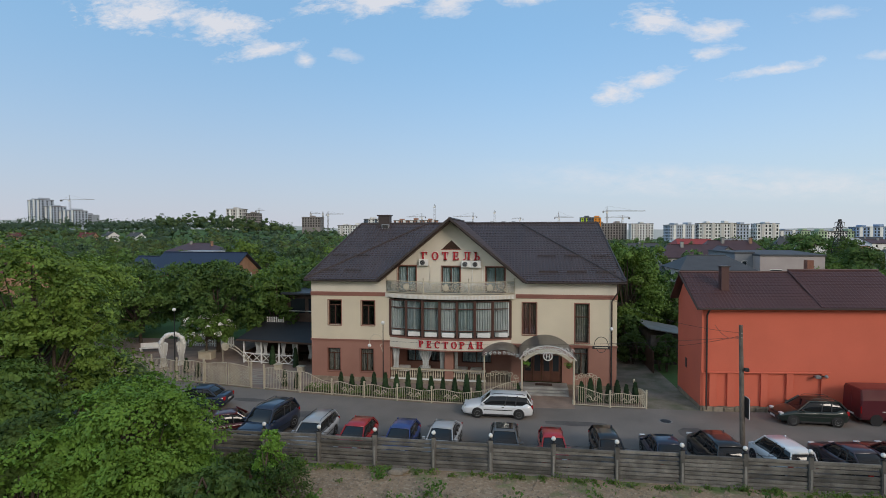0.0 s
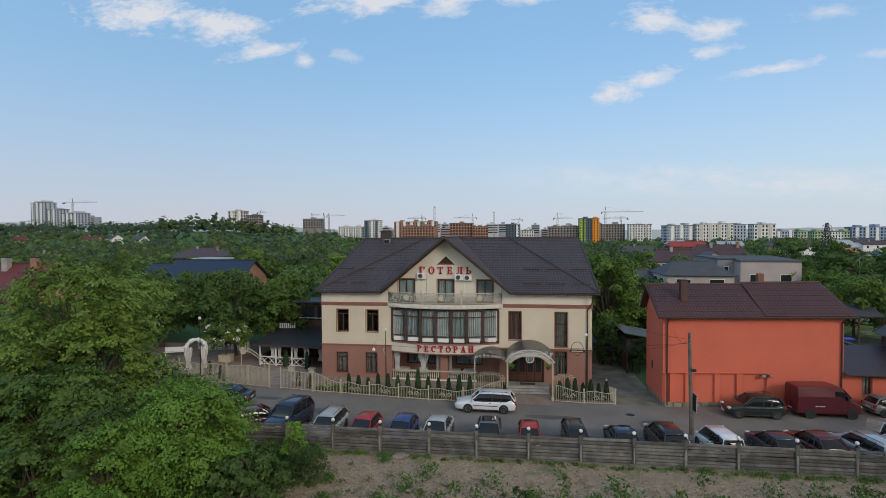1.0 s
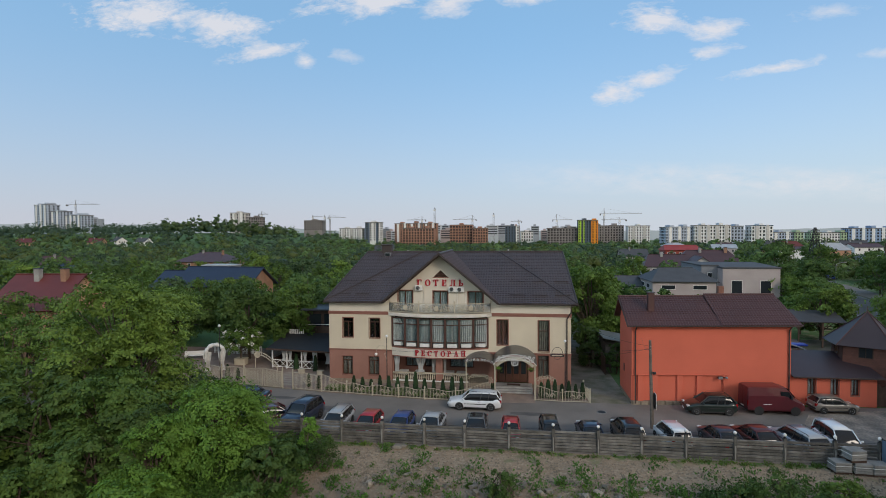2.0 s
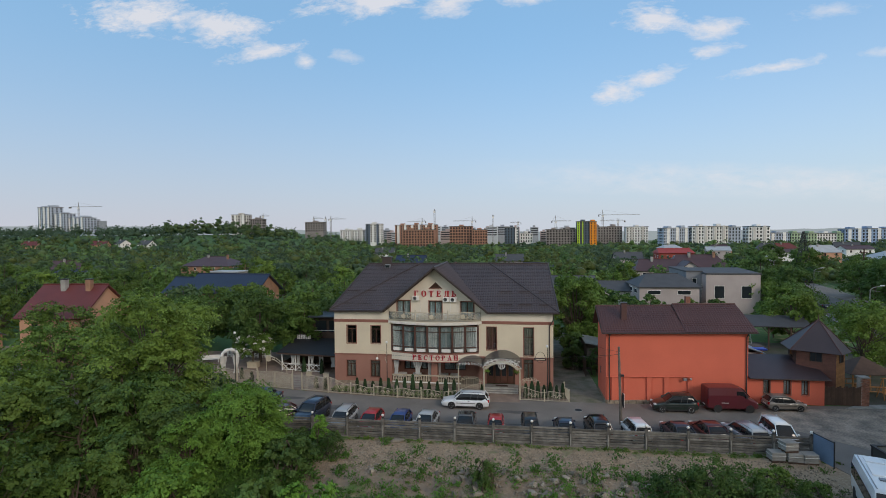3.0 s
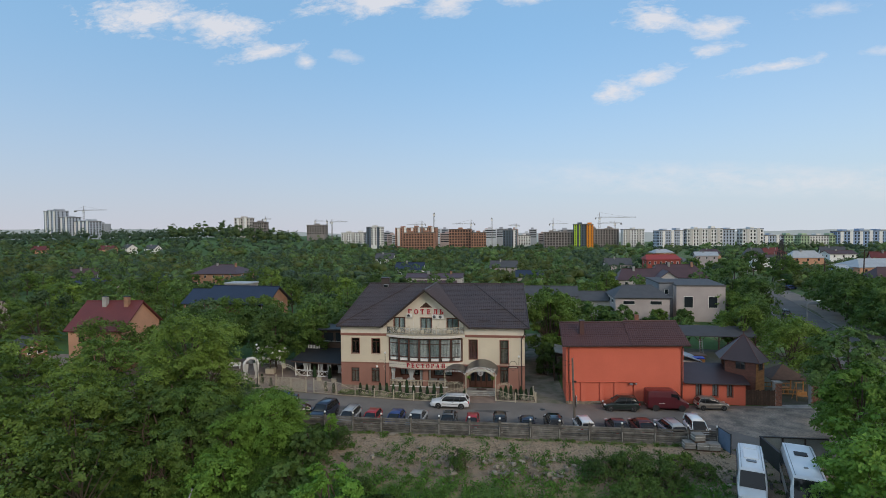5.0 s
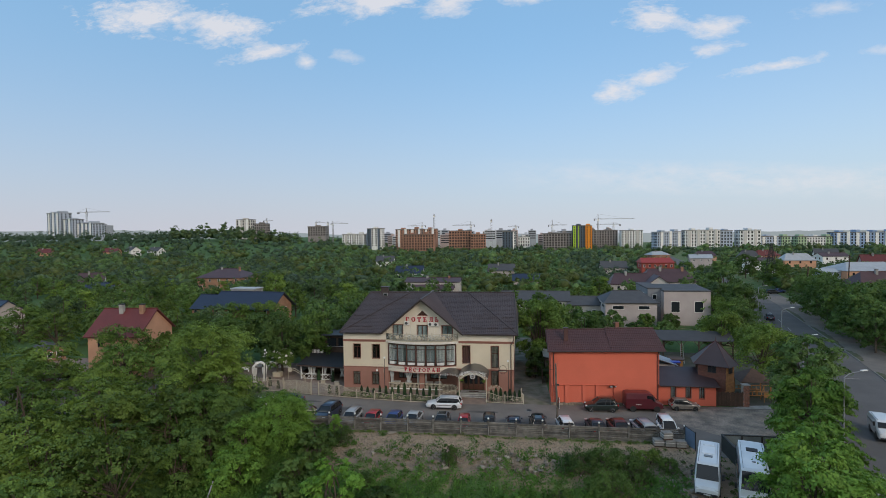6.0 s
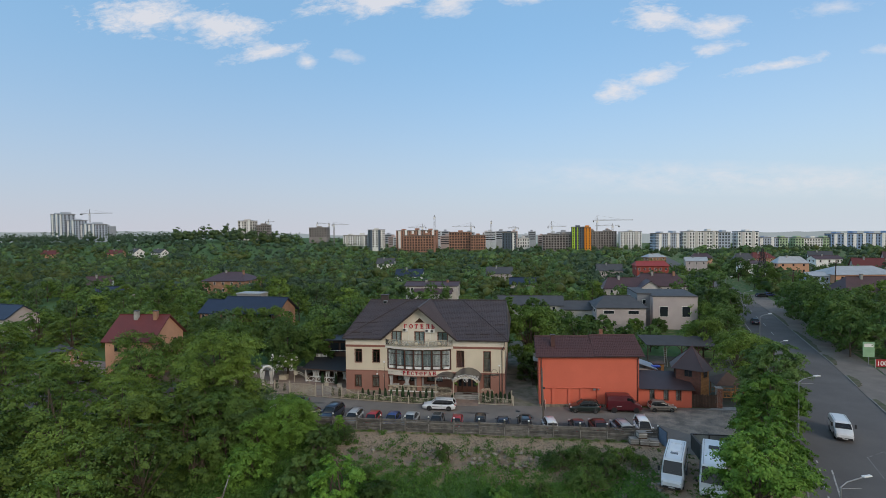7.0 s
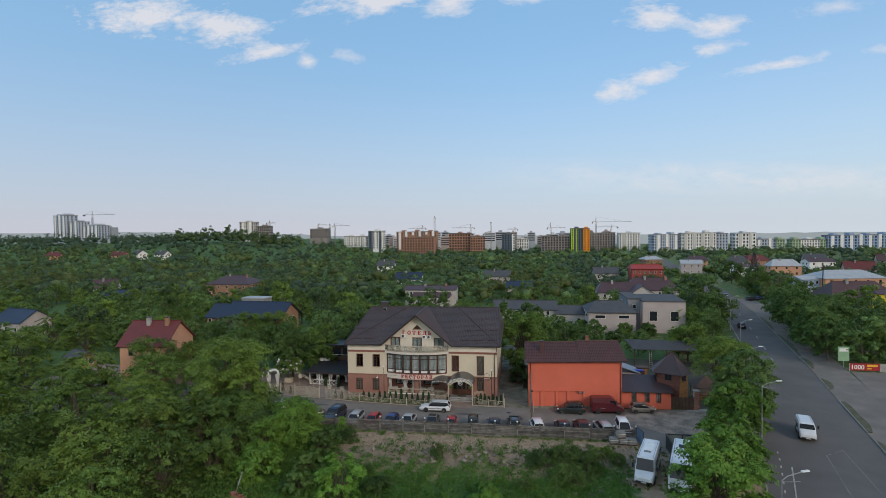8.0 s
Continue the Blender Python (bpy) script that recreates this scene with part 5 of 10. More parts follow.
for k, (x, y, h) in enumerate(thuja_spots):
    t = thing("thuja", Matrix.Translation((x, y, 0)) @ Matrix.Rotation(k * 1.3, 4, "Z") @ Matrix.Diagonal((0.9 + 0.25 * h / 1.5, 0.9 + 0.25 * h / 1.5, h, 1)), "narrow dark green clipped thuja by the fence", "shrub", "thujas along the fence")
    part("stem", Shape().rod((0, 0, -0.05), (0, 0, 0.6), 0.025, n=5), M_BARK, t)
    part("foliage", THUJA[k % 3], None, t)

# paved front garden and yard
single("pavement_yard", Shape().slab([(-60, 8), (-20.5, -0.55), (-8.35, -2.2), (0.48, -3.6), (10.84, -4.72), (13.7, -4.8), (17.0, -3.95), (20.9, -3.75), (25.76, -4.1), (25.5, 0.0), (-0.1, 0.0), (-0.1, 14), (-24, 14), (-60, 14)], -0.12, 0.008), M_PAVE, "brownish paved hotel yard", "paving", kind="structure")
bed = Shape().slab([(0.6, -3.3), (5.8, -3.85), (10.8, -4.35), (13.6, -4.4), (14.2, -3.3), (13.9, -2.3), (0.6, -1.6)], 0.0, 0.10)
single("planting_bed", bed, material("dark_planted_soil", (0.045, 0.05, 0.025), 0.95, stain=0.4, stain_size=0.5, grain=0.3, bump=0.6), "planted bed of low green cover under the terrace", "flower bed")
rg = np.random.default_rng(8)
k = 2600
px = rg.uniform(0.6, 13.9, k)
py = -1.75 - 0.05 * px - rg.random(k) * (1.5 + 0.05 * px)
pp = np.stack([px, py, 0.1 + 0.22 * rg.random(k)], 1)
tagged(new("bed_plants", leaf_mesh("bed_plants", pp, rg.normal(size=(k, 3)) + np.array([0, -0.3, 0.8]), np.full(k, 0.11), M_GREEN_DARK, rg)), "low green cover plants in the bed", "plants", kind="stuff")
M_LIGHT_PAVE = material("pale_paving", (0.34, 0.29, 0.23), 0.9, stain=0.2, grain=0.12, bump=0.3)
for k in range(4):
    r0, r1 = 0.5 + 0.75 * k, 0.85 + 0.75 * k
    n = 28
    ring = [(-4.6 + r1 * math.cos(2 * math.pi * i / n), 0.4 + 0.8 * r1 * math.sin(2 * math.pi * i / n)) for i in range(n)]
    inner = [(-4.6 + r0 * math.cos(2 * math.pi * i / n), 0.4 + 0.8 * r0 * math.sin(2 * math.pi * i / n)) for i in range(n)]
    sh = Shape()
    for i in range(n):
        j = (i + 1) % n
        sh.slab([inner[i], ring[i], ring[j], inner[j]], 0.0, 0.014)
    single("pavement_ring", sh, M_LIGHT_PAVE, "pale ring laid in the yard paving", "paving", kind="structure")
single("pavement_drive", Shape().slab([(17.3, -4.9), (20.9, -4.7), (20.9, -2.06), (17.3, -2.06)], -0.1, 0.012), M_PAVE, "patterned block paving before the entrance", "paving", kind="structure")

# dark veranda wing on the garden side of the hotel
ver = thing("veranda", (0, 0, 0), "dark timber veranda wing with white curtains and lattice rail", "veranda")
M_FELT = material("black_felt_roof", (0.018, 0.018, 0.02), 0.75, stain=0.25, grain=0.15, bump=0.3)
part("roof", Shape().plate([(-9.0, 4.1, 2.32), (-0.12, 3.0, 2.32), (-0.12, 9.4, 3.15), (-8.8, 9.4, 3.15)], 0.12), M_FELT, ver, "black felt roof")
part("fascia", Shape().plate([(-9.02, 4.06, 2.16), (-0.12, 2.96, 2.16), (-0.12, 2.96, 2.34), (-9.02, 4.06, 2.34)], 0.04), M_WOOD_DARK, ver)


def front_y(x):
    return 4.68 - 0.125 * (x + 8.6)


for x in (-8.55, -6.7, -4.85, -3.0, -1.2):
    part("post", Shape().box(x - 0.07, x + 0.07, front_y(x) - 0.07, front_y(x) + 0.07, 0, 2.36, 0.01), M_WHITE, ver)
part("back_wall", Shape().box(-8.6, -0.15, 9.2, 9.4, 0, 3.0), M_WOOD_DARK, ver)
part("side_wall", Shape().box(-8.62, -8.5, 5.0, 9.2, 0, 1.0), M_WOOD_DARK, ver)
for x0, x1 in ((-8.48, -6.77), (-6.63, -4.92), (-4.78, -3.07)):
    y0, y1 = front_y(x0), front_y(x1)
    rail = part("lattice_rail", Shape().rod((x0, y0, 0.92), (x1, y1, 0.92), 0.05, n=6), M_WHITE, ver, "white crossed rail")
    part("foot_rail", Shape().rod((x0, y0, 0.14), (x1, y1, 0.14), 0.045, n=6), M_WHITE, rail)
    for k in range(2):
        u, v = k / 2, (k + 1) / 2
        p, q = Vector((x0 + (x1 - x0) * u, y0 + (y1 - y0) * u, 0)), Vector((x0 + (x1 - x0) * v, y0 + (y1 - y0) * v, 0))
        for za, zb in ((0.14, 0.9), (0.9, 0.14)):
            part("cross_bar", Shape().rod(p + Vector((0, 0, za)), q + Vector((0, 0, zb)), 0.035, n=5), M_WHITE, rail)
for a, b, g in ((-7.45, -6.8, 0.45), (-6.6, -6.1, 0.4), (-4.75, -4.2, 0.45), (-3.6, -3.05, 0.4), (-2.0, -1.3, 0.45)):
    part("curtain", curtain_shape(a, b, 0.75, 2.3, front_y((a + b) / 2) + 0.12, 4, 0.05, g), M_CURTAIN, ver, "white gathered curtain")
for k, (x, y) in enumerate(((-7.4, 6.4), (-5.2, 6.2), (-3.0, 6.0))):
    t = thing("veranda_table", (x, y, 0), "dark dining table under the veranda roof", "table", "tables under the veranda")
    part("tabletop", Shape().box(-0.6, 0.6, -0.4, 0.4, 0.7, 0.75, 0.01), M_WOOD_DARK, t)
    for lx in (-0.5, 0.5):
        for ly in (-0.3, 0.3):
            part("leg", Shape().box(lx - 0.03, lx + 0.03, ly - 0.03, ly + 0.03, 0, 0.7), M_WOOD_DARK, t)
part("upper_room", Shape().box(-6.4, -0.12, 9.5, 14.5, 3.0, 5.9), M_WOOD_DARK, ver, "dark timber upper room")
part("upper_roof", Shape().box(-6.9, -0.12, 8.9, 14.9, 5.9, 6.12, 0.05), M_DARK_METAL, ver)
for k in range(3):
    a = -6.0 + 1.9 * k
    part("upper_window", Shape().box(a, a + 1.5, 9.44, 9.49, 4.0, 5.5), M_GLASS, ver)
part("upper_rail", Shape().rod((-6.3, 8.9, 4.3), (-0.3, 8.9, 4.3), 0.03), M_WHITE, ver)
for k in range(8):
    part("white_slat", Shape().box(-8.4 + 0.24 * k, -8.24 + 0.24 * k, 9.0, 9.04, 3.0, 3.65), M_WHITE, ver)
# arched iron bridge rail and round emblem in the yard
arch = thing("yard_arch_rail", (0, 0, 0), "white arched iron rail with a round emblem in the yard", "railing")


def bow(u, off):
    return Vector((-10.3 + 3.1 * u, 4.0 - 1.0 * u, 1.15 + 0.5 * math.sin(math.pi * (0.25 + 0.75 * u)) - 0.75 * u * u + off))


for off in (0.0, 0.32):
    part("rail", Shape().path([bow(u, off) for u in np.linspace(0, 1, 12)], 0.04, 6), M_IVORY, arch)
for k in range(9):
    p = bow((k + 0.5) / 9, 0)
    part("strut", Shape().rod(p, p + Vector((0.16, -0.05, 0.32)), 0.02, n=5), M_IVORY, arch)
part("emblem", Shape().lathe(0, 0, [(0.02, 0), (0.34, 0.02), (0.38, 0.06), (0.02, 0.08)], 16).moved(Matrix.Translation((-10.0, 3.95, 1.62)) @ Matrix.Rotation(radians(90), 4, "X")), M_IVORY, arch)
part("emblem_post", Shape().rod((-10.3, 4.0, 0), (-10.3, 4.0, 1.5), 0.04), M_IVORY, arch)
part("end_post", Shape().rod((-7.2, 3.0, 0), (-7.2, 3.0, 0.75), 0.04), M_IVORY, arch)

# wedding arch hung with white cloth
wa = thing("wedding_arch", Matrix.Translation((-14.3, 2.4, 0)) @ Matrix.Rotation(radians(35), 4, "Z") @ Matrix.Scale(1.18, 4), "round garden arch hung with white cloth", "wedding arch")
part("hoop", Shape().path([(0.75 * math.cos(a), 0, 1.75 + 0.75 * math.sin(a)) for a in np.linspace(0, math.pi, 13)], 0.05).rod((-0.75, 0, 0), (-0.75, 0, 1.75), 0.05).rod((0.75, 0, 0), (0.75, 0, 1.75), 0.05), M_WHITE, wa)
for s in (-1, 1):
    part("drape", curtain_shape(s * 0.62 - 0.34, s * 0.62 + 0.34, 0.02, 1.9, -0.12, 5, 0.09, 0.45), M_WHITE, wa, "gathered white cloth")
for i in range(13):
    a = math.pi * i / 12
    part("swag", Shape().ball(0.78 * math.cos(a), -0.06, 1.75 + 0.78 * math.sin(a), 0.15 + 0.03 * (i % 3), 8), M_WHITE, wa, "bunched white cloth", smooth=True)


def planter(x, y, w, d, h, label):
    t = thing("planter_box", (x, y, 0.01), label, "planter", "white planters in the yard")
    part("box", Shape().box(-w / 2, w / 2, -d / 2, d / 2, 0, h, 0.02), M_IVORY, t)
    part("rim", Shape().box(-w / 2 - 0.05, w / 2 + 0.05, -d / 2 - 0.05, d / 2 + 0.05, h, h + 0.06, 0.01), M_IVORY, t)


planter(-12.9, 5.6, 1.3, 0.9, 0.7, "large ivory planter box under a flowering tree")
planter(-4.2, 2.6, 0.6, 0.4, 0.42, "ivory planter box beside the veranda")
planter(-1.9, 2.2, 0.6, 0.4, 0.42, "ivory planter box beside the veranda")
bench = thing("garden_bench", Matrix.Translation((-20.0, 7.4, 0.01)) @ Matrix.Rotation(radians(20), 4, "Z"), "long white garden bench", "bench")
part("seat", Shape().box(-1.2, 1.2, -0.25, 0.25, 0.42, 0.5, 0.02), M_WHITE, bench)
part("back", Shape().box(-1.2, 1.2, 0.2, 0.27, 0.5, 0.95, 0.02), M_WHITE, bench)
for x in (-1.05, 1.05):
    part("leg", Shape().box(x - 0.05, x + 0.05, -0.22, 0.22, 0, 0.42), M_WHITE, bench)
pk = thing("picket_fence", Matrix.Translation((-19.4, 10.6, 0)), "white picket fence across the garden", "fence")
part("rail", Shape().box(0, 6.5, -0.02, 0.02, 0.3, 0.38).box(0, 6.5, -0.02, 0.02, 0.85, 0.93), M_WHITE, pk)
for k in range(33):
    part("picket", Shape().box(0.2 * k, 0.2 * k + 0.1, -0.045, -0.021, 0.05, 1.15), M_WHITE, pk)


def garden_lamp(x, y, h, arm):
    t = thing("garden_lamp", (x, y, 0), "slim dark lamp post with white globe", "lamp post", "garden lamps")
    part("pole", Shape().rod((0, 0, 0), (0, 0, h), 0.055, 0.03, 8).rod((0, 0, 0), (0, 0, 0.5), 0.09, 0.07, 8), M_DARK_METAL, t)
    part("globe", Shape().ball(0, 0, h + 0.14, 0.15, 14), M_WHITE, t, "white glass globe", True)
    if arm:
        pts = [(-0.55 + 0.55 * math.cos(a), 0, h - 1.5 + 0.75 * math.sin(a)) for a in np.linspace(0, math.pi, 11)]
        part("arm", Shape().path(pts, 0.025, 6).path([(0, 0, h - 2.2), (-0.25, 0, h - 1.6), (0, 0, h - 1.5)], 0.02, 5), M_IVORY, t)
        part("hanging_globe", Shape().ball(-1.1, 0, h - 1.68, 0.15, 12), M_WHITE, t, "white hanging globe", True)


garden_lamp(6.5, -1.6, 5.0, True)
garden_lamp(-11.3, -1.55, 5.7, False)
ins = thing("hanging_sign", (23.75, -2.0, 0), "wrought iron sign with a dark oval board on a lamp post", "sign")
part("pole", Shape().rod((0, 0, 0), (0, 0, 5.0), 0.055, 0.035, 8), M_DARK_METAL, ins)
part("globe", Shape().ball(0, 0, 5.12, 0.14, 12), M_WHITE, ins, smooth=True)
part("board", Shape().box(-1.35, -0.1, -0.03, 0.03, 3.62, 3.86, 0.03), M_DARK_METAL, ins, "dark name board")
part("lettering", Shape().box(-1.2, -0.25, -0.045, -0.032, 3.70, 3.78), M_IVORY, ins)
part("hoop", Shape().path([(-0.72 + 0.5 * math.cos(a), 0, 3.9 + 0.62 * math.sin(a)) for a in np.linspace(0, math.pi, 13)], 0.025, 6).path([(-0.72 + 0.3 * math.cos(a), 0, 3.62 - 0.25 * math.sin(a)) for a in np.linspace(0, math.pi, 9)], 0.02, 6), M_DARK_METAL, ins)
# wicket with scroll top by the entrance
for x0, x1, y in ((14.6, 17.0, -2.7), (21.1, 22.9, -2.6)):
    t = thing("scroll_wicket", (0, 0, 0), "ivory wrought iron wicket with a scrolled top", "gate", "wickets at the entrance")
    sh = Shape()
    for k in range(14):
        x = x0 + (x1 - x0) * k / 13
        sh.box(x - 0.012, x + 0.012, y - 0.012, y + 0.012, 0.1, 1.45 + 0.35 * math.sin(math.pi * k / 13))
    tagged(part("infill", sh, M_IVORY, t), kind="stuff")
    sh = Shape()
    for k in range(7):
        x = x0 + (x1 - x0) * (k + 0.5) / 7
        sh.path(scroll(x, y - 0.02, 1.5 + 0.35 * math.sin(math.pi * (k + 0.5) / 7), 0.2, 1.3, k, 1 if k < 3.5 else -1), 0.026, 5)
    part("scrolls", sh, M_IVORY, t)

# ---- the concrete barrier ----
BAR_X = [-5.9, -2.8, 0.25, 3.3, 6.4, 9.47, 12.6, 15.55, 18.7, 21.78, 24.84, 27.72, 30.6, 33.72, 36.81, 39.85, 42.5]
BAR_Y = -15.0
barrier = thing("concrete_fence", (0, 0, 0), "long weathered grey fence of stacked concrete slats with globe lamps", "fence")
rng = random.Random(4)
for k, (a, b) in enumerate(zip(BAR_X[:-1], BAR_X[1:])):
    n = b - a - 0.2
    for j in range(7):
        z = 0.01 + 0.205 * j + rng.uniform(-0.006, 0.006)
        turn = Euler((rng.uniform(-0.07, 0.05), rng.uniform(-0.006, 0.006), rng.uniform(-0.004, 0.004))).to_matrix().to_4x4()
        sh = Shape().box(0.1, 0.1 + n, -0.045 - 0.03 * ((3 * j + k) % 3 == 1) - 0.012 * (j % 2), 0.045, z, z + 0.172, 0.024)
        if j == 0:
            panel = part("panel", sh, M_CONCRETE, barrier, at=Matrix.Translation((a, BAR_Y, 0)))
        else:
            part("slat", sh, M_CONCRETE, panel, at=turn)
for x in BAR_X:
    t = part("post", Shape().box(-0.11, 0.11, -0.11, 0.11, -0.2, 1.60, 0.02), M_CONCRETE, barrier, at=Matrix.Translation((x, BAR_Y - 0.02, 0)))
    part("steel_strip", Shape().box(-0.045, 0.045, -0.135, -0.112, 0.0, 1.0, 0.005), M_KERB, t, "pale strip on the post")
    part("collar", Shape().lathe(0, 0, [(0.12, 1.60), (0.12, 1.64), (0.05, 1.66), (0.05, 1.74)], 10), M_DARK_METAL, t)
    part("globe", Shape().ball(0, 0, 1.84, 0.115, 12), M_WHITE, t, "white globe lamp", True)
wire = thing("barrier_cable", (0, 0, 0), "slack dark cable strung along the barrier", "cable")
for a, b in zip(BAR_X[:-1], BAR_X[1:]):
    part("span", Shape().path([(a + (b - a) * u, BAR_Y - 0.1, 1.62 - 0.5 * u * (1 - u) * (0.5 + 0.5 * ((a * 7.3) % 1))) for u in np.linspace(0, 1, 8)], 0.012, 4), M_DARK_METAL, wire)

# utility pole with its board and wires
pole = thing("utility_pole", (29.7, -9.8, 0), "weathered wooden utility pole with a small dark board", "utility pole")
part("shaft", Shape().rod((0, 0, -0.2), (-0.2, 0, 6.9), 0.15, 0.10, 10), M_POLE, pole)
part("board", Shape().box(0.12, 0.2, -0.3, 0.3, 1.6, 2.75, 0.02), M_DARK_METAL, pole, "dark board with pale edge")
part("board_edge", Shape().box(0.201, 0.225, -0.32, 0.32, 1.58, 2.77), M_WHITE, pole)
part("spotlight", Shape().box(-0.05, 0.2, -0.28, -0.1, 4.3, 4.5, 0.03), M_DARK_METAL, pole)
for z in (6.2, 6.45):
    part("insulator", Shape().rod((-0.18, -0.15, z), (-0.18, 0.15, z), 0.03), M_CONCRETE_PALE, pole)
wires = thing("overhead_wires", (0, 0, 0), "thin overhead wires from the pole", "wires")
for (bx, by, bz), z in (((6.0, -0.05, 3.4), 6.2), ((24.2, 0.0, 7.0), 6.45), ((30.2, -3.9, 5.9), 6.2), ((24.4, 0.0, 3.6), 6.3)):
    p, q = Vector((29.52, -9.8, z)), Vector((bx, by, bz))
    part("wire", Shape().path([p.lerp(q, u) - Vector((0, 0, 1.6 * u * (1 - u))) for u in np.linspace(0, 1, 12)], 0.012, 4), M_DARK_METAL, wires)

# ---- orange building, annex, tower, gateway ----
OB = Matrix.Translation((29.35, -3.95, 0)) @ Matrix.Rotation(radians(5.8), 4, "Z")
orange = thing("orange_building", OB, "plain orange rendered building with a brown metal roof", "building")
PIERS = [(0.0, 0.28), (0.55, 1.05), (1.75, 2.35), (4.0, 4.45), (5.7, 6.15), (8.0, 8.45)]
part("front_wall", Shape().push([(0, 2.65), (8.45, 2.65), (8.45, 0.3), (13.8, 0.3), (13.8, 7.1), (0, 7.1)], 0, 0.4), M_ORANGE, orange, "orange rendered front wall")
part("recessed_wall", Shape().box(0, 8.45, 0.16, 0.4, 0.3, 2.65), M_ORANGE, orange)
for q in ((0, 0.4, 0.4, 5.2), (13.4, 13.8, 0.4, 5.2), (0.4, 13.4, 4.8, 5.2)):
    part("wall", Shape().box(*q, 0.3, 7.1), M_ORANGE, orange)
for s_x in (0.0, 13.4):
    g = Shape().add([(s_x, 0, 7.1), (s_x, 5.2, 7.1), (s_x, 3.5, 9.08), (s_x + 0.4, 0, 7.1), (s_x + 0.4, 5.2, 7.1), (s_x + 0.4, 3.5, 9.08)], [(0, 2, 1), (3, 4, 5), (0, 1, 4, 3), (0, 3, 5, 2), (1, 2, 5, 4)])
    part("gable", g, M_ORANGE, orange)
for a, b in PIERS[1:]:
    part("pier", Shape().box(a, b, -0.012, 0.158, 0.3, 2.6, 0.01), M_ORANGE, orange)
part("ledge", Shape().box(0.0, 8.6, -0.07, 0.02, 2.6, 2.69, 0.015), M_ORANGE, orange)
base = Shape().box(-0.04, 13.84, -0.05, 0.4, -0.2, 0.3).box(-0.04, 0.4, 0.4, 5.2, -0.2, 0.3)
part("stone_base", base, M_STONE, orange, "grey stone base course")
blk = Shape().box(0, 0.62, -0.09, 0, 0, 0.40, 0.03).mesh("base_block", M_STONE)
for k in range(19):
    part("base_block", blk, None, orange, at=Matrix.Translation((0.1 + 0.71 * k, -0.05, -0.06 - 0.05 * (k % 3))))
part("roof", Shape().plate([(-0.42, -0.5, 7.10), (7.7, -0.5, 7.10), (7.4, 3.5, 9.22), (-0.5, 3.5, 9.22)], 0.1).plate([(7.7, -0.5, 7.13), (14.55, -0.5, 7.13), (13.9, 3.5, 9.36), (7.4, 3.5, 9.36)], 0.1), M_BROWN_ROOF, orange, "brown profiled metal roof")
part("rear_roof", Shape().plate([(-0.5, 5.7, 7.0), (-0.5, 3.5, 9.22), (13.9, 3.5, 9.3), (14.5, 5.7, 7.0)][::-1], 0.1), M_BROWN_ROOF, orange)
part("roof_tiles", tile_plane((-0.42, -0.5, 7.11), (1, 0, 0), (0, 4.0, 2.12), 8.1, math.hypot(4.0, 2.12), lambda p: p.x < 7.72 - 0.075 * (p.y + 0.5), 0.25, 0.34, 0.04), M_BROWN_ROOF, orange)
part("roof_tiles", tile_plane((7.3, -0.5, 7.14), (1, 0, 0), (0, 4.0, 2.23), 7.3, math.hypot(4.0, 2.23), lambda p: 7.7 - 0.075 * (p.y + 0.5) < p.x < 14.52 - 0.16 * (p.y + 0.5), 0.25, 0.34, 0.04), M_BROWN_ROOF, orange)
part("ridge_cap", Shape().rod((-0.5, 3.5, 9.25), (7.4, 3.5, 9.25), 0.08, n=8).rod((7.4, 3.5, 9.39), (13.9, 3.5, 9.39), 0.08, n=8).rod((7.7, -0.5, 7.16), (7.4, 3.5, 9.38), 0.05, n=6), M_BROWN_ROOF, orange)
part("gutter", Shape().box(-0.44, 14.58, -0.6, -0.48, 7.0, 7.12, 0.03), M_ROOF_EDGE, orange)
part("verge", Shape().plate([(-0.45, -0.55, 6.98), (-0.53, 3.5, 9.10), (-0.53, 3.5, 9.27), (-0.45, -0.55, 7.16)], 0.05), M_ROOF_EDGE, orange)
for u in (0.32, 13.62):
    part("downpipe", Shape().rod((u, -0.1, 0.1), (u, -0.1, 6.6), 0.06, n=8).rod((u, -0.1, 6.6), (u, -0.54, 7.0), 0.06, n=8), M_ROOF_EDGE, orange, "dark downpipe")
ch = part("chimney", Shape().box(1.75, 2.3, 1.3, 1.85, 7.6, 9.75, 0.02), M_BROWN_ROOF, orange, "brown clad chimney")
part("chimney_cap", Shape().box(1.68, 2.37, 1.23, 1.92, 9.75, 9.83, 0.02), M_ROOF_EDGE, ch)
ch = part("chimney", Shape().box(8.9, 9.4, 3.7, 4.2, 8.4, 10.1, 0.02), M_BRICK, orange, "brick chimney behind the ridge")
part("side_vent", Shape().box(-0.03, 0.0, 3.0, 3.4, 2.2, 2.9), M_BROWN_ROOF, orange)
for ob in orange.children_recursive:  # the flank runs straight back, not square to the front
    if ob.data.users == 1:
        for v in ob.data.vertices:
            v.co.x += v.co.y * 0.1016
fl = thing("wall_floodlight", OB @ Matrix.Translation((7.6, -0.05, 2.45)), "small grey wall floodlights", "floodlight")
part("lamp", Shape().box(-0.15, 0.2, -0.28, -0.05, -0.12, 0.1, 0.03), M_GREY_METAL, fl)
part("lamp", Shape().ball(0.6, -0.15, 0, 0.12, 10), M_GREY_METAL, fl)
part("bracket", Shape().box(-0.2, 0.7, -0.05, 0.03, -0.02, 0.03), M_DARK_METAL, fl)

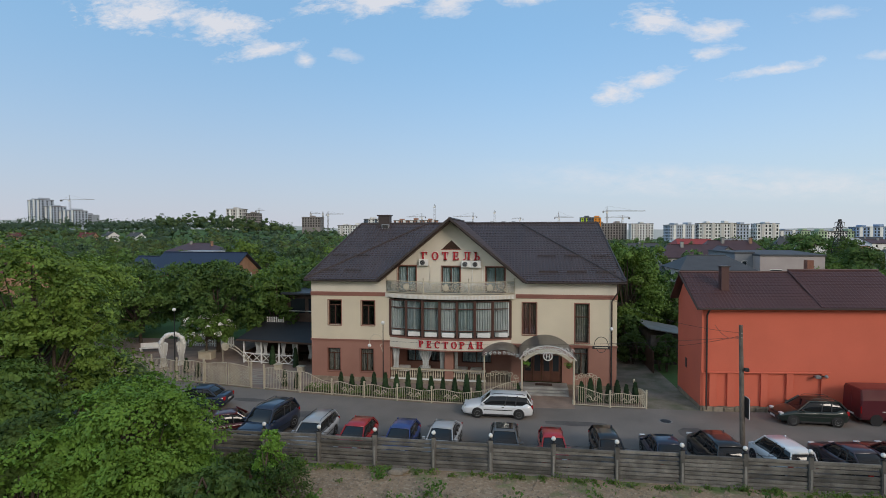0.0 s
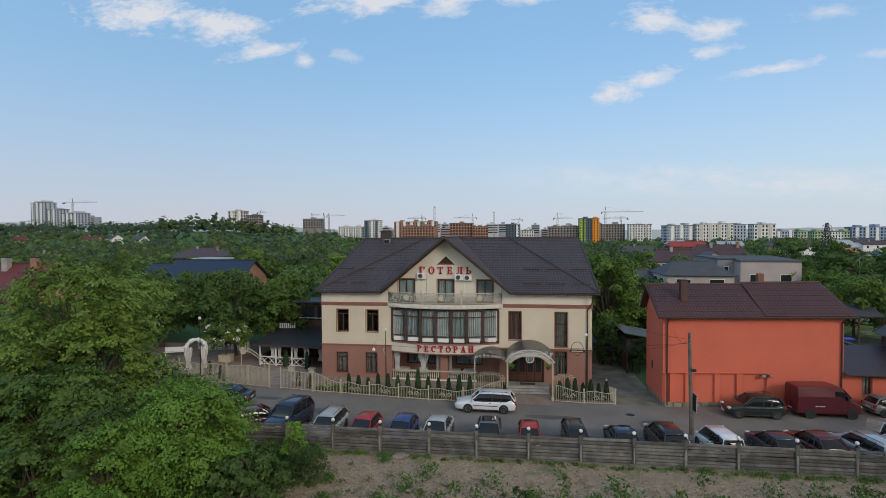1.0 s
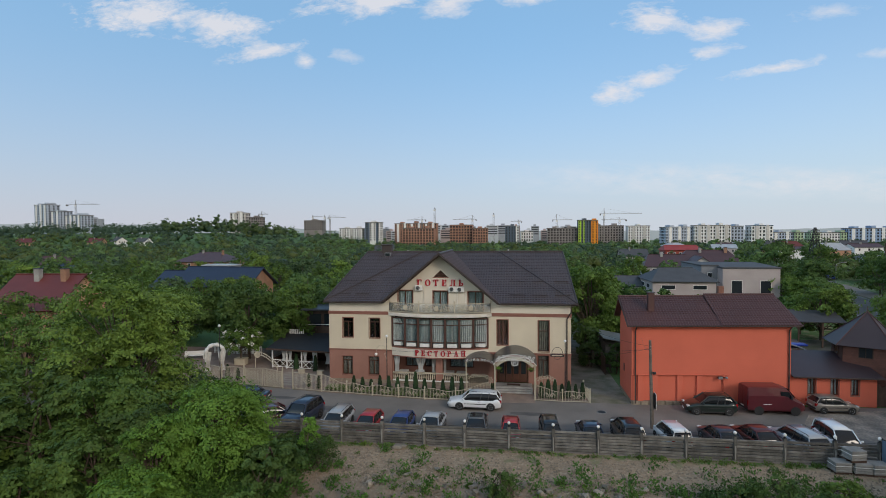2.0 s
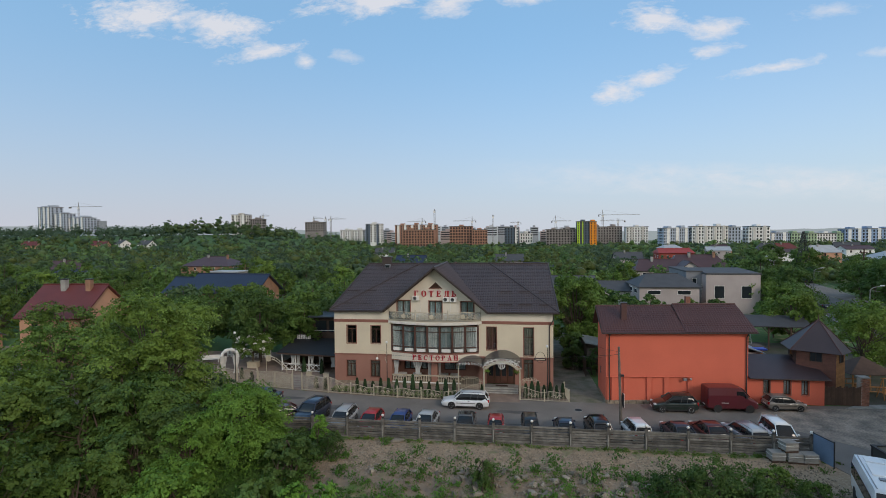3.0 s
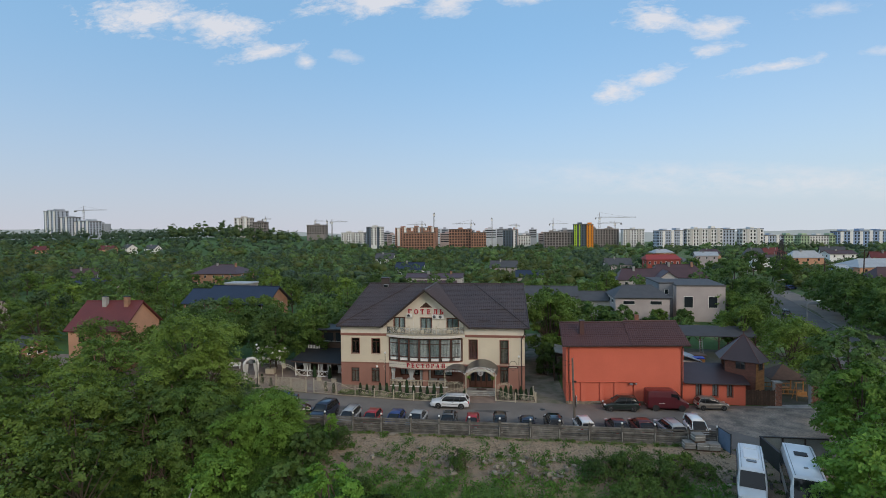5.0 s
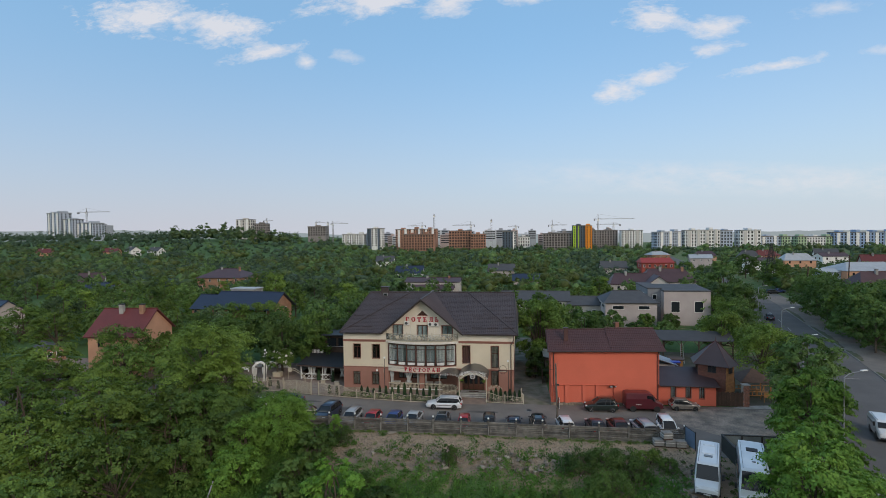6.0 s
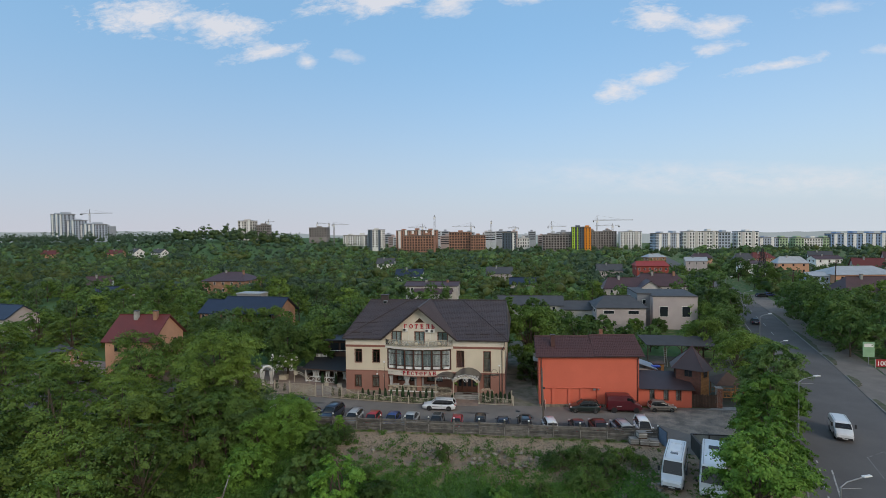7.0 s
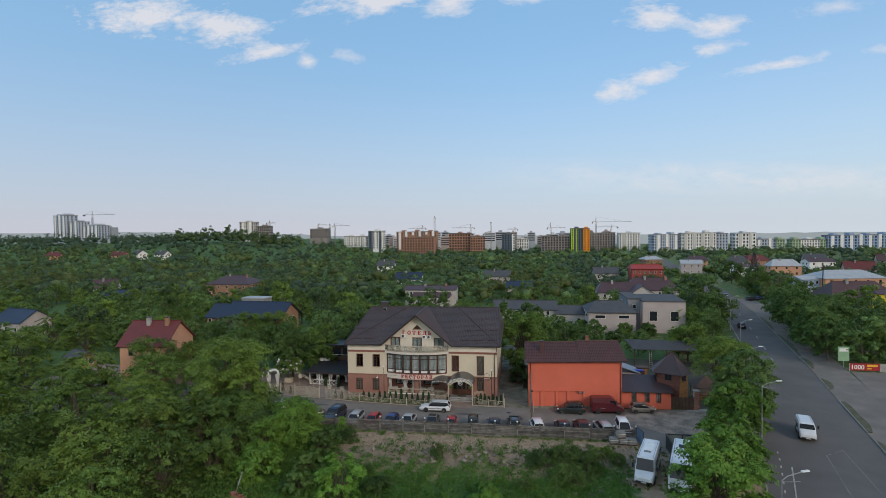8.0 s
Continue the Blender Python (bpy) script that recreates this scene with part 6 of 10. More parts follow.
M_PLUM_ROOF = material("dark_plum_metal_roof", (0.046, 0.030, 0.034), 0.5, stain=0.2, stain_size=2.0, grain=0.1)
annex = thing("annex", (43.1, -2.42, 0), "low orange annex with brown roof and three windows", "building")
AW = [(1.46, 2.07, 0.95, 2.38), (3.3, 3.92, 0.95, 2.38), (4.93, 5.55, 0.95, 2.38)]
sh = Shape()
wall_with_openings(sh, 0, 6.95, 0, 2.72, 0, 0.35, AW)
sh.box(6.6, 6.95, 0.35, 4.4, 0, 2.72).box(0, 6.6, 4.1, 4.4, 0, 3.6)
part("wall", sh, M_ORANGE, annex)
for a, b, c, d in AW:
    w = window(annex, a, b, c, d, 0.12, M_CURTAIN, 0.0, 2, frame_w=0.06)
part("roof", Shape().plate([(0.0, -0.5, 2.66), (7.25, -0.5, 2.66), (7.25, 4.4, 3.95), (0.0, 4.4, 3.95)], 0.1), M_PLUM_ROOF, annex, "dark plum lean-to roof")
part("gutter", Shape().box(0.0, 7.3, -0.6, -0.49, 2.54, 2.66, 0.03), M_ROOF_EDGE, annex)

# red-brown boards, darkened further for the shade on their face
M_BOARD_RED = material("shaded_red_brown_boarding", (0.125, 0.048, 0.034), 0.7, stain=0.3, stain_size=0.5, grain=0.2, random_by=0.15)
tower = thing("timber_tower", (0.75, -0.5, -0.22), "timber corner tower with a dark plum pyramid roof", "tower")
PLAN = [(47.9, 0.5), (50.75, -1.15), (52.15, 0.1), (52.0, 2.9), (48.4, 3.2)]
for k in range(5):
    a, b = Vector((*PLAN[k], 0)), Vector((*PLAN[(k + 1) % 5], 0))
    d = (b - a).normalized()
    n = Vector((d.y, -d.x, 0))
    f = part("wall", Shape().plate([a + Vector((0, 0, 0)), b, b + Vector((0, 0, 5.3)), a + Vector((0, 0, 5.3))], 0.12), M_WOOD_DARK if k != 1 else M_WOOD, tower)
    for j in range(26):
        z = 0.05 + 0.2 * j
        if (b - a).length > 0 and k in (0, 1):
            taper = 0.16 * (1 - z / 5.3) if k == 1 else 0
            part("board", Shape().plate([a - d * taper + n * 0.03 + Vector((0, 0, z)), b + d * taper + n * 0.03 + Vector((0, 0, z)), b + d * taper + n * 0.015 + Vector((0, 0, z + 0.18)), a - d * taper + n * 0.015 + Vector((0, 0, z + 0.18))], 0.03), M_WOOD if k == 1 else M_BOARD_RED, f)
    m = (a + b) / 2
    w = 0.42 if k == 1 else 0.5
    wn = part("window", Shape().plate([m - d * w + n * 0.06 + Vector((0, 0, 4.15)), m + d * w + n * 0.06 + Vector((0, 0, 4.15)), m + d * w + n * 0.06 + Vector((0, 0, 5.05)), m - d * w + n * 0.06 + Vector((0, 0, 5.05))], 0.02), M_GLASS, tower)
    part("frame", Shape().path([m - d * w + n * 0.07 + Vector((0, 0, 4.15)), m + d * w + n * 0.07 + Vector((0, 0, 4.15)), m + d * w + n * 0.07 + Vector((0, 0, 5.05)), m - d * w + n * 0.07 + Vector((0, 0, 5.05)), m - d * w + n * 0.07 + Vector((0, 0, 4.15))], 0.04, 4).path([m + n * 0.07 + Vector((0, 0, 4.15)), m + n * 0.07 + Vector((0, 0, 5.05))], 0.025, 4), M_WOOD_DARK, wn)
cen = Vector((50.25, 1.1, 0))
apex = Vector((50.25, 1.1, 8.1))
eave = [cen + (Vector((*p, 0)) - cen) * 1.28 + Vector((0, 0, 5.15)) for p in PLAN]
sh = Shape()
for k in range(5):
    sh.plate([eave[k], eave[(k + 1) % 5], apex], 0.08)
rf = part("roof", sh, M_PLUM_ROOF, tower, "dark plum metal pyramid roof")
sh = Shape()
for k in range(5):
    sh.rod(eave[k], apex + Vector((0, 0, 0.04)), 0.05, n=6)
part("hip_cap", sh, M_BROWN_ROOF, rf)
part("finial", Shape().rod(apex, apex + Vector((0, 0, 0.55)), 0.04, 0.01), M_BROWN_ROOF, rf)

wg = thing("board_gate", (0, 0, 0), "dark weathered board gate beside the annex", "gate")
for k in range(17):
    x = 50.05 + 0.195 * k
    part("board", Shape().box(x, x + 0.18, -2.33, -2.29, 0.05, 1.85 + 0.08 * math.sin(k * 2.1), 0.006), M_WOOD_DARK, wg)
part("rail", Shape().box(50.0, 53.3, -2.288, -2.24, 0.4, 0.52).box(50.0, 53.3, -2.288, -2.24, 1.4, 1.52), M_WOOD_DARK, wg)
brick_mesh = Shape().box(0, 0.235, 0, 0.115, 0, 0.068, 0.006).mesh("brick", M_BRICK)


def brick_pillar(x, y, w, h, label):
    t = thing("brick_pillar", (x, y, 0), label, "pillar", "gateway pillars")
    part("core", Shape().box(0.02, w - 0.02, 0.02, w - 0.02, -0.1, h - 0.01), M_CONCRETE_PALE, t)
    for j in range(int(h / 0.077)):
        for k in range(3):
            off = 0.0 if j % 2 else 0.12
            x0 = min(k * 0.245 + off, w - 0.235)
            part("brick", brick_mesh, None, t, at=Matrix.Translation((x0, 0, 0.077 * j)))
        part("brick", brick_mesh, None, t, at=Matrix.Translation((w, 0.12 if j % 2 else 0.3, 0.077 * j)) @ Matrix.Rotation(radians(90), 4, "Z"))
    part("cap", Shape().box(-0.08, w + 0.08, -0.08, w + 0.08, h, h + 0.1, 0.03), M_CONCRETE_PALE, t, "pale stone cap")


brick_pillar(53.3, -2.35, 0.75, 2.75, "red-brown brick gate pillar with pale cap")
brick_pillar(57.5, -1.75, 0.75, 2.75, "red-brown brick gate pillar with pale cap")
single("pavement_gateway", Shape().slab([(51.6, -3.1), (58.6, -2.6), (59.0, -1.2), (53.2, -2.0)], -0.1, 0.06), M_CONCRETE_PALE, "pale concrete apron at the gateway", "pavement", kind="structure")
single("brick_wall", Shape().box(58.3, 61.5, -1.6, -1.3, 0, 1.2), M_BRICK, "low brick wall by the gateway", "wall", kind="structure")
# earth colour darkened to stand for the shade over the court
M_YARD = material("shade_toned_earth", (0.085, 0.075, 0.060), 0.95, stain=0.4, stain_size=2.0, grain=0.25, bump=0.5, second=(0.050, 0.060, 0.030))
single("pavement_court", Shape().slab([(43.5, 2.1), (53.4, -1.8), (61.5, -1.2), (70, 26), (45, 30)], -0.1, 0.004), M_YARD, "earthen yard of the tavern, toned dark for shade", "paving", kind="structure")


def gazebo(x, y, w, d, eave_z, ridge_z, label, golden=True):
    t = thing("gazebo", (x, y, 0), label, "gazebo")
    mw = M_WOOD if golden else M_WOOD_DARK
    for sx in (-1, 1):
        for sy in (-1, 1):
            part("post", Shape().rod((sx * w / 2, sy * d / 2, 0), (sx * w / 2, sy * d / 2, eave_z), 0.09, n=8), mw, t)
        part("rail", Shape().rod((-w / 2, sx * d / 2, 0.85), (w / 2, sx * d / 2, 0.85), 0.06, n=6).rod((-w / 2, sx * d / 2, 0.35), (w / 2, sx * d / 2, 0.35), 0.06, n=6), mw, t)
        for k in range(7):
            part("baluster", Shape().rod((-w / 2 + w * k / 6, sx * d / 2, 0.3), (-w / 2 + w * k / 6, sx * d / 2, 0.85), 0.045, n=5), mw, t)
    c = [(-w / 2 - 0.5, -d / 2 - 0.5, eave_z), (w / 2 + 0.5, -d / 2 - 0.5, eave_z), (w / 2 + 0.5, d / 2 + 0.5, eave_z), (-w / 2 - 0.5, d / 2 + 0.5, eave_z)]
    sh = Shape()
    for k in range(4):
        sh.plate([c[k], c[(k + 1) % 4], (0, 0, ridge_z)], 0.08)
    part("roof", sh, M_WOOD_DARK, t, "dark shingled roof")
    part("table", Shape().box(-0.8, 0.8, -0.35, 0.35, 0.7, 0.76, 0.02).box(-0.6, -0.5, -0.3, 0.3, 0, 0.7).box(0.5, 0.6, -0.3, 0.3, 0, 0.7), mw, t)


gazebo(56.6, 3.2, 3.4, 3.0, 2.2, 3.7, "log gazebo with a dark hipped roof behind the gate")
swing = thing("garden_swing", (57.6, 0.4, 0), "golden timber garden swing seat", "garden swing")
part("frame", Shape().rod((-0.9, -0.6, 0), (-0.7, 0, 2.1), 0.05).rod((-0.9, 0.6, 0), (-0.7, 0, 2.1), 0.05).rod((0.9, -0.6, 0), (0.7, 0, 2.1), 0.05).rod((0.9, 0.6, 0), (0.7, 0, 2.1), 0.05).rod((-0.9, 0, 2.1), (0.9, 0, 2.1), 0.05), M_WOOD, swing)
part("seat", Shape().box(-0.6, 0.6, -0.25, 0.25, 0.5, 0.56, 0.02).box(-0.6, 0.6, 0.22, 0.27, 0.56, 1.0, 0.02), M_WOOD, swing)
shed = thing("open_shed", (0, 0, 0), "open timber shed with a long dark grey roof", "shed")
part("roof", Shape().plate([(49.6, 21.6, 3.6), (61.6, 22.2, 3.4), (62.6, 27.0, 4.3), (49.0, 26.6, 4.5)], 0.12), material("grey_sheet_roof", (0.055, 0.055, 0.06), 0.8, stain=0.2, grain=0.1), shed, "dark grey sheet roof")
for x in (50.0, 53.0, 55.9, 58.8, 61.4):
    part("post", Shape().box(x - 0.08, x + 0.08, 22.3, 22.46, 0, 3.45), M_WOOD_DARK, shed)
    part("brace", Shape().rod((x, 22.38, 2.4), (x + 0.9, 22.38, 3.4), 0.05, n=5).rod((x, 22.38, 2.4), (x - 0.9, 22.38, 3.4), 0.05, n=5), M_WOOD_DARK, shed)
play = thing("timber_hut", (48.5, 9.5, 0), "golden timber garden hut with a flat roof", "hut")
part("wall", Shape().box(-0.8, 0.8, -0.7, 0.7, 0, 3.2), M_WOOD, play)
part("roof", Shape().box(-1.0, 1.0, -0.9, 0.9, 3.2, 3.35, 0.03), M_WOOD_DARK, play)
part("door", Shape().box(-0.35, 0.35, -0.74, -0.702, 1.0, 2.7), M_WOOD_DARK, play)
single("blue_tarpaulin", Shape().box(46.2, 47.6, 3.6, 4.6, 3.95, 4.15, 0.08), material("blue_tarp", (0.02, 0.06, 0.45), 0.5, stain=0.2), "crumpled bright blue tarpaulin on the roof", "tarpaulin")
sg = thing("side_shed", (0, 0, 0), "small shed with a pale grey roof behind the annex", "shed")
part("wall", Shape().box(44.2, 46.6, 3.0, 6.5, 0, 3.9), M_CONCRETE_PALE, sg)
part("roof", Shape().plate([(44.0, 2.6, 4.9), (46.9, 2.6, 3.9), (46.9, 6.8, 3.9), (44.0, 6.8, 4.9)], 0.08), material("pale_blue_sheet", (0.22, 0.27, 0.33), 0.5, stain=0.2), sg)
ladder = thing("ladder", (52.6, 20.9, 0), "pale wooden ladder leaning on the shed", "ladder")
part("stile", Shape().rod((-0.25, -0.8, 0), (-0.2, 0, 3.2), 0.04, n=5).rod((0.25, -0.8, 0), (0.2, 0, 3.2), 0.04, n=5), M_CONCRETE_PALE, ladder)
for k in range(8):
    part("rung", Shape().rod((-0.24, -0.75 + 0.09 * k, 0.3 + 0.36 * k), (0.24, -0.75 + 0.09 * k, 0.3 + 0.36 * k), 0.025, n=5), M_CONCRETE_PALE, ladder)
# sheds and fence along the drive
fd = thing("drive_fence", (0, 0, 0), "dark board fence along the drive", "fence")
for k in range(22):
    y = 5.6 + 0.75 * k
    part("board_panel", Shape().box(28.6, 28.66, y, y + 0.72, 0, 1.9 + 0.05 * (k % 3)), M_WOOD_DARK, fd)
sh_ = thing("drive_shed", (0, 0, 0), "low grey-roofed shed by the drive", "shed")
part("wall", Shape().box(29.2, 32.6, 9.0, 14.0, 0, 2.7), M_CONCRETE, sh_)
part("roof", Shape().plate([(28.9, 8.6, 3.4), (32.9, 8.6, 2.7), (32.9, 14.4, 2.7), (28.9, 14.4, 3.4)], 0.08), material("grey_green_sheet", (0.16, 0.18, 0.18), 0.6, stain=0.3), sh_)

# ---- the bank below the street ----
M_RUBBLE = material("pale_rubble", (0.27, 0.235, 0.19), 0.95, stain=0.45, stain_size=0.4, grain=0.25, bump=0.7, random_by=0.35)


def stone_mesh(seed):
    rg = np.random.default_rng(seed)
    sh = Shape().box(-0.5, 0.5, -0.4, 0.4, -0.3, 0.3, 0.16)
    sh.v = [tuple(np.array(p) * (1 + 0.25 * rg.normal())) for p in sh.v]
    return sh.mesh("stone", M_RUBBLE)


STONES = [stone_mesh(s) for s in range(6)]
rg = np.random.default_rng(21)
heap = thing("rubble_heap", (0, 0, 0), "heap of broken concrete and stones on the bank", "rubble")
for k in range(300):
    c = rg.random()
    if c < 0.5:
        x, y = 25.0 + rg.normal() * 4.6, -22.4 + rg.normal() * 1.2
    elif c < 0.75:
        x, y = 17.5 + rg.normal() * 4.5, -21.4 + rg.normal() * 1.0
    else:
        x, y = 37.5 + rg.normal() * 2.0, -25.6 + rg.normal() * 1.2
    s = 0.12 + 0.36 * rg.random() ** 2.4
    m = Matrix.Translation((x, y, ground_z(x, y) + 0.2 * s)) @ Euler(rg.uniform(-0.6, 0.6, 3) + np.array([0, 0, 3 * rg.random()])).to_matrix().to_4x4() @ Matrix.Diagonal((s * (0.7 + 0.7 * rg.random()), s, s * (0.9 + 0.7 * rg.random()), 1))
    part("stone", STONES[k % 6], None, heap, at=m)
for k, (x, y, s) in enumerate(((10.9, -15.9, 0.9), (22.5, -23.0, 1.0), (21.6, -22.8, 0.7), (29.5, -21.6, 0.9), (12.4, -19.8, 0.5))):
    single("boulder", STONES[k % 6], None, "pale block of broken concrete on the soil", "stone", "blocks on the bank", m=Matrix.Translation((x, y, ground_z(x, y) + 0.12 * s)) @ Matrix.Rotation(k, 4, "Z") @ Matrix.Diagonal((s, 0.6 * s, 0.5 * s, 1)))
k = 9500
x, y = rg.uniform(3, 42, k), rg.normal(-19.8, 2.6, k)
sh = Shape()
for a, b in zip(x, y):
    if b > -15.5 or b < -27:
        continue
    s = 0.03 + 0.09 * rg.random() ** 2.5
    z = ground_z(a, b)
    sh.add([(a - s, b - s, z - 0.01), (a + s, b - 0.6 * s, z - 0.01), (a + 0.3 * s, b + s, z - 0.01), (a, b, z + s)], [(0, 1, 3), (1, 2, 3), (2, 0, 3)])
single("gravel", sh, M_STONE, "scattered pebbles and grit on the soil", "gravel", kind="stuff")


def tufts(name, spots, mat, label, leaf=0.14, per=26, high=0.5):
    """Grass and weeds: upright blades round many spots."""
    rr = np.random.default_rng(len(spots))
    cs, ns, ss = [], [], []
    for a, b, s in spots:
        m = int(per * (0.6 + 0.8 * rr.random()))
        p = rr.normal(size=(m, 3)) * np.array([0.28 * s, 0.28 * s, 0])
        p[:, 2] = high * s * rr.random(m) ** 1.3
        p += np.array([a, b, ground_z(a, b)])
        d = rr.normal(size=(m, 3)) * np.array([1, 1, 0.35])
        cs.append(p), ns.append(d + np.array([0, -0.25, 0.25])), ss.append(leaf * (0.6 + 0.8 * rr.random(m)))
    me = leaf_mesh(name, np.concatenate(cs), np.concatenate(ns), np.concatenate(ss), mat, rr)
    tagged(new(name, me), label, "grass", kind="stuff")


M_GREEN_GRASS = leaf_material("rank_grass_leaf", (0.058, 0.140, 0.026), (0.120, 0.235, 0.044))
sp = [(rg.uniform(-6, 39), rg.uniform(-37, -24.3) + 0.8 * rg.normal(), 0.7 + 0.8 * rg.random()) for _ in range(2300)]
tufts("tall_grass", sp, M_GREEN_GRASS, "tall rank green grass below the bank", 0.09, 30, 0.6)
sp = [(rg.uniform(3, 40), rg.normal(-21.5, 1.6), 0.35 + 0.5 * rg.random()) for _ in range(230)]
sp += [(rg.uniform(-4, 42), -15.45 - 0.5 * rg.random() ** 2, 0.3 + 0.4 * rg.random()) for _ in range(120)]
sp += [(rg.uniform(38.5, 50), rg.uniform(-28, -16), 0.25 + 0.35 * rg.random()) for _ in range(160)]
tufts("weeds", [q for q in sp if q[1] < -15.3], M_GREEN, "sparse weeds on bare soil", 0.055, 40, 0.4)


def shrub(x, y, h, r, mat, label, seed, leaves=1500, leaf=0.11, narrow=0.0):
    t = tree("shrub", (x, y, ground_z(x, y)), tree_parts(seed, h, r, 0.05, 20, int(leaves * 1.7), leaf * 0.72, mat, stems=3, pointed=narrow, flat=0.5, per=10), label, "shrub", "shrubs on the bank")
    return t


shrub(5.3, -18.4, 2.9, 0.95, M_GREEN_BRIGHT, "slender light green sapling on the bank", 301, 1400, 0.11, 0.5)
shrub(3.6, -18.4, 1.8, 0.8, M_GREEN_DARK, "dark green shrub beside the barrier", 302)
shrub(18.3, -22.2, 2.1, 0.9, M_GREEN_DARK, "dark upright shrub among rubble", 303, 1500, 0.09, 0.4)
shrub(30.8, -22.8, 1.7, 1.7, M_GREEN_DARK, "low spreading green bush", 304, 2200)
shrub(33.4, -21.6, 2.0, 1.8, M_GREEN_DARK, "low spreading green bush", 305, 2400)
shrub(35.8, -22.9, 1.7, 1.7, M_GREEN_DARK, "low dark green bush", 306, 2200)
shrub(33.2, -25.0, 1.9, 2.0, M_GREEN_DARK, "low spreading green bush", 307, 2400)
shrub(37.6, -20.3, 1.0, 1.2, M_GREEN_OLIVE, "low olive bush near the pallets", 308, 1000)
sp = [(rg.uniform(4, 40), rg.normal(-20.6, 1.9), 0.7 + 0.7 * rg.random()) for _ in range(48)]
sp += [(rg.uniform(-8, 6), rg.uniform(-30, -16.3), 0.7 + 0.8 * rg.random()) for _ in range(260)]
tufts("weed_clumps", [q for q in sp if -26 < q[1] < -15.9 or q[0] < 6], M_GREEN_GRASS, "leafy weed clumps on the bank", 0.085, 85, 0.75)
sp = [(rg.uniform(3, 40), rg.normal(-23.8, 0.9), 0.5 + 0.6 * rg.random()) for _ in range(150)]
tufts("bank_grass", sp, M_GREEN_GRASS, "ragged grass along the foot of the bank", 0.085, 40, 0.55)
for k, (x, y, h) in enumerate(((10.2, -25.4, 1.3), (39.0, -22.4, 1.2), (6.4, -19.4, 1.8), (28.6, -26.2, 1.2))):
    shrub(x, y, h, 0.7 + 0.35 * h, (M_GREEN_DARK, M_GREEN)[k % 2], "ragged dark green bush on the bank", 320 + k, 1500, 0.08)

# pallets of paving blocks, blue gate leaf, dark bin enclosure
for k, (x, y, z, turn) in enumerate(((39.6, -16.0, 0.0, 4), (40.75, -16.1, 0.0, -3), (41.75, -16.15, 0.0, 2), (40.45, -15.95, 0.76, 12))):
    t = thing("paving_pallet", Matrix.Translation((x, y, ground_z(x, y) + z)) @ Matrix.Rotation(radians(turn), 4, "Z"), "grey paving blocks stacked on a wooden pallet", "pallet", "pallets of paving blocks")
    for j in range(3):
        part("pallet_board", Shape().box(-0.5, 0.5, -0.4 + 0.35 * j, -0.3 + 0.35 * j, 0, 0.12), M_WOOD_DARK, t)
    for j in range(4):
        part("block_layer", Shape().box(-0.5 + 0.01 * (j % 2), 0.5, -0.42, 0.42, 0.13 + 0.155 * j, 0.275 + 0.155 * j, 0.02), M_KERB, t)
    part("strap", Shape().box(-0.51, 0.51, -0.43, 0.43, 0.5, 0.53), M_WHITE, t)
bg = thing("blue_gate_leaf", Matrix.Translation((42.55, -15.2, 0)) @ Matrix.Rotation(radians(-78), 4, "Z"), "faded blue sheet metal gate leaf", "gate")
part("sheet", Shape().box(0, 1.9, -0.02, 0.02, 0.1, 1.85), material("faded_blue_metal", (0.13, 0.19, 0.28), 0.6, stain=0.3), bg)
part("frame", Shape().box(-0.04, 0.0, -0.04, 0.04, 0.0, 1.95).box(1.9, 1.94, -0.04, 0.04, 0.0, 1.95).box(0, 1.9, -0.03, 0.03, 1.85, 1.9), M_DARK_METAL, bg)
en = thing("metal_enclosure", (0, 0, 0), "dark sheet metal enclosure behind the coach", "enclosure")
m_sheet = material("dark_green_sheet", (0.035, 0.045, 0.042), 0.6, stain=0.3)
part("side_wall", Shape().box(45.6, 45.7, -20.6, -16.6, 0, 1.6), m_sheet, en)
part("back_wall", Shape().box(45.7, 51.3, -16.7, -16.6, 0, 1.6), material("grey_green_panel", (0.12, 0.15, 0.16), 0.6, stain=0.25), en)
part("rim", Shape().box(45.55, 45.75, -20.7, -16.55, 1.6, 1.7).box(45.75, 51.4, -16.75, -16.55, 1.6, 1.7), M_DARK_METAL, en)
for x in (45.65, 47.5, 49.4, 51.3):
    part("post", Shape().box(x - 0.06, x + 0.06, -16.78, -16.66, 0, 1.7), M_DARK_METAL, en)

# remains of a brick wall with a split beam in the orchard
rx, ry = -2.4, -31.8
ruin = thing("brick_ruin", (rx, ry, ground_z(rx, ry)), "stump of a red brick wall with broken bricks", "ruin")
brick = Shape().box(-0.125, 0.125, -0.06, 0.06, 0, 0.065, 0.008).mesh("brick", M_BRICK)
for j in range(14):
    for k in range(4 if j < 9 else 3 if j < 12 else 2):
        part("brick", brick, None, ruin, at=Matrix.Translation((0.26 * k + (0.13 if j % 2 else 0), 0, 0.075 * j - 0.1)))
for k in range(60):
    part("brick", brick, None, ruin, at=Matrix.Translation((1.8 + 0.9 * rg.normal(), 0.2 + 0.5 * rg.normal(), 0.0 + 0.12 * rg.random())) @ Euler(rg.uniform(-0.5, 0.5, 3) + np.array([0, 0, 3 * rg.random()])).to_matrix().to_4x4())
part("beam", Shape().rod((0.1, 0.3, 0.2), (0.75, 0.6, 1.75), 0.07, 0.03, 6), M_POLE, ruin, "split grey beam")

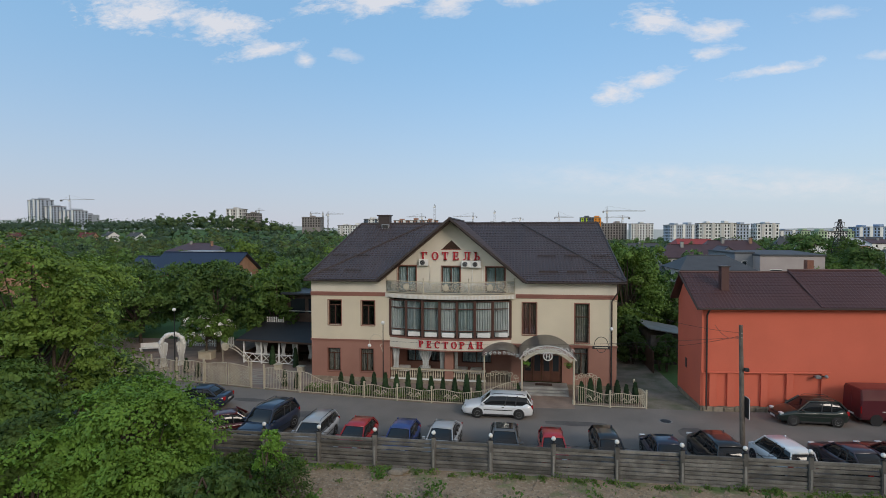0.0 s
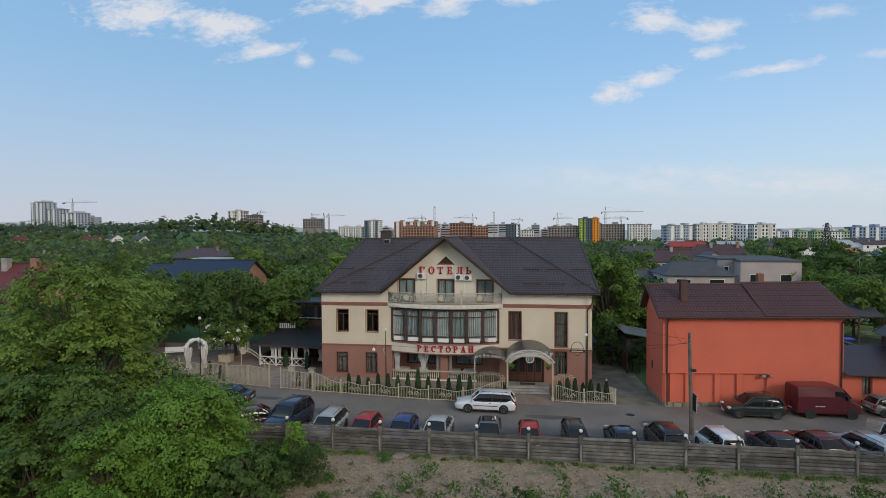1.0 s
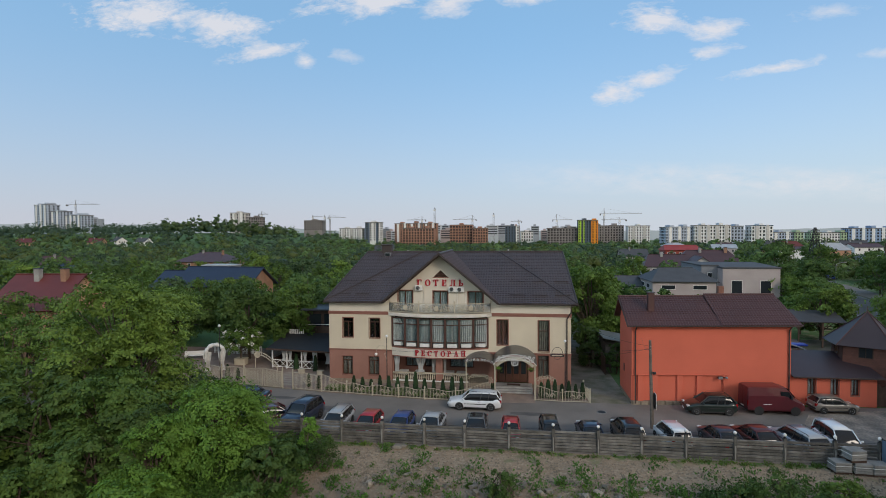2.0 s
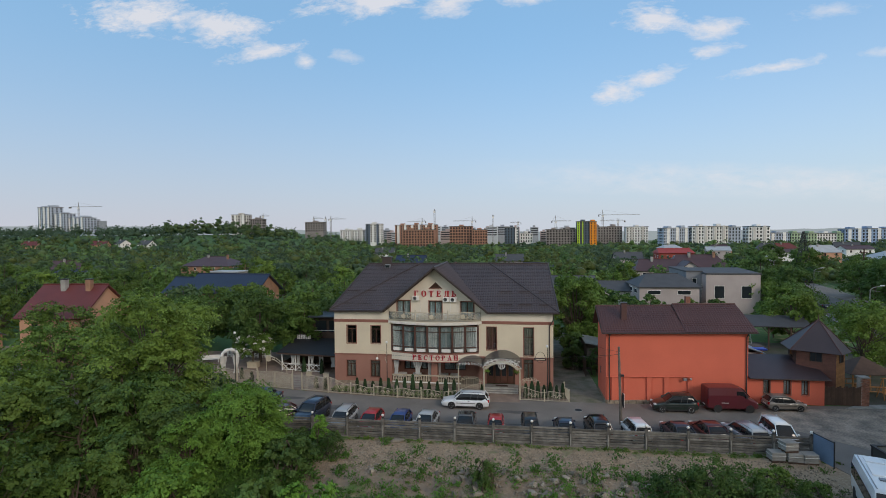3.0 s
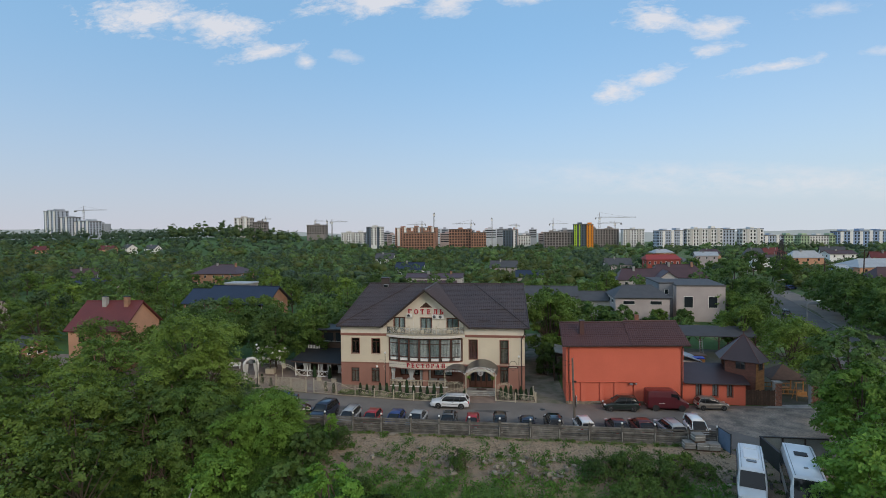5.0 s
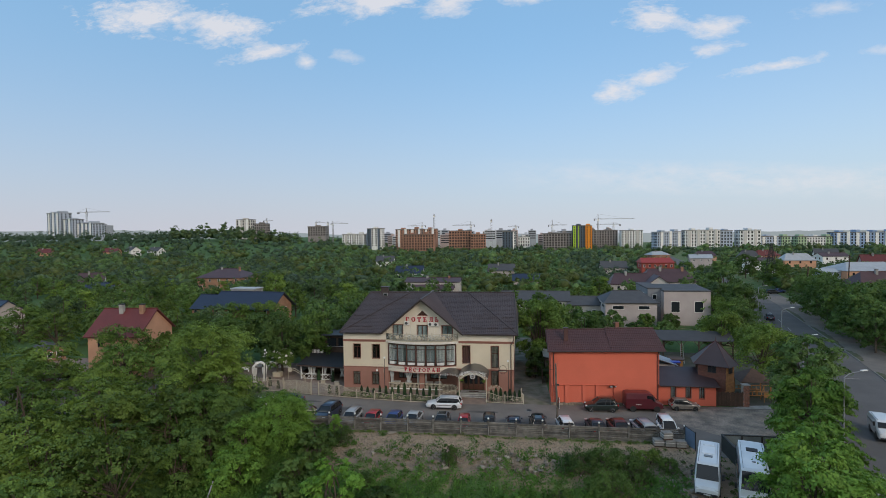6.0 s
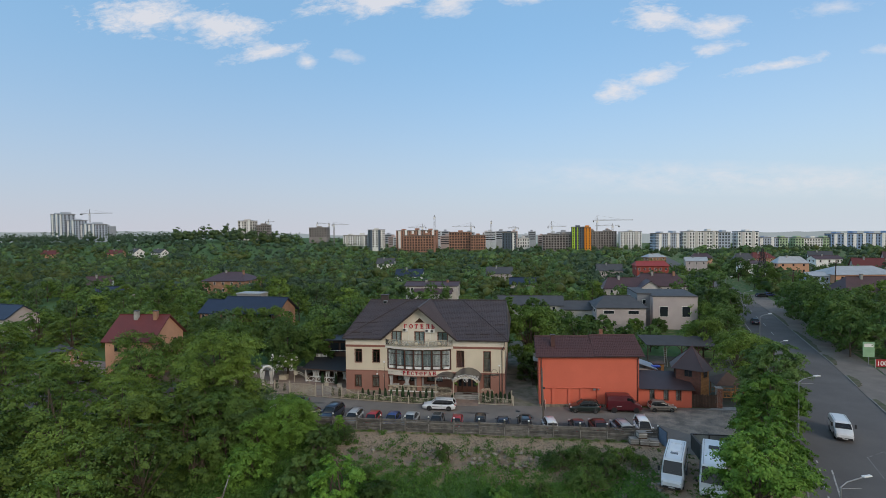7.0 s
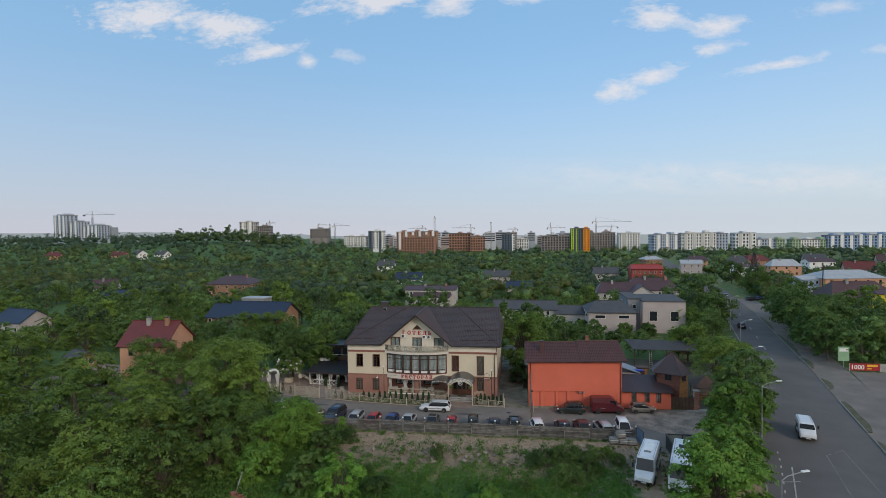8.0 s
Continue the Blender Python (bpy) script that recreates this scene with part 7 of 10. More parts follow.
# ---- vehicles ----
M_TYRE = material("tyre_rubber", (0.018, 0.018, 0.018), 0.85, stain=0.2)
M_RIM = material("alloy_rim", (0.52, 0.52, 0.53), 0.4, 0.15, stain=0.15)
M_CARGLASS = glass_material("tinted_car_glass", (0.012, 0.014, 0.016), 0.05)
M_LAMP = glass_material("lamp_glass", (0.55, 0.56, 0.56), 0.15)
M_TAIL = material("red_lamp", (0.35, 0.01, 0.012), 0.25, stain=0.05)
M_TRIM = material("black_trim", (0.022, 0.022, 0.023), 0.6, stain=0.15)
M_PLATE = material("plate_white", (0.6, 0.6, 0.58), 0.5, stain=0.05)
PAINT = {}


def paint(name, color, rough=0.28):
    if name not in PAINT:
        PAINT[name] = material(name, color, rough, 0.0, stain=0.10, stain_size=1.2, grain=0.03, grain_size=0.02, bump=0.0, coat=0.6)
    return PAINT[name]


def loft(stations):
    """A closed body through cross-sections: (x, half width at the sill, half width at the belt, z sill, z shoulder, z top, half width of the top)."""
    sh, ring = Shape(), 12
    for x, ws, wb, zs, zm, zt, wt in stations:
        half = [(wt * 0.6, zt), (wt, zt - 0.03), (wb, zm + 0.4 * (zt - zm)), (wb, zm), (ws, zs + 0.12), (ws * 0.94, zs)]
        sh.v += [(x, y, z) for y, z in half] + [(x, -y, z) for y, z in half[::-1]]
    k = len(stations)
    for i in range(k - 1):
        for j in range(ring):
            a, b = i * ring + j, i * ring + (j + 1) % ring
            sh.f.append((a, a + ring, b + ring, b))
    sh.f += [tuple(range(ring)), tuple(range((k - 1) * ring, k * ring))[::-1]]
    return sh


CAR_KINDS = {
    # length, width, roof height, belt, bonnet height, boot height, then x of rear-glass foot, roof rear, roof front, windscreen foot; wheel x, wheel radius
    "sedan": (4.55, 1.76, 1.46, 0.86, 0.90, 0.98, 0.62, 1.28, 2.55, 3.30, 0.86, 3.50, 0.31),
    "hatchback": (3.85, 1.68, 1.49, 0.87, 0.90, 1.02, 0.10, 0.50, 2.10, 2.85, 0.66, 3.10, 0.29),
    "estate": (4.68, 1.75, 1.51, 0.87, 0.88, 1.02, 0.10, 0.45, 2.75, 3.45, 0.92, 3.62, 0.31),
    "suv": (4.60, 1.86, 1.75, 1.08, 1.08, 1.16, 0.10, 0.40, 2.65, 3.35, 0.86, 3.58, 0.36),
    "minivan": (4.15, 1.74, 1.83, 1.05, 1.00, 1.14, 0.05, 0.16, 2.55, 3.35, 0.66, 3.32, 0.31),
}


def wheel(car, x, y, r, side):
    m = Matrix.Translation((x, y, r)) @ Matrix.Rotation(radians(90), 4, "X")
    t = part("wheel", Shape().lathe(0, 0, [(r * 0.62, -0.10), (r * 0.93, -0.10), (r, -0.06), (r, 0.06), (r * 0.93, 0.10), (r * 0.62, 0.10)], 20).moved(m), M_TYRE, car, "black tyre", True)
    out = -side
    prof = [(r * 0.64, 0.07 * out), (r * 0.60, 0.105 * out), (r * 0.5, 0.085 * out), (r * 0.12, 0.095 * out), (0.01, 0.10 * out)]
    part("rim", Shape().lathe(0, 0, prof, 16).moved(m), M_RIM, t, "light alloy rim")
    sp = Shape()
    for k in range(7):
        a = 2 * math.pi * k / 7
        sp.rod((r * 0.14 * math.cos(a), r * 0.14 * math.sin(a), 0.088 * out), (r * 0.5 * math.cos(a), r * 0.5 * math.sin(a), 0.082 * out), 0.018, 0.014, 4)
    part("spoke", sp.moved(m), M_RIM, t)


def car(kind, colour, at, heading, label, roof_glass=False, rails=False, scale=1.0, cat="car"):
    """A parked car; heading: degrees of its nose, 0 along +x; at: its middle on the ground."""
    L, W, H, belt, bon, boot, xd, xc, xb, xa, wr, wf, rad = CAR_KINDS[kind]
    t = thing(kind + "_car" if kind != "minivan" else "minivan", Matrix.Translation((at[0], at[1], 0.012)) @ Matrix.Rotation(radians(heading), 4, "Z") @ Matrix.Scale(scale, 4) @ Matrix.Translation((-L / 2, 0, 0)), label, cat, "cars parked in the street")
    w = W / 2
    body = [(0.0, w * 0.80, w * 0.82, 0.36, 0.60, boot - 0.14, w * 0.72), (0.10, w * 0.92, w * 0.94, 0.26, 0.64, boot - 0.03, w * 0.84), (0.45, w * 0.97, w, 0.22, 0.66, boot, w * 0.88),
            (max(xd + 0.2, 0.7), w * 0.98, w, 0.20, 0.68, belt + 0.03, w * 0.90), (L * 0.5, w * 0.98, w, 0.19, 0.68, belt, w * 0.91), (xa + 0.02, w * 0.98, w, 0.20, 0.67, bon + 0.02, w * 0.88),
            (L - 0.55, w * 0.96, w * 0.98, 0.22, 0.62, bon - 0.08, w * 0.82), (L - 0.18, w * 0.88, w * 0.90, 0.24, 0.56, bon - 0.20, w * 0.70), (L, w * 0.66, w * 0.72, 0.32, 0.48, bon - 0.32, w * 0.52)]
    b = part("body", loft(body), colour, t, smooth=True)
    part("sill_trim", Shape().box(wr + rad + 0.08, wf - rad - 0.08, -w * 0.985, w * 0.985, 0.17, 0.30, 0.03), M_TRIM, b)
    # greenhouse: dark glass with pillars and roof in the body colour
    wb_, wt_ = w * 0.90, w * 0.70
    z0, z1 = belt - 0.03, H - 0.05
    zr = max(boot - 0.04, z0)
    cab = [(xd, wb_, zr + 0.02), (xc, wt_ * 1.04, z1 - 0.015), (xc + 0.3 * (xb - xc), wt_ * 1.06, z1 + 0.03), (xc + 0.65 * (xb - xc), wt_ * 1.06, z1 + 0.04), (xb, wt_ * 1.03, z1), (xb + 0.25 * (xa - xb), wt_ * 1.10, z1 - 0.27 * (z1 - z0) + 0.03), (xa, wb_, z0 + 0.03)]

    def shell(stations, full):
        sh_ = Shape()
        for x, wd, zt in stations:
            lo = z0 - 0.02
            half = [(wd * 0.5, zt), (wd * 0.86, zt - 0.025), (wd, zt - 0.09)] + ([(wd + (wb_ - wd) * 0.5, (zt + lo) / 2), (wb_, lo)] if full else [(wd * 0.8, zt - 0.11)])
            sh_.v += [(x, y_, min(zt, max(lo, z_))) for y_, z_ in half] + [(x, -y_, min(zt, max(lo, z_))) for y_, z_ in half[::-1]]
        r_ = len(sh_.v) // len(stations)
        for i in range(len(stations) - 1):
            for j in range(r_):
                p_, q_ = i * r_ + j, i * r_ + (j + 1) % r_
                sh_.f.append((p_, p_ + r_, q_ + r_, q_))
        sh_.f += [tuple(range(r_)), tuple(range((len(stations) - 1) * r_, len(stations) * r_))[::-1]]
        return sh_

    part("window_glass", shell(cab, True), M_CARGLASS, t, "dark tinted glass", True)
    part("roof", shell([(x + o, wd * 1.012, zt + 0.016) for (x, wd, zt), o in zip(cab[1:5], (-0.06, 0, 0, 0.06))], False), colour, t, smooth=True)
    if roof_glass:
        part("sunroof", Shape().box(xc + 0.2, xb - 0.15, -wt_ * 0.8, wt_ * 0.8, z1 + 0.045, z1 + 0.07, 0.01), M_CARGLASS, t, "glass roof panel")
    for s in (-1, 1):
        for (xa_, za_, wa_), (xb2, zb2, wb2) in (((xa, z0 + 0.02, wb_), (xb, z1, wt_)), ((xd, zr, wb_), (xc, z1, wt_)), (((xa + xd) * 0.52, z0, wb_), ((xb + xc) * 0.52, z1, wt_)), ((xd + 0.32 * (xa - xd), z0, wb_), (xc + 0.24 * (xb - xc), z1, wt_))):
            part("pillar", Shape().rod((xa_, s * wa_, za_), (xb2, s * wb2, zb2), 0.045, 0.04, 6), colour if xa_ in (xa, xd) else M_TRIM, t)
        part("mirror", Shape().box(xa - 0.30, xa - 0.14, s * (w + 0.10) - 0.09, s * (w + 0.10) + 0.09, belt + 0.0, belt + 0.14, 0.03), colour, t)
        part("headlight", Shape().box(L - 0.30, L - 0.085, s * w * 0.66 - 0.17, s * w * 0.66 + 0.15, bon - 0.32, bon - 0.17, 0.03), M_LAMP, t, "clear headlight")
        part("tail_light", Shape().box(-0.005, 0.16, s * w * 0.80 - 0.11, s * w * 0.80 + 0.11, boot - 0.34, boot - 0.10, 0.02), M_TAIL, t, "red tail light")
        part("door_handle", Shape().box(L * 0.40, L * 0.40 + 0.16, s * (w + 0.003) - 0.012, s * (w + 0.003) + 0.012, belt - 0.13, belt - 0.09, 0.008), M_TRIM, t)
        part("side_strip", Shape().box(wr + rad + 0.1, wf - rad - 0.1, s * (w + 0.002) - 0.01, s * (w + 0.002) + 0.01, 0.54, 0.59, 0.006), M_TRIM, t)
        if rails:
            part("roof_rail", Shape().path([(xc + 0.1, s * wt_ * 0.9, z1 + 0.04), (xc + 0.25, s * wt_ * 0.9, z1 + 0.10), (xb - 0.25, s * wt_ * 0.9, z1 + 0.10), (xb - 0.1, s * wt_ * 0.9, z1 + 0.04)], 0.018, 5), M_TRIM, t)
        for x in (wr, wf):
            # black disc behind the wheel stands for the shade in its well
            part("wheel_well_shade", Shape().lathe(0, 0, [(rad * 1.17, -0.012), (rad * 1.17, 0.012)], 20).moved(Matrix.Translation((x, s * (w - 0.006), rad + 0.02)) @ Matrix.Rotation(radians(90), 4, "X")), M_TRIM, t)
            wheel(t, x, s * (w - 0.085), rad, s)
    part("front_bumper", Shape().box(L - 0.16, L + 0.02, -w * 0.72, w * 0.72, 0.30, 0.42, 0.03), M_TRIM, t)
    part("rear_bumper", Shape().box(-0.04, 0.10, -w * 0.84, w * 0.84, 0.38, 0.52, 0.03), M_TRIM, t)
    part("grille", Shape().box(L - 0.10, L - 0.005, -0.3, 0.3, bon - 0.36, bon - 0.24, 0.015), M_TRIM, t)
    part("number_plate", Shape().box(L + 0.012, L + 0.028, -0.26, 0.26, 0.31, 0.42), M_PLATE, t)
    part("number_plate", Shape().box(-0.022, -0.006, -0.26, 0.26, boot - 0.42, boot - 0.31), M_PLATE, t)
    return t


P_WHITE = paint("white_car_paint", (0.72, 0.73, 0.74))
P_SILVER = paint("silver_car_paint", (0.36, 0.38, 0.40))
P_GREY = paint("grey_car_paint", (0.10, 0.105, 0.11))
P_BLACK = paint("black_car_paint", (0.012, 0.013, 0.016))
P_NAVY = paint("navy_car_paint", (0.014, 0.022, 0.048))
P_BLUE = paint("blue_car_paint", (0.025, 0.05, 0.19))
P_RED = paint("red_car_paint", (0.36, 0.018, 0.022))
P_CHERRY = paint("dark_cherry_car_paint", (0.075, 0.012, 0.014))
P_MAROON = paint("maroon_van_paint", (0.095, 0.009, 0.016), 0.4)
P_PURPLE = paint("purple_blue_car_paint", (0.032, 0.026, 0.040))
P_BRONZE = paint("bronze_grey_car_paint", (0.20, 0.175, 0.15))
P_GREEN = paint("dark_green_car_paint", (0.012, 0.022, 0.018))

car("estate", P_WHITE, (15.6, -6.5), 180, "white estate car with black side strips parked along the street", rails=True)
car("sedan", P_NAVY, (-5.4, -7.6), 187, "dark blue saloon car parked along the street")
car("hatchback", P_WHITE, (-8.4, -9.3), 192, "white hatchback half hidden by bushes")
car("sedan", P_CHERRY, (-0.9, -12.4), 212, "dark maroon saloon car parked behind the barrier")
car("suv", P_NAVY, (1.95, -11.9), 262, "dark blue off-road car facing the barrier", rails=True)
car("estate", P_SILVER, (5.2, -12.7), 268, "silver estate car with roof rails facing the barrier", rails=True, scale=0.93)
car("hatchback", P_RED, (7.85, -13.1), 266, "bright red hatchback facing the barrier", scale=0.93)
car("hatchback", P_BLUE, (10.45, -13.1), 267, "blue hatchback facing the barrier", scale=0.93)
car("sedan", P_SILVER, (12.75, -12.65), 266, "silver saloon car facing the barrier", scale=0.94)
car("sedan", P_GREY, (16.2, -12.65), 271, "dark grey car with a glass roof", roof_glass=True, scale=0.95)
car("hatchback", P_RED, (18.8, -13.1), 271, "small boxy red hatchback facing the barrier", scale=0.87)
car("estate", P_BLACK, (21.75, -12.8), 273, "black estate car facing the barrier", scale=0.86)
car("sedan", P_NAVY, (24.6, -12.6), 93, "dark blue saloon car with its boot to the barrier", scale=0.93)
car("suv", P_BLACK, (27.3, -12.3), 95, "black off-road car with its tail to the barrier", scale=0.9)
car("minivan", P_WHITE, (30.3, -12.8), 98, "white minivan with its tail to the barrier", scale=0.88)
car("sedan", P_PURPLE, (33.7, -12.6), 98, "purple-blue saloon car with its tail to the barrier", scale=0.97)
car("sedan", P_CHERRY, (36.2, -12.3), 98, "dark cherry saloon car with its tail to the barrier")
car("estate", P_SILVER, (38.9, -12.35), 100, "silver-grey estate car with its tail to the barrier", rails=True)
car("minivan", P_WHITE, (41.4, -12.6), 270, "white minivan facing the barrier", scale=0.94)
car("hatchback", P_GREEN, (35.35, -5.3), 181, "black-green tall hatchback parked by the orange wall", rails=True, scale=1.06)
car("hatchback", P_BRONZE, (45.75, -3.9), 4, "bronze-grey small hatchback parked by the annex", scale=0.93)
car("sedan", P_NAVY, (86.9, 67.5), 74, "dark saloon car standing on the main road")
car("sedan", P_SILVER, (107.3, 135), 76, "silver car standing far down the main road")
car("estate", P_BLACK, (112.5, 124), 20, "dark car parked beside the main road")
car("sedan", P_BLUE, (116.0, 127), 20, "blue car parked beside the main road")


def delivery_van(at, heading):
    """A long high-roofed van with a short sloping nose."""
    t = thing("delivery_van", Matrix.Translation((at[0], at[1], 0.012)) @ Matrix.Rotation(radians(heading), 4, "Z") @ Matrix.Scale(0.93, 4) @ Matrix.Translation((-2.45, 0, 0)), "maroon high-roofed delivery van beside the orange wall", "van")
    w = 0.98
    st = [(0.0, w * 0.94, w * 0.94, 0.45, 1.2, 2.38, w * 0.80), (0.06, w * 0.97, w, 0.40, 1.2, 2.44, w * 0.86), (0.5, w * 0.98, w, 0.36, 1.2, 2.48, w * 0.88), (3.0, w * 0.98, w, 0.34, 1.2, 2.48, w * 0.88),
          (3.35, w * 0.98, w, 0.34, 1.2, 2.36, w * 0.84), (4.05, w * 0.97, w * 0.98, 0.34, 1.05, 1.50, w * 0.84), (4.65, w * 0.92, w * 0.94, 0.34, 0.85, 1.18, w * 0.80), (4.9, w * 0.8, w * 0.84, 0.38, 0.7, 0.92, w * 0.7)]
    part("body", loft(st), P_MAROON, t, smooth=False)
    g = Shape().add([(3.40, -0.80, 2.28), (3.40, 0.80, 2.28), (4.02, 0.86, 1.54), (4.02, -0.86, 1.54), (3.36, -0.80, 2.30), (3.36, 0.80, 2.30), (3.98, 0.86, 1.50), (3.98, -0.86, 1.50)], [(0, 3, 2, 1), (4, 5, 6, 7), (0, 1, 5, 4), (3, 7, 6, 2), (0, 4, 7, 3), (1, 2, 6, 5)])
    part("windscreen", g.moved(Matrix.Translation((0.05, 0, 0.05))), M_CARGLASS, t)
    for s in (-1, 1):
        part("side_window", Shape().push([(2.75, 1.45), (3.85, 1.45), (3.45, 2.1), (2.75, 2.15)], -0.01, 0.01).moved(Matrix.Translation((0, s * 0.965, 0))), M_CARGLASS, t)
        part("mirror", Shape().box(3.6, 3.72, s * 1.12 - 0.1, s * 1.12 + 0.1, 1.45, 1.75, 0.03), M_TRIM, t)
        part("rub_strip", Shape().box(1.3, 2.0, s * 0.985 - 0.01, s * 0.985 + 0.01, 0.93, 0.99), M_PLATE, t)
        part("headlight", Shape().box(4.66, 4.86, s * 0.66 - 0.16, s * 0.66 + 0.14, 0.78, 0.98, 0.03), M_LAMP, t)
        part("tail_light", Shape().box(-0.02, 0.06, s * 0.86 - 0.08, s * 0.86 + 0.08, 0.8, 1.3, 0.02), M_TAIL, t)
        for x in (0.95, 4.05):
            wheel(t, x, s * 0.88, 0.34, s)
            # flat black disc in place of the shaded wheel well
            part("wheel_well_shade", Shape().lathe(0, 0, [(0.41, -0.015), (0.41, 0.015)], 20).moved(Matrix.Translation((x, s * 0.972, 0.37)) @ Matrix.Rotation(radians(90), 4, "X")), M_TRIM, t)
    for s in (-1, 1):
        part("rear_door", Shape().box(-0.035, -0.004, 0.02 if s > 0 else -0.86, 0.86 if s > 0 else -0.02, 0.5, 2.3, 0.01), P_MAROON, t)
    part("rear_bumper", Shape().box(-0.06, 0.1, -0.9, 0.9, 0.36, 0.5, 0.03), M_TRIM, t)
    part("front_bumper", Shape().box(4.78, 4.96, -0.75, 0.75, 0.34, 0.52, 0.04), M_TRIM, t)
    part("number_plate", Shape().box(-0.075, -0.062, -0.26, 0.26, 0.55, 0.66), M_PLATE, t)


delivery_van((40.6, -4.6), 3)


def bus(name, at, heading, L, W, H, label, hatches):
    """A white minibus or coach with dark side glass."""
    t = thing(name, Matrix.Translation((at[0], at[1], ground_z(*at) + 0.03)) @ Matrix.Rotation(radians(heading), 4, "Z") @ Matrix.Translation((-L / 2, 0, 0)), label, "bus")
    w = W / 2
    nose = 1.0 if L < 7 else 0.35
    st = [(0.0, w * 0.95, w * 0.95, 0.45, 1.3, H - 0.12, w * 0.78), (0.08, w * 0.98, w, 0.38, 1.3, H - 0.03, w * 0.84), (0.6, w, w, 0.35, 1.3, H, w * 0.86), (L - nose - 0.75, w, w, 0.35, 1.3, H, w * 0.86),
          (L - nose - 0.45, w * 0.99, w * 0.99, 0.35, 1.3, H - 0.10, w * 0.84), (L - nose + 0.15, w * 0.98, w * 0.98, 0.35, 1.0, 1.32 if nose > 0.5 else 1.5, w * 0.86), (L - 0.15, w * 0.92, w * 0.92, 0.35, 0.8, 1.05, w * 0.8), (L, w * 0.8, w * 0.82, 0.4, 0.65, 0.85, w * 0.66)]
    part("body", loft(st), P_WHITE, t)
    x0, x1 = L - nose - 0.42, L - nose + 0.13
    zt, zb = H - 0.16, (1.36 if nose > 0.5 else 1.54)
    g = Shape().plate([(x1 + 0.04, -w * 0.86, zb), (x1 + 0.04, w * 0.86, zb), (x0 + 0.04, w * 0.80, zt), (x0 + 0.04, -w * 0.80, zt)], 0.05)
    ws = part("windscreen", g, M_CARGLASS, t, "wide dark windscreen")
    part("wiper", Shape().rod((x1 + 0.07, -0.5, zb + 0.02), (x1 - 0.12, 0.1, zb + 0.3), 0.012, n=4).rod((x1 + 0.07, 0.2, zb + 0.02), (x1 - 0.12, 0.7, zb + 0.3), 0.012, n=4), M_TRIM, ws)
    bays = 5 if L < 7 else 6
    for s in (-1, 1):
        for k in range(bays):
            a = 0.25 + (x0 - 0.35) * k / bays
            part("side_window", Shape().box(a, a + (x0 - 0.35) / bays - 0.06, s * w - 0.02, s * w + 0.012, 1.32, H - 0.5, 0.01), M_CARGLASS, t)
        part("mirror", Shape().box(x1 - 0.1, x1 + 0.05, s * (w + 0.2) - 0.1, s * (w + 0.2) + 0.1, 1.5, 1.95, 0.03), M_TRIM, t)
        part("headlight", Shape().box(L - 0.26, L - 0.04, s * w * 0.72 - 0.18, s * w * 0.72 + 0.13, 0.68, 0.92, 0.03), M_LAMP, t)
        part("tail_light", Shape().box(-0.02, 0.05, s * w * 0.85 - 0.08, s * w * 0.85 + 0.08, 0.8, 1.25, 0.02), M_TAIL, t)
        for x in (1.2, L - 1.15):
            wheel(t, x, s * (w - 0.11), 0.36, s)
            # the shaded wheel well, drawn as a black disc
            part("wheel_well_shade", Shape().lathe(0, 0, [(0.43, -0.02), (0.43, 0.02)], 20).moved(Matrix.Translation((x, s * (w - 0.01), 0.4)) @ Matrix.Rotation(radians(90), 4, "X")), M_TRIM, t)
    part("bumper", Shape().box(L - 0.12, L + 0.05, -w * 0.8, w * 0.8, 0.35, 0.55, 0.04), M_TRIM, t)
    part("number_plate", Shape().box(L + 0.052, L + 0.066, -0.26, 0.26, 0.4, 0.51), M_PLATE, t)
    for a, b, c, mat in hatches:
        part("roof_hatch", Shape().box(a, b, -c, c, H - 0.01, H + 0.07, 0.03), mat, t, "raised roof hatch")
    for s in (-1, 1):
        part("roof_seam", Shape().box(0.4, x0 - 0.2, s * w * 0.72 - 0.02, s * w * 0.72 + 0.02, H - 0.02, H + 0.025), M_GREY_METAL, t)
    return t


bus("minibus", (41.85, -24.0), 250, 6.9, 2.0, 2.55, "white long minibus with roof hatches on rough ground", [(0.5, 1.3, 0.5, P_WHITE), (1.6, 3.4, 0.55, P_WHITE), (3.7, 4.1, 0.35, P_GREY)])
bus("coach", (45.1, -25.1), 251, 7.6, 2.35, 3.0, "white midi coach standing beside the minibus", [(2.0, 2.8, 0.45, M_TRIM), (5.0, 5.2, 0.15, P_GREY)])


def road_van(at, heading, label):
    t = bus("passenger_van", at, heading, 4.8, 1.84, 1.95, label, [])
    t.location.z = 0.02
    return t


road_van((64.1, -10.8), 251, "white passenger van on the main road")

# ---- main road: kerbs, markings, lamps, signs ----
M_MARK = material("worn_road_paint", (0.48, 0.47, 0.44), 0.8, stain=0.5, stain_size=0.5, grain=0.25)


M_MARK_FAINT = material("nearly_gone_road_paint", (0.22, 0.21, 0.20), 0.85, stain=0.5, stain_size=0.5, grain=0.25)


def road_strip(pts, w, z, label, paint_mat=None):
    sh = Shape()
    for (xa, ya), (xb, yb) in zip(pts[:-1], pts[1:]):
        d = Vector((xb - xa, yb - ya, 0)).normalized()
        n = Vector((-d.y, d.x, 0)) * w / 2
        a, b = Vector((xa, ya, z)), Vector((xb, yb, z))
        sh.plate([a + n, a - n, b - n, b + n], 0.004)
    return single("road_marking", sh, paint_mat or M_MARK, label, "road marking", "road markings", "structure")


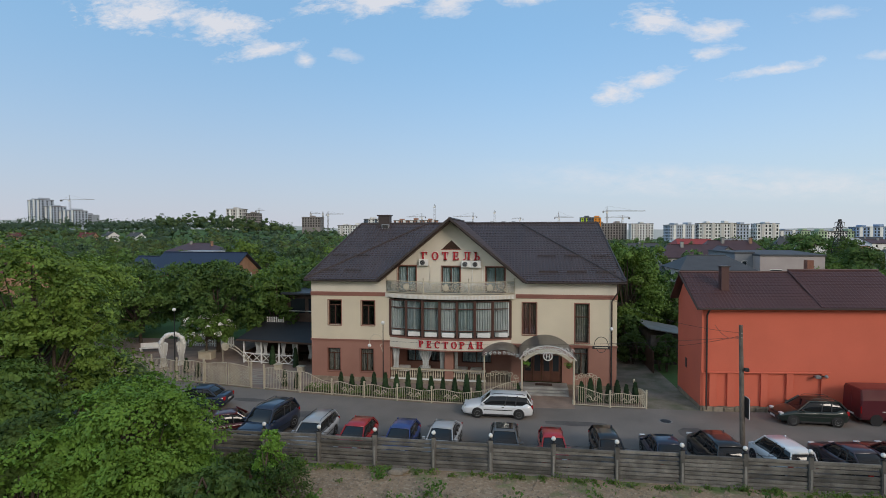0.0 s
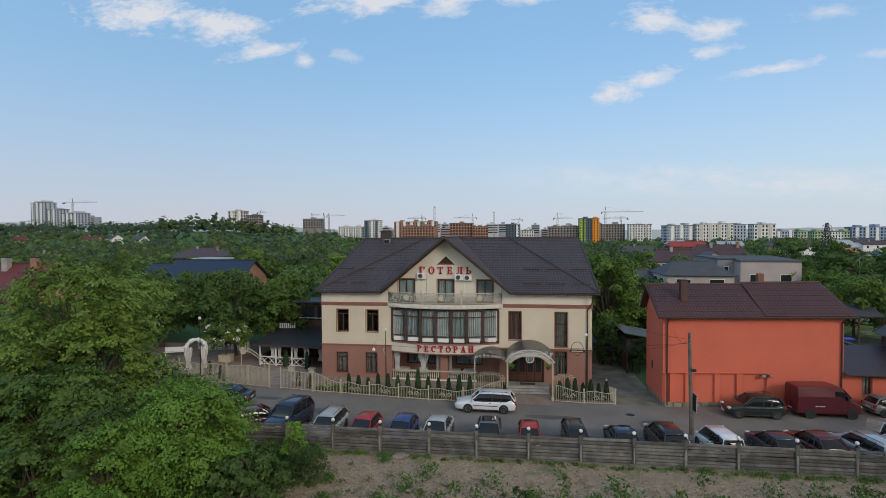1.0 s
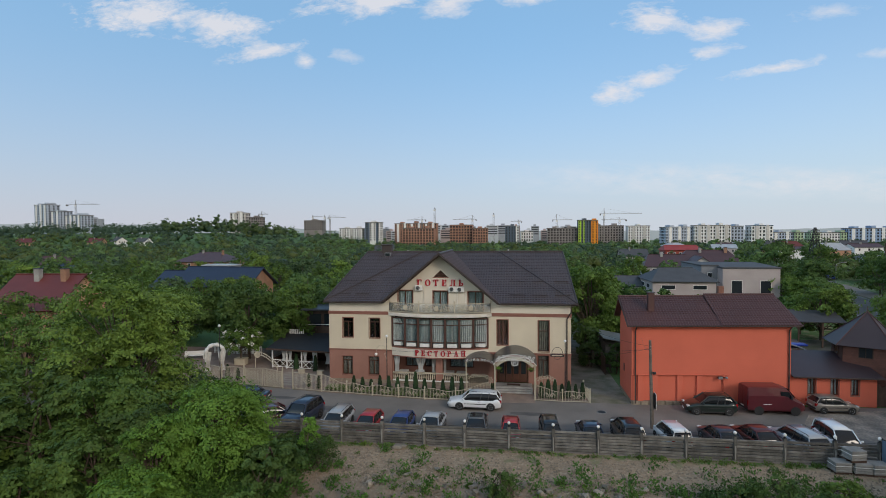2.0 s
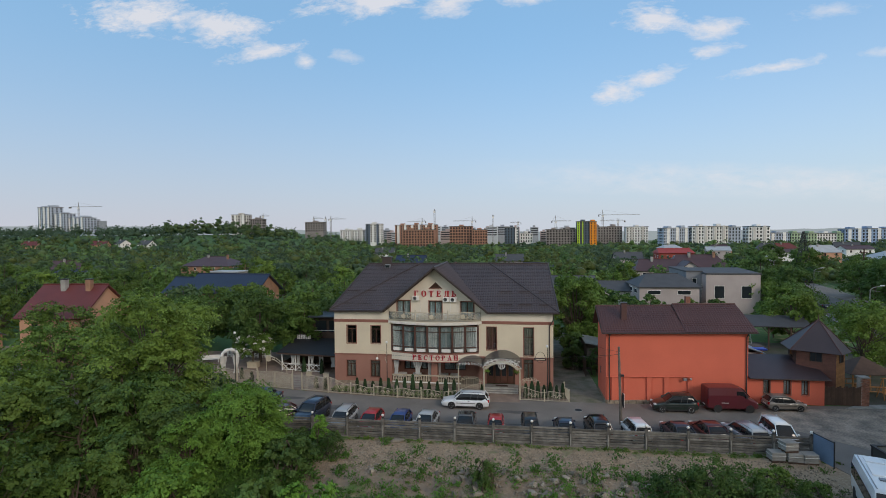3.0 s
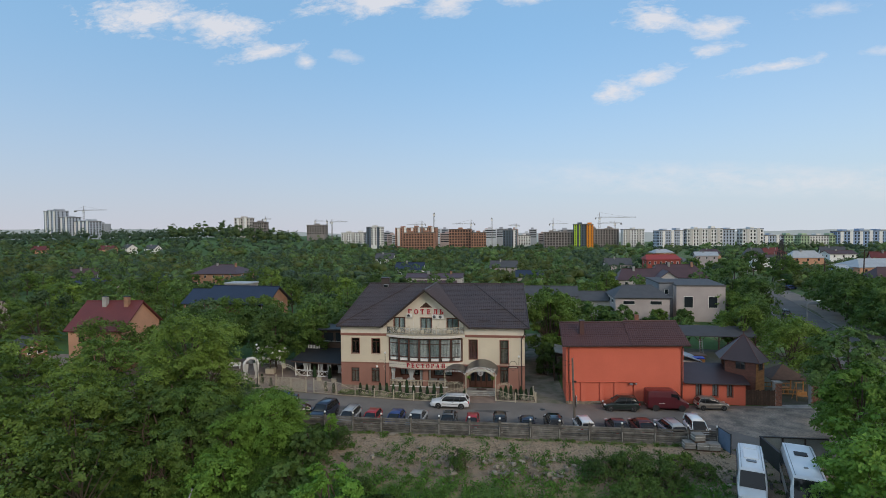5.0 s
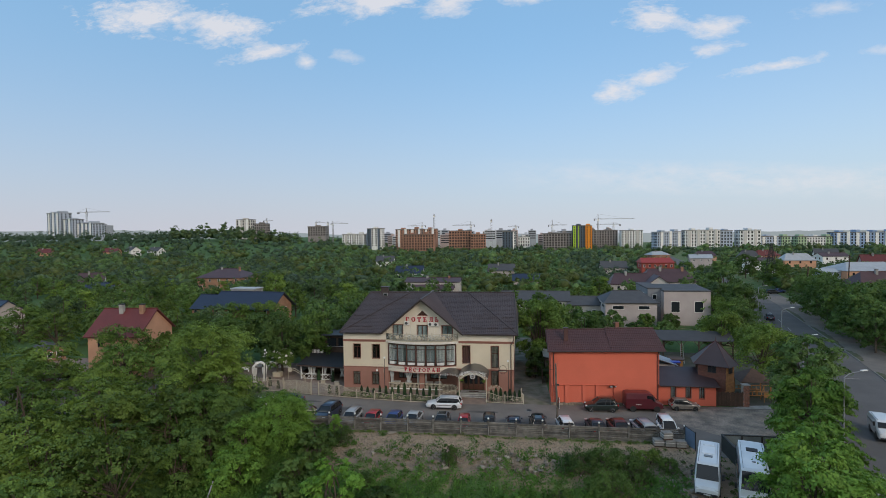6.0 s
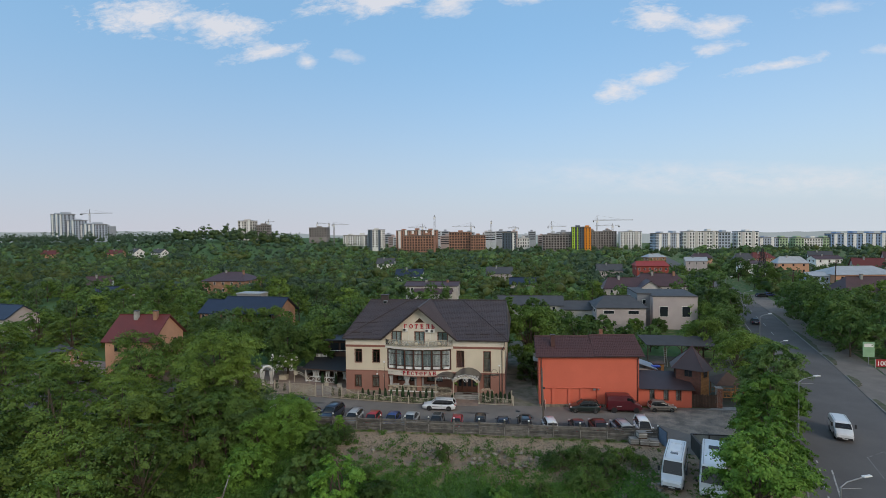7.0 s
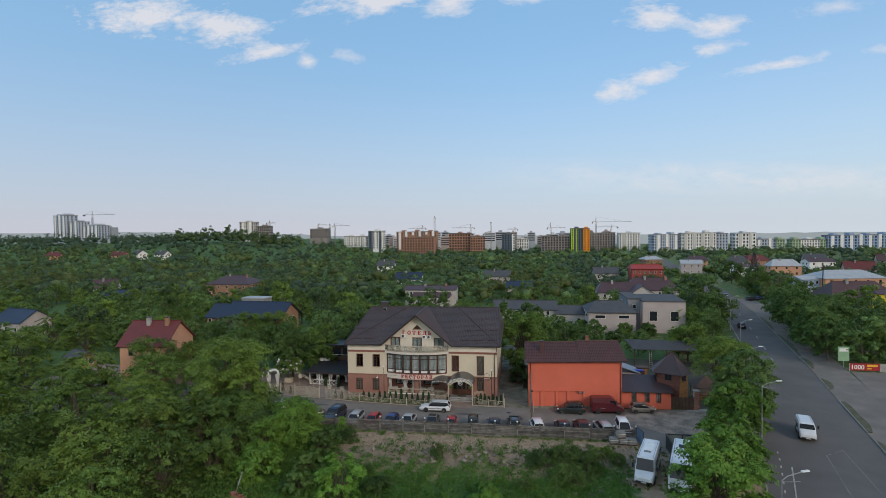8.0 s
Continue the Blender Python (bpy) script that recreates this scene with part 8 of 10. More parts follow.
def dash_line(f, y0, y1, dash, gap, w, label):
    sh, y = Shape(), y0
    while y < y1:
        a, b = Vector((f(y), y, 0.022)), Vector((f(y + dash), y + dash, 0.022))
        d = (b - a).normalized()
        n = Vector((-d.y, d.x, 0)) * w / 2
        sh.plate([a + n, a - n, b - n, b + n], 0.004)
        y += dash + gap
    single("road_marking", sh, M_MARK, label, "road marking", "road markings", "structure")


mid = lambda y: 0.5 * (along(ROAD_L, y) + along(ROAD_R, y)) + (0.5 if y < 0 else 0)
road_strip([(77.95, 44), (84.9, 69), (92.8, 98)], 0.15, 0.022, "worn white edge line")
road_strip([(53.2, -32), (55.1, -27.4), (57.9, -20.6)], 0.14, 0.022, "white lane line beside the bus pocket")
road_strip([(60.0, -28.2), (60.8, -25.4), (63.3, -17.0), (66.0, -15.2)], 0.12, 0.022, "worn white island line", M_MARK_FAINT)
road_strip([(63.6, -26.0), (66.0, -15.2)], 0.12, 0.022, "worn white island line", M_MARK_FAINT)
dash_line(lambda y: along(ROAD_L, y) + 1.6, -31, -16, 0.7, 1.3, 0.15, "short white dashes of the bus pocket")
dash_line(mid, 28, 130, 4.0, 8.0, 0.14, "long white centre dashes")
kerb = Shape().box(0, 0.98, -0.09, 0.09, -0.15, 0.14, 0.02).mesh("kerb_stone", M_KERB)


def kerb_line(name, pts, off, y0, y1, label):
    t = thing(name, (0, 0, 0), label, "kerb", kind="structure")
    y = y0
    while y < y1:
        a, b = Vector((along(pts, y) + off, y, 0)), Vector((along(pts, y + 0.95) + off, y + 0.95, 0))
        part("kerb_stone", kerb, None, t, at=Matrix.Translation(a) @ Matrix.Rotation(math.atan2(b.y - a.y, b.x - a.x), 4, "Z"))
        y += 0.955
    return t


kerb_line("kerb_west", ROAD_L, -0.1, -36, -19.2, "pale painted kerb along the bus pocket")
ys = [-36, -26, -15.8, -4, 3.9, 14, 24.6, 40, 57, 78, 96.1, 112, 129.3]
M_VERGE = material("trodden_verge", (0.115, 0.10, 0.07), 0.95, stain=0.4, stain_size=1.2, grain=0.25, bump=0.5, second=(0.055, 0.075, 0.025))
for k, (y0, y1) in enumerate(((-36, -12), (-9, 3.8), (10.4, 16.8), (24.2, 32.6), (34.8, 57.8), (64.5, 86.0))):
    kerb_line("kerb_east", ROAD_R, 0.1, y0, y1, "worn stone kerb edging a strip of verge")
    bits = [y0 + (y1 - y0) * q / 12 for q in range(13)]
    single("verge", ribbon([(along(ROAD_R, y) + 0.2, y) for y in bits], [(along(ROAD_R, y) + 0.55 + 0.75 * math.sin(math.pi * (q + 0.3) / 12.6) + 0.2 * math.sin(5.3 * y), y) for q, y in enumerate(bits)], -0.1, 0.125), M_VERGE, "trodden strip of grass and soil along the road", "verge", kind="structure")
inner = [(along(ROAD_R, y) + 0.02, y) for y in ys]
outer = [(along(ROAD_R, y) + 6.2, y) for y in ys]
single("pavement_east", ribbon(inner, outer, -0.1, 0.05), M_ASPHALT, "grey asphalt pavement beside the road", "pavement", kind="structure")
single("pavement_forecourt", Shape().slab([(80, -1), (108, -4), (112, 21), (88, 22.2), (86, 16)], -0.1, 0.06), M_ASPHALT, "wide asphalt forecourt beside the road", "pavement", kind="structure")
single("verge_island", Shape().slab([(80.5, -7), (96, -16), (110, -14), (108, -3), (84, -1)], -0.1, 0.13), material("forecourt_grass", (0.06, 0.10, 0.025), 0.95, stain=0.3, grain=0.25, bump=0.5), "grass island beside the forecourt", "verge", kind="structure")


def street_lamp(x, y, h, reach, turn, label):
    t = thing("street_lamp", Matrix.Translation((x, y, 0)) @ Matrix.Rotation(radians(turn), 4, "Z"), label, "street lamp", "street lamps")
    part("pole", Shape().rod((0, 0, 0), (0, 0, h - 0.5), 0.09, 0.055, 10).rod((0, 0, 0), (0, 0, 1.2), 0.12, 0.11, 10), M_GREY_METAL, t)
    part("arm", Shape().path([(0, 0, h - 0.5), (0.5, 0, h - 0.2), (reach, 0, h)], 0.04, 6).path([(0, 0, h - 0.6), (reach * 0.9, 0, h - 0.75)], 0.02, 5), M_GREY_METAL, t)
    part("head", Shape().box(reach - 0.1, reach + 0.6, -0.13, 0.13, h - 0.03, h + 0.08, 0.04), M_WHITE, t, "pale lamp head")


street_lamp(54.9, -20.3, 9.3, 1.9, 18, "grey steel street lamp beside the road")
street_lamp(48.0, -40.0, 7.6, 1.9, 20, "grey steel street lamp beside the road")
street_lamp(69.8, 24.0, 9.0, 1.8, 17, "grey steel street lamp beside the road")
street_lamp(82.0, 62.0, 9.0, 1.8, 17, "grey steel street lamp beside the road")
street_lamp(93.0, 104.0, 9.0, 1.8, 15, "grey steel street lamp beside the road")
street_lamp(63.6, 4.5, 8.0, 1.6, 17, "grey steel street lamp beside the road")
bb = thing("green_sign", (88.2, 24.9, 0), "pale green advertising board on a post", "sign")
part("post", Shape().rod((0, 0, 0), (0, 0, 1.4), 0.08), M_GREY_METAL, bb)
part("board", Shape().box(-0.95, 0.95, -0.06, 0.06, 1.4, 4.1, 0.02), material("pale_green_panel", (0.25, 0.42, 0.25), 0.6, stain=0.2), bb)
part("print", Shape().box(-0.75, 0.75, -0.075, -0.062, 3.2, 3.8), M_WHITE, bb)
ban = thing("red_banner", (88.0, 22.6, 0), "red advertising banner on a fence reading 1000", "banner")
part("cloth", Shape().box(0, 4.95, -0.03, 0.03, 0.25, 1.55), material("red_banner_cloth", (0.33, 0.012, 0.02), 0.6, stain=0.1), ban)
letters("price", "1000", 1.15, M_WHITE, Matrix.Translation((1.25, -0.05, 0.48)) @ Matrix.Rotation(radians(90), 4, "X"), ban, thick=0.01, face=0.02)
m_yel = material("yellow_print", (0.75, 0.45, 0.03), 0.6, stain=0.05)
part("print_line", Shape().box(2.85, 4.6, -0.05, -0.032, 0.95, 1.35), m_yel, ban)
part("print_line", Shape().box(2.85, 3.6, -0.05, -0.032, 0.5, 0.7), m_yel, ban)
part("fence_behind", Shape().box(4.97, 9.5, -0.05, 0.05, 0, 1.5).box(-0.1, 0.0, -0.05, 0.05, 0, 1.6), M_CONCRETE_PALE, ban)
for x, y, z in ((100.5, 78, 12.5), (128.5, 110, 14.0)):
    t = thing("tall_pole", (x, y, 0), "tall dark utility pole beside the road", "utility pole", "tall poles")
    part("shaft", Shape().rod((0, 0, 0), (0.4, 0, z), 0.22, 0.14, 8), M_WOOD_DARK, t)
    part("crossarm", Shape().box(-0.6, 1.2, -0.06, 0.06, z - 1.0, z - 0.85), M_WOOD_DARK, t)

def pylon(x, y, h):
    """A lattice mast of a power line: four tapering legs, cross bracing, three pairs of arms."""
    t = thing("power_pylon", (x, y, 0), "slim dark lattice power pylon behind the houses", "pylon")

    def corner(k, z):
        w = 1.9 * (1 - z / h) + 0.28
        return Vector(((-w, w, w, -w)[k], (-w, -w, w, w)[k], z))

    levels = [h * (1 - (1 - i / 11) ** 1.15) for i in range(12)]
    for k in range(4):
        part("leg", Shape().rod(corner(k, 0), corner(k, h), 0.15, 0.08, 5), M_DARK_METAL, t)
        brace = Shape()
        for z0, z1 in zip(levels[:-1], levels[1:]):
            n = (k + 1) % 4
            brace.rod(corner(k, z0), corner(n, z1), 0.06, n=4).rod(corner(n, z0), corner(k, z1), 0.06, n=4).rod(corner(k, z1), corner(n, z1), 0.06, n=4)
        part("bracing", brace, M_DARK_METAL, t)
    for z, reach in ((h * 0.72, 2.4), (h * 0.83, 2.0), (h * 0.93, 1.5)):
        for sx in (-1, 1):
            arm = Shape().rod((0, 0.2, z), (sx * reach, 0, z + 0.1), 0.07, n=4).rod((0, -0.2, z), (sx * reach, 0, z + 0.1), 0.07, n=4).rod((0, 0, z + 0.8), (sx * reach, 0, z + 0.1), 0.06, n=4)
            part("arm", arm, M_DARK_METAL, t)
            part("insulator", Shape().rod((sx * reach, 0, z + 0.1), (sx * reach, 0, z - 0.9), 0.08, n=5), M_CONCRETE_PALE, t)


pylon(124.3, 151.8, 16.4)

# repairs in the side street, and a disc for a dark smudge
single("road_worn", Shape().slab([(43.6, -4.6), (50.5, -3.2), (57.5, -3.25), (60.0, -5.2), (57.0, -9.6), (53.5, -12.6), (47.5, -13.2), (44.6, -10.2), (41.8, -7.4)], -0.05, 0.005), material("gritty_worn_asphalt", (0.36, 0.29, 0.23), 0.95, stain=0.5, stain_size=1.6, grain=0.4, grain_size=0.16, bump=0.7, second=(0.15, 0.13, 0.11)), "gritty brown worn asphalt at the street mouth", "road surface", kind="structure")
M_PATCH = material("repaired_asphalt", (0.120, 0.108, 0.100), 0.9, stain=0.3, stain_size=0.8, grain=0.2, grain_size=0.05, bump=0.4)
patch_rng = random.Random(31)
for x, y, w, d in ((3.2, -8.2, 3.4, 1.3), (12.4, -9.2, 2.2, 1.6), (20.5, -7.6, 4.2, 0.9), (27.6, -8.6, 2.0, 2.6), (31.8, -10.6, 3.0, 1.2), (-2.5, -5.8, 2.8, 0.8), (38.5, -8.4, 2.6, 1.1)):
    ring = [(x + w / 2 * math.cos(q) * patch_rng.uniform(0.8, 1.1), y + d / 2 * math.sin(q) * patch_rng.uniform(0.8, 1.1)) for q in np.linspace(0, 2 * math.pi, 13)[:-1]]
    single("road_patch", Shape().slab(ring, -0.02, 0.005), M_PATCH, "darker repaired patch in the side street asphalt", "road patch", "road patches", "structure")
# rim and lid are added; the asphalt has only a smudge here
cover = thing("smudge_disc", (26.41, -6.38, 0), "round dark disc standing for a smudge in the street", "manhole cover")
part("rim", Shape().lathe(0, 0, [(0.42, -0.03), (0.42, 0.010)], 18), M_KERB, cover)
part("lid", Shape().lathe(0, 0, [(0.34, 0.010), (0.34, 0.016)], 18), M_DARK_METAL, cover)

# ---- trees round the hotel and in the foreground ----
def near_tree(x, y, h, r, base, mat, seed, label, leaves=8000, leaf=0.17, blobs=22, stems=1, droop=0.0, pointed=0.0, name="tree"):
    return tree(name, (x, y, ground_z(x, y)), tree_parts(seed, h, r, base, int(blobs * (1.5 if y > 0 else 1)), int(leaves * (1.0 if y > 0 else 0.86)), leaf * 1.06, mat, stems, droop, 1.0, pointed, flat=0.45 if y > 0 else 0.2, per=9 if y > 0 else 20), label, "tree" if name == "tree" else "shrub", turn=seed)


near_tree(-13.6, -12.2, 12.0, 5.8, 0.2, M_GREEN_OLIVE, 401, "large spreading olive-green walnut tree", 31000, 0.118, 46)
near_tree(-11.2, -13.2, 8.4, 3.1, 0.8, M_GREEN_OLIVE, 402, "olive-green tree beside the street", 14000, 0.12)
near_tree(-8.6, -20.4, 5.9, 3.8, 0.4, M_GREEN, 403, "broad green bushy tree below the street", 15000, 0.115, 26)
near_tree(-9.6, -10.2, 4.4, 2.4, 0.0, M_GREEN_BLUE, 404, "dark bluish rounded evergreen shrub", 8775, 0.101, 14, name="evergreen_shrub")
near_tree(-0.2, -20.1, 5.6, 3.7, 0.0, M_GREEN_ASH, 405, "fresh light green young ash tree", 32000, 0.082, 60, 4, 0.2, 0.3)
near_tree(-3.2, -22.6, 4.3, 2.9, 0.0, M_GREEN_ASH, 443, "fresh light green young ash tree", 18000, 0.085, 44, 4, 0.2, 0.3)
near_tree(-4.9, -21.6, 4.4, 2.7, 0.0, M_GREEN_DARK, 442, "dark green bush below the street", 11000, 0.1, 30, 4, 0.2)
near_tree(-2.0, -26.6, 3.5, 2.9, 0.0, M_GREEN_ASH, 406, "round green bushy tree below the bank", 12500, 0.12, 28, 3, 0.3)
near_tree(-7.2, -27.6, 4.4, 2.9, 0.2, M_GREEN, 407, "green sapling thicket below the bank", 12800, 0.122, 22, 3)
near_tree(9.2, -30.2, 4.8, 2.5, 0.0, M_GREEN_BRIGHT, 409, "yellow-green young tree in rank grass", 7425, 0.109, 16, 3, name="shrub_round")
near_tree(4.5, -22.6, 3.2, 1.9, 0.1, M_GREEN_DARK, 410, "dark green shrub below the bank", 6750, 0.109, 16, 3, name="shrub_round")
near_tree(24.5, -29.5, 2.2, 1.8, 0.1, M_GREEN_BRIGHT, 411, "yellow-green bush in rank grass", 5400, 0.109, 14, 3, name="shrub_round")
near_tree(12.5, -28.2, 1.4, 1.5, 0.1, M_GREEN_DARK, 412, "dark green bush in rank grass", 4860, 0.109, 14, 3, name="shrub_round")
for k, (x, y, h, r) in enumerate(((-12.6, -17.4, 5.6, 3.4), (-6.0, -16.9, 3.6, 2.3), (-6.6, -23.4, 3.8, 2.6), (-11.8, -21.8, 5.4, 3.3), (-16.4, -18.4, 6.2, 3.6), (3.6, -25.6, 2.2, 1.8), (4.2, -30.0, 2.4, 2.0))):
    near_tree(x, y, h, r, 0.0, (M_GREEN_DARK, M_GREEN, M_GREEN_DARK)[k % 3], 510 + k, "dense green thicket tree below the street", int(1600 * h), 0.145, 22, 3)
FORE = [(-10.6, -32.2, 7.5, 4.4), (-15.2, -33.4, 7.4, 4.4), (-17.2, -25.0, 7.4, 4.4), (-28.0, -24.2, 8.6, 5.0), (-20.3, -30.6, 7.8, 4.6), (-20.6, -21.6, 7.0, 4.4), (-29.5, -33.5, 8.2, 4.8), (-22.0, -39.5, 7.4, 4.6),
        (-36.5, -27.5, 9.0, 5.0), (-36.0, -17.5, 7.8, 4.6), (-27.5, -14.5, 7.2, 4.2), (-41.0, -8.0, 8.2, 4.6), (-30.5, -6.0, 7.3, 3.9), (-22.8, -3.5, 6.4, 3.6), (-47.5, -18.5, 8.4, 4.8), (-54.5, -6.0, 6.4, 4.0),
        (-45.5, -3.0, 4.4, 2.8), (-66.0, -5.0, 8.6, 4.8), (-11.0, -40.5, 6.4, 4.2), (-65.0, 2.0, 9.5, 5.0), (-25.0, 3.6, 7.2, 3.6), (-50.0, 18.0, 6.5, 3.6), (-68.0, 21.0, 8.0, 4.4), (-56.0, 25.0, 7.4, 4.0), (-74.0, 11.0, 7.8, 4.4), (-64.0, 30.0, 8.0, 4.4), (-47.0, 28.0, 6.8, 3.8), (-82.0, 27.0, 8.4, 4.6)]
FORE_KINDS = [tree_parts(440 + k, 8.0, 4.7, -0.9, 34, 7800, 0.158, (M_GREEN, M_GREEN_OLIVE, M_GREEN_OLIVE)[k % 3], 2) for k in range(6)]
under = np.random.default_rng(91)
tufts("undergrowth", [(under.uniform(-46, 0.5), under.uniform(-46, -16.5), 0.8 + 0.7 * under.random()) for _ in range(1300)], M_GREEN_DARK, "dark weedy undergrowth beneath the orchard trees", 0.16, 26, 0.95)
for k, (x, y, h, r) in enumerate(FORE):
    s = h / 8.0
    t = tree("orchard_tree", (x, y, ground_z(x, y)), FORE_KINDS[k % 6], ("dense green orchard tree", "olive-green loose-crowned orchard tree", "dark green dense orchard tree")[k % 3], group="orchard trees below the street", turn=1.7 * k, scale=s)
near_tree(-13.4, 8.4, 9.0, 3.5, 1.6, M_GREEN_DARK, 420, "dark green linden tree behind the yard", 9792, 0.161, 24)
near_tree(-18.6, 14.2, 9.4, 3.9, 1.4, M_GREEN_DARK, 421, "dark green broadleaf tree behind the yard", 9792, 0.170, 24)
near_tree(-8.0, 10.5, 7.6, 3.1, 1.0, M_GREEN, 422, "fresh green tree beside the veranda", 8640, 0.152, 22)
near_tree(-24.5, 11.5, 8.2, 3.8, 1.0, M_GREEN_DARK, 423, "dark green garden tree", 8064, 0.170, 22)
near_tree(-5.0, 17.0, 8.0, 3.4, 1.0, M_GREEN_DARK, 424, "dark green garden tree behind the veranda", 7488, 0.170, 20)
near_tree(-12.0, 18.5, 8.4, 3.6, 1.0, M_GREEN, 425, "green garden tree behind the yard", 7488, 0.170, 20)
ft = near_tree(-12.9, 5.6, 4.5, 2.3, 1.6, M_GREEN, 426, "flowering tree with white blossom in a planter", 4500, 0.13, 18)
rg = np.random.default_rng(77)
pts, d, _, _ = crown_points(np.random.default_rng(426), 4.5, 2.35, 1.6, 18, 1500)
part("blossom", leaf_mesh("blossom", pts + d * 0.05, d + rg.normal(size=d.shape) * 0.4, np.full(1500, 0.085), M_BLOSSOM, rg), None, ft, "white blossom clusters")
near_tree(28.9, 18.2, 11.0, 3.9, 0.6, M_GREEN, 427, "tall green tree beside the hotel", 14520, 0.161, 28)
near_tree(30.6, 25.0, 9.8, 3.6, 1.0, M_GREEN, 428, "green tree behind the hotel", 8640, 0.170, 22)
near_tree(33.5, 19.0, 6.2, 2.8, 0.6, M_GREEN_DARK, 429, "dark green garden tree", 6336, 0.161, 18)
near_tree(27.6, 9.2, 3.0, 1.3, 0.2, M_GREEN_DARK, 430, "dark green hedge shrub along the drive", 2916, 0.128, 12, 3, name="hedge_shrub")
near_tree(27.7, 12.6, 4.0, 1.5, 0.2, M_GREEN_DARK, 431, "dark green hedge shrub along the drive", 3304, 0.139, 12, 3, name="hedge_shrub")
near_tree(29.9, 6.9, 3.2, 1.2, 0.2, M_GREEN_DARK, 432, "dark green hedge shrub behind the orange building", 2527, 0.128, 12, 3, name="hedge_shrub")
for k, (x, y, h) in enumerate(((-36.2, 1.6, 8.6), (-42.5, -2.5, 3.2), (-32.0, 7.5, 6.8), (-28.5, 17.0, 7.5), (-36.0, 24.0, 7.0), (-31.5, 39.0, 7.6), (-39.5, 41.0, 7.0), (-46.5, 37.0, 5.2), (-57.0, 38.0, 8.2), (-112.0, 83.0, 6.2), (-119.0, 83.5, 6.0), (-106.0, 85.0, 6.6))):
    near_tree(x, y, h, h * 0.5, 0.4, (M_GREEN, M_GREEN_DARK, M_GREEN_OLIVE)[k % 3], 490 + k, "leafy fruit tree in the house gardens", 7000, 0.14, 22)
for k, (x, y, h) in enumerate(((46.0, 48.0, 4.6), (53.5, 50.5, 3.8), (59.5, 52.0, 3.6), (67.5, 51.0, 3.4), (70.5, 58.5, 7.0), (37.0, 46.0, 6.2), (41.5, 38.0, 5.0), (34.5, 36.0, 6.6), (49.5, 41.0, 3.8), (56.0, 44.0, 3.4), (31.5, 52.0, 6.0), (44.0, 55.5, 3.6))):
    near_tree(x, y, h, h * 0.5, 0.2, (M_GREEN_STREET, M_GREEN, M_GREEN_DARK)[k % 3], 540 + k, "green garden tree before the grey houses", 2600, 0.2, 16)
# a broken brick wall in the thicket, a weathered pole leaning on it
stub = thing("brick_wall_stub", (-2.2, -32.3, -1.8), "broken rust-red brick wall in the thicket", "wall")
for j in range(14):
    for i in range(6 - (j > 9) - 2 * (j > 11)):
        x = 0.26 * i + 0.13 * (j % 2)
        part("brick", Shape().box(x, x + 0.25, -0.12, 0.12, 0.1 * j - 0.2, 0.1 * j - 0.11, 0.008), M_BRICK, stub)
part("mortar", Shape().box(0.03, 1.2, -0.1, 0.1, -0.2, 0.82), M_CONCRETE, stub)
single("weathered_pole", Shape().rod((-2.5, -31.0, -1.9), (-2.05, -30.0, 0.55), 0.07, n=8), M_GREY_METAL, "weathered grey pole leaning in the thicket", "pole")
# street trees by the main road
near_tree(53.0, -18.5, 9.0, 3.3, 1.2, M_GREEN_ASH, 433, "tall green street tree by the main road", 17680, 0.125, 32)
near_tree(45.5, -34.0, 7.6, 3.9, 0.8, M_GREEN_ASH, 434, "broad fresh green street tree by the main road", 19040, 0.125, 34)
near_tree(49.0, -26.8, 7.6, 3.4, 0.8, M_GREEN_ASH, 444, "fresh green street tree by the main road", 11000, 0.14, 28)
near_tree(41.0, -43.0, 6.8, 2.9, 0.8, M_GREEN_ASH, 435, "fresh green street tree by the main road", 12320, 0.125, 30)
near_tree(58.4, -7.0, 10.4, 3.9, 1.4, M_GREEN_STREET, 436, "large green street tree by the gateway", 17000, 0.135, 34)
near_tree(55.2, -13.2, 7.2, 2.7, 1.0, M_GREEN, 437, "green street tree by the yard", 9000, 0.135, 22)
near_tree(60.2, 9.0, 8.4, 4.5, 1.2, M_GREEN_OLIVE, 438, "olive-green tree with pale blossom by the tavern", 9792, 0.145, 24)
near_tree(61.5, 28.0, 7.8, 3.9, 0.8, M_GREEN_OLIVE, 439, "yellow-green tree behind the timber shed", 8640, 0.155, 22)
near_tree(67.0, 19.0, 6.4, 3.0, 0.8, M_GREEN_OLIVE, 441, "olive-green tree beside the road", 6640, 0.15, 20)
ROADSIDE = [(66.0, 37.0, 6.4), (71.8, 44.7, 6.6), (72.5, 54.5, 6.2), (76.0, 58.0, 6.6), (79.6, 64.0, 9.6), (82.0, 73.0, 7.4), (88.2, 101.0, 12.0), (84.0, 84.0, 7.5), (85.5, 92.5, 6.0), (91.5, 118.0, 6.5), (96.0, 140.0, 9.0), (97.0, 168.0, 9.0)]
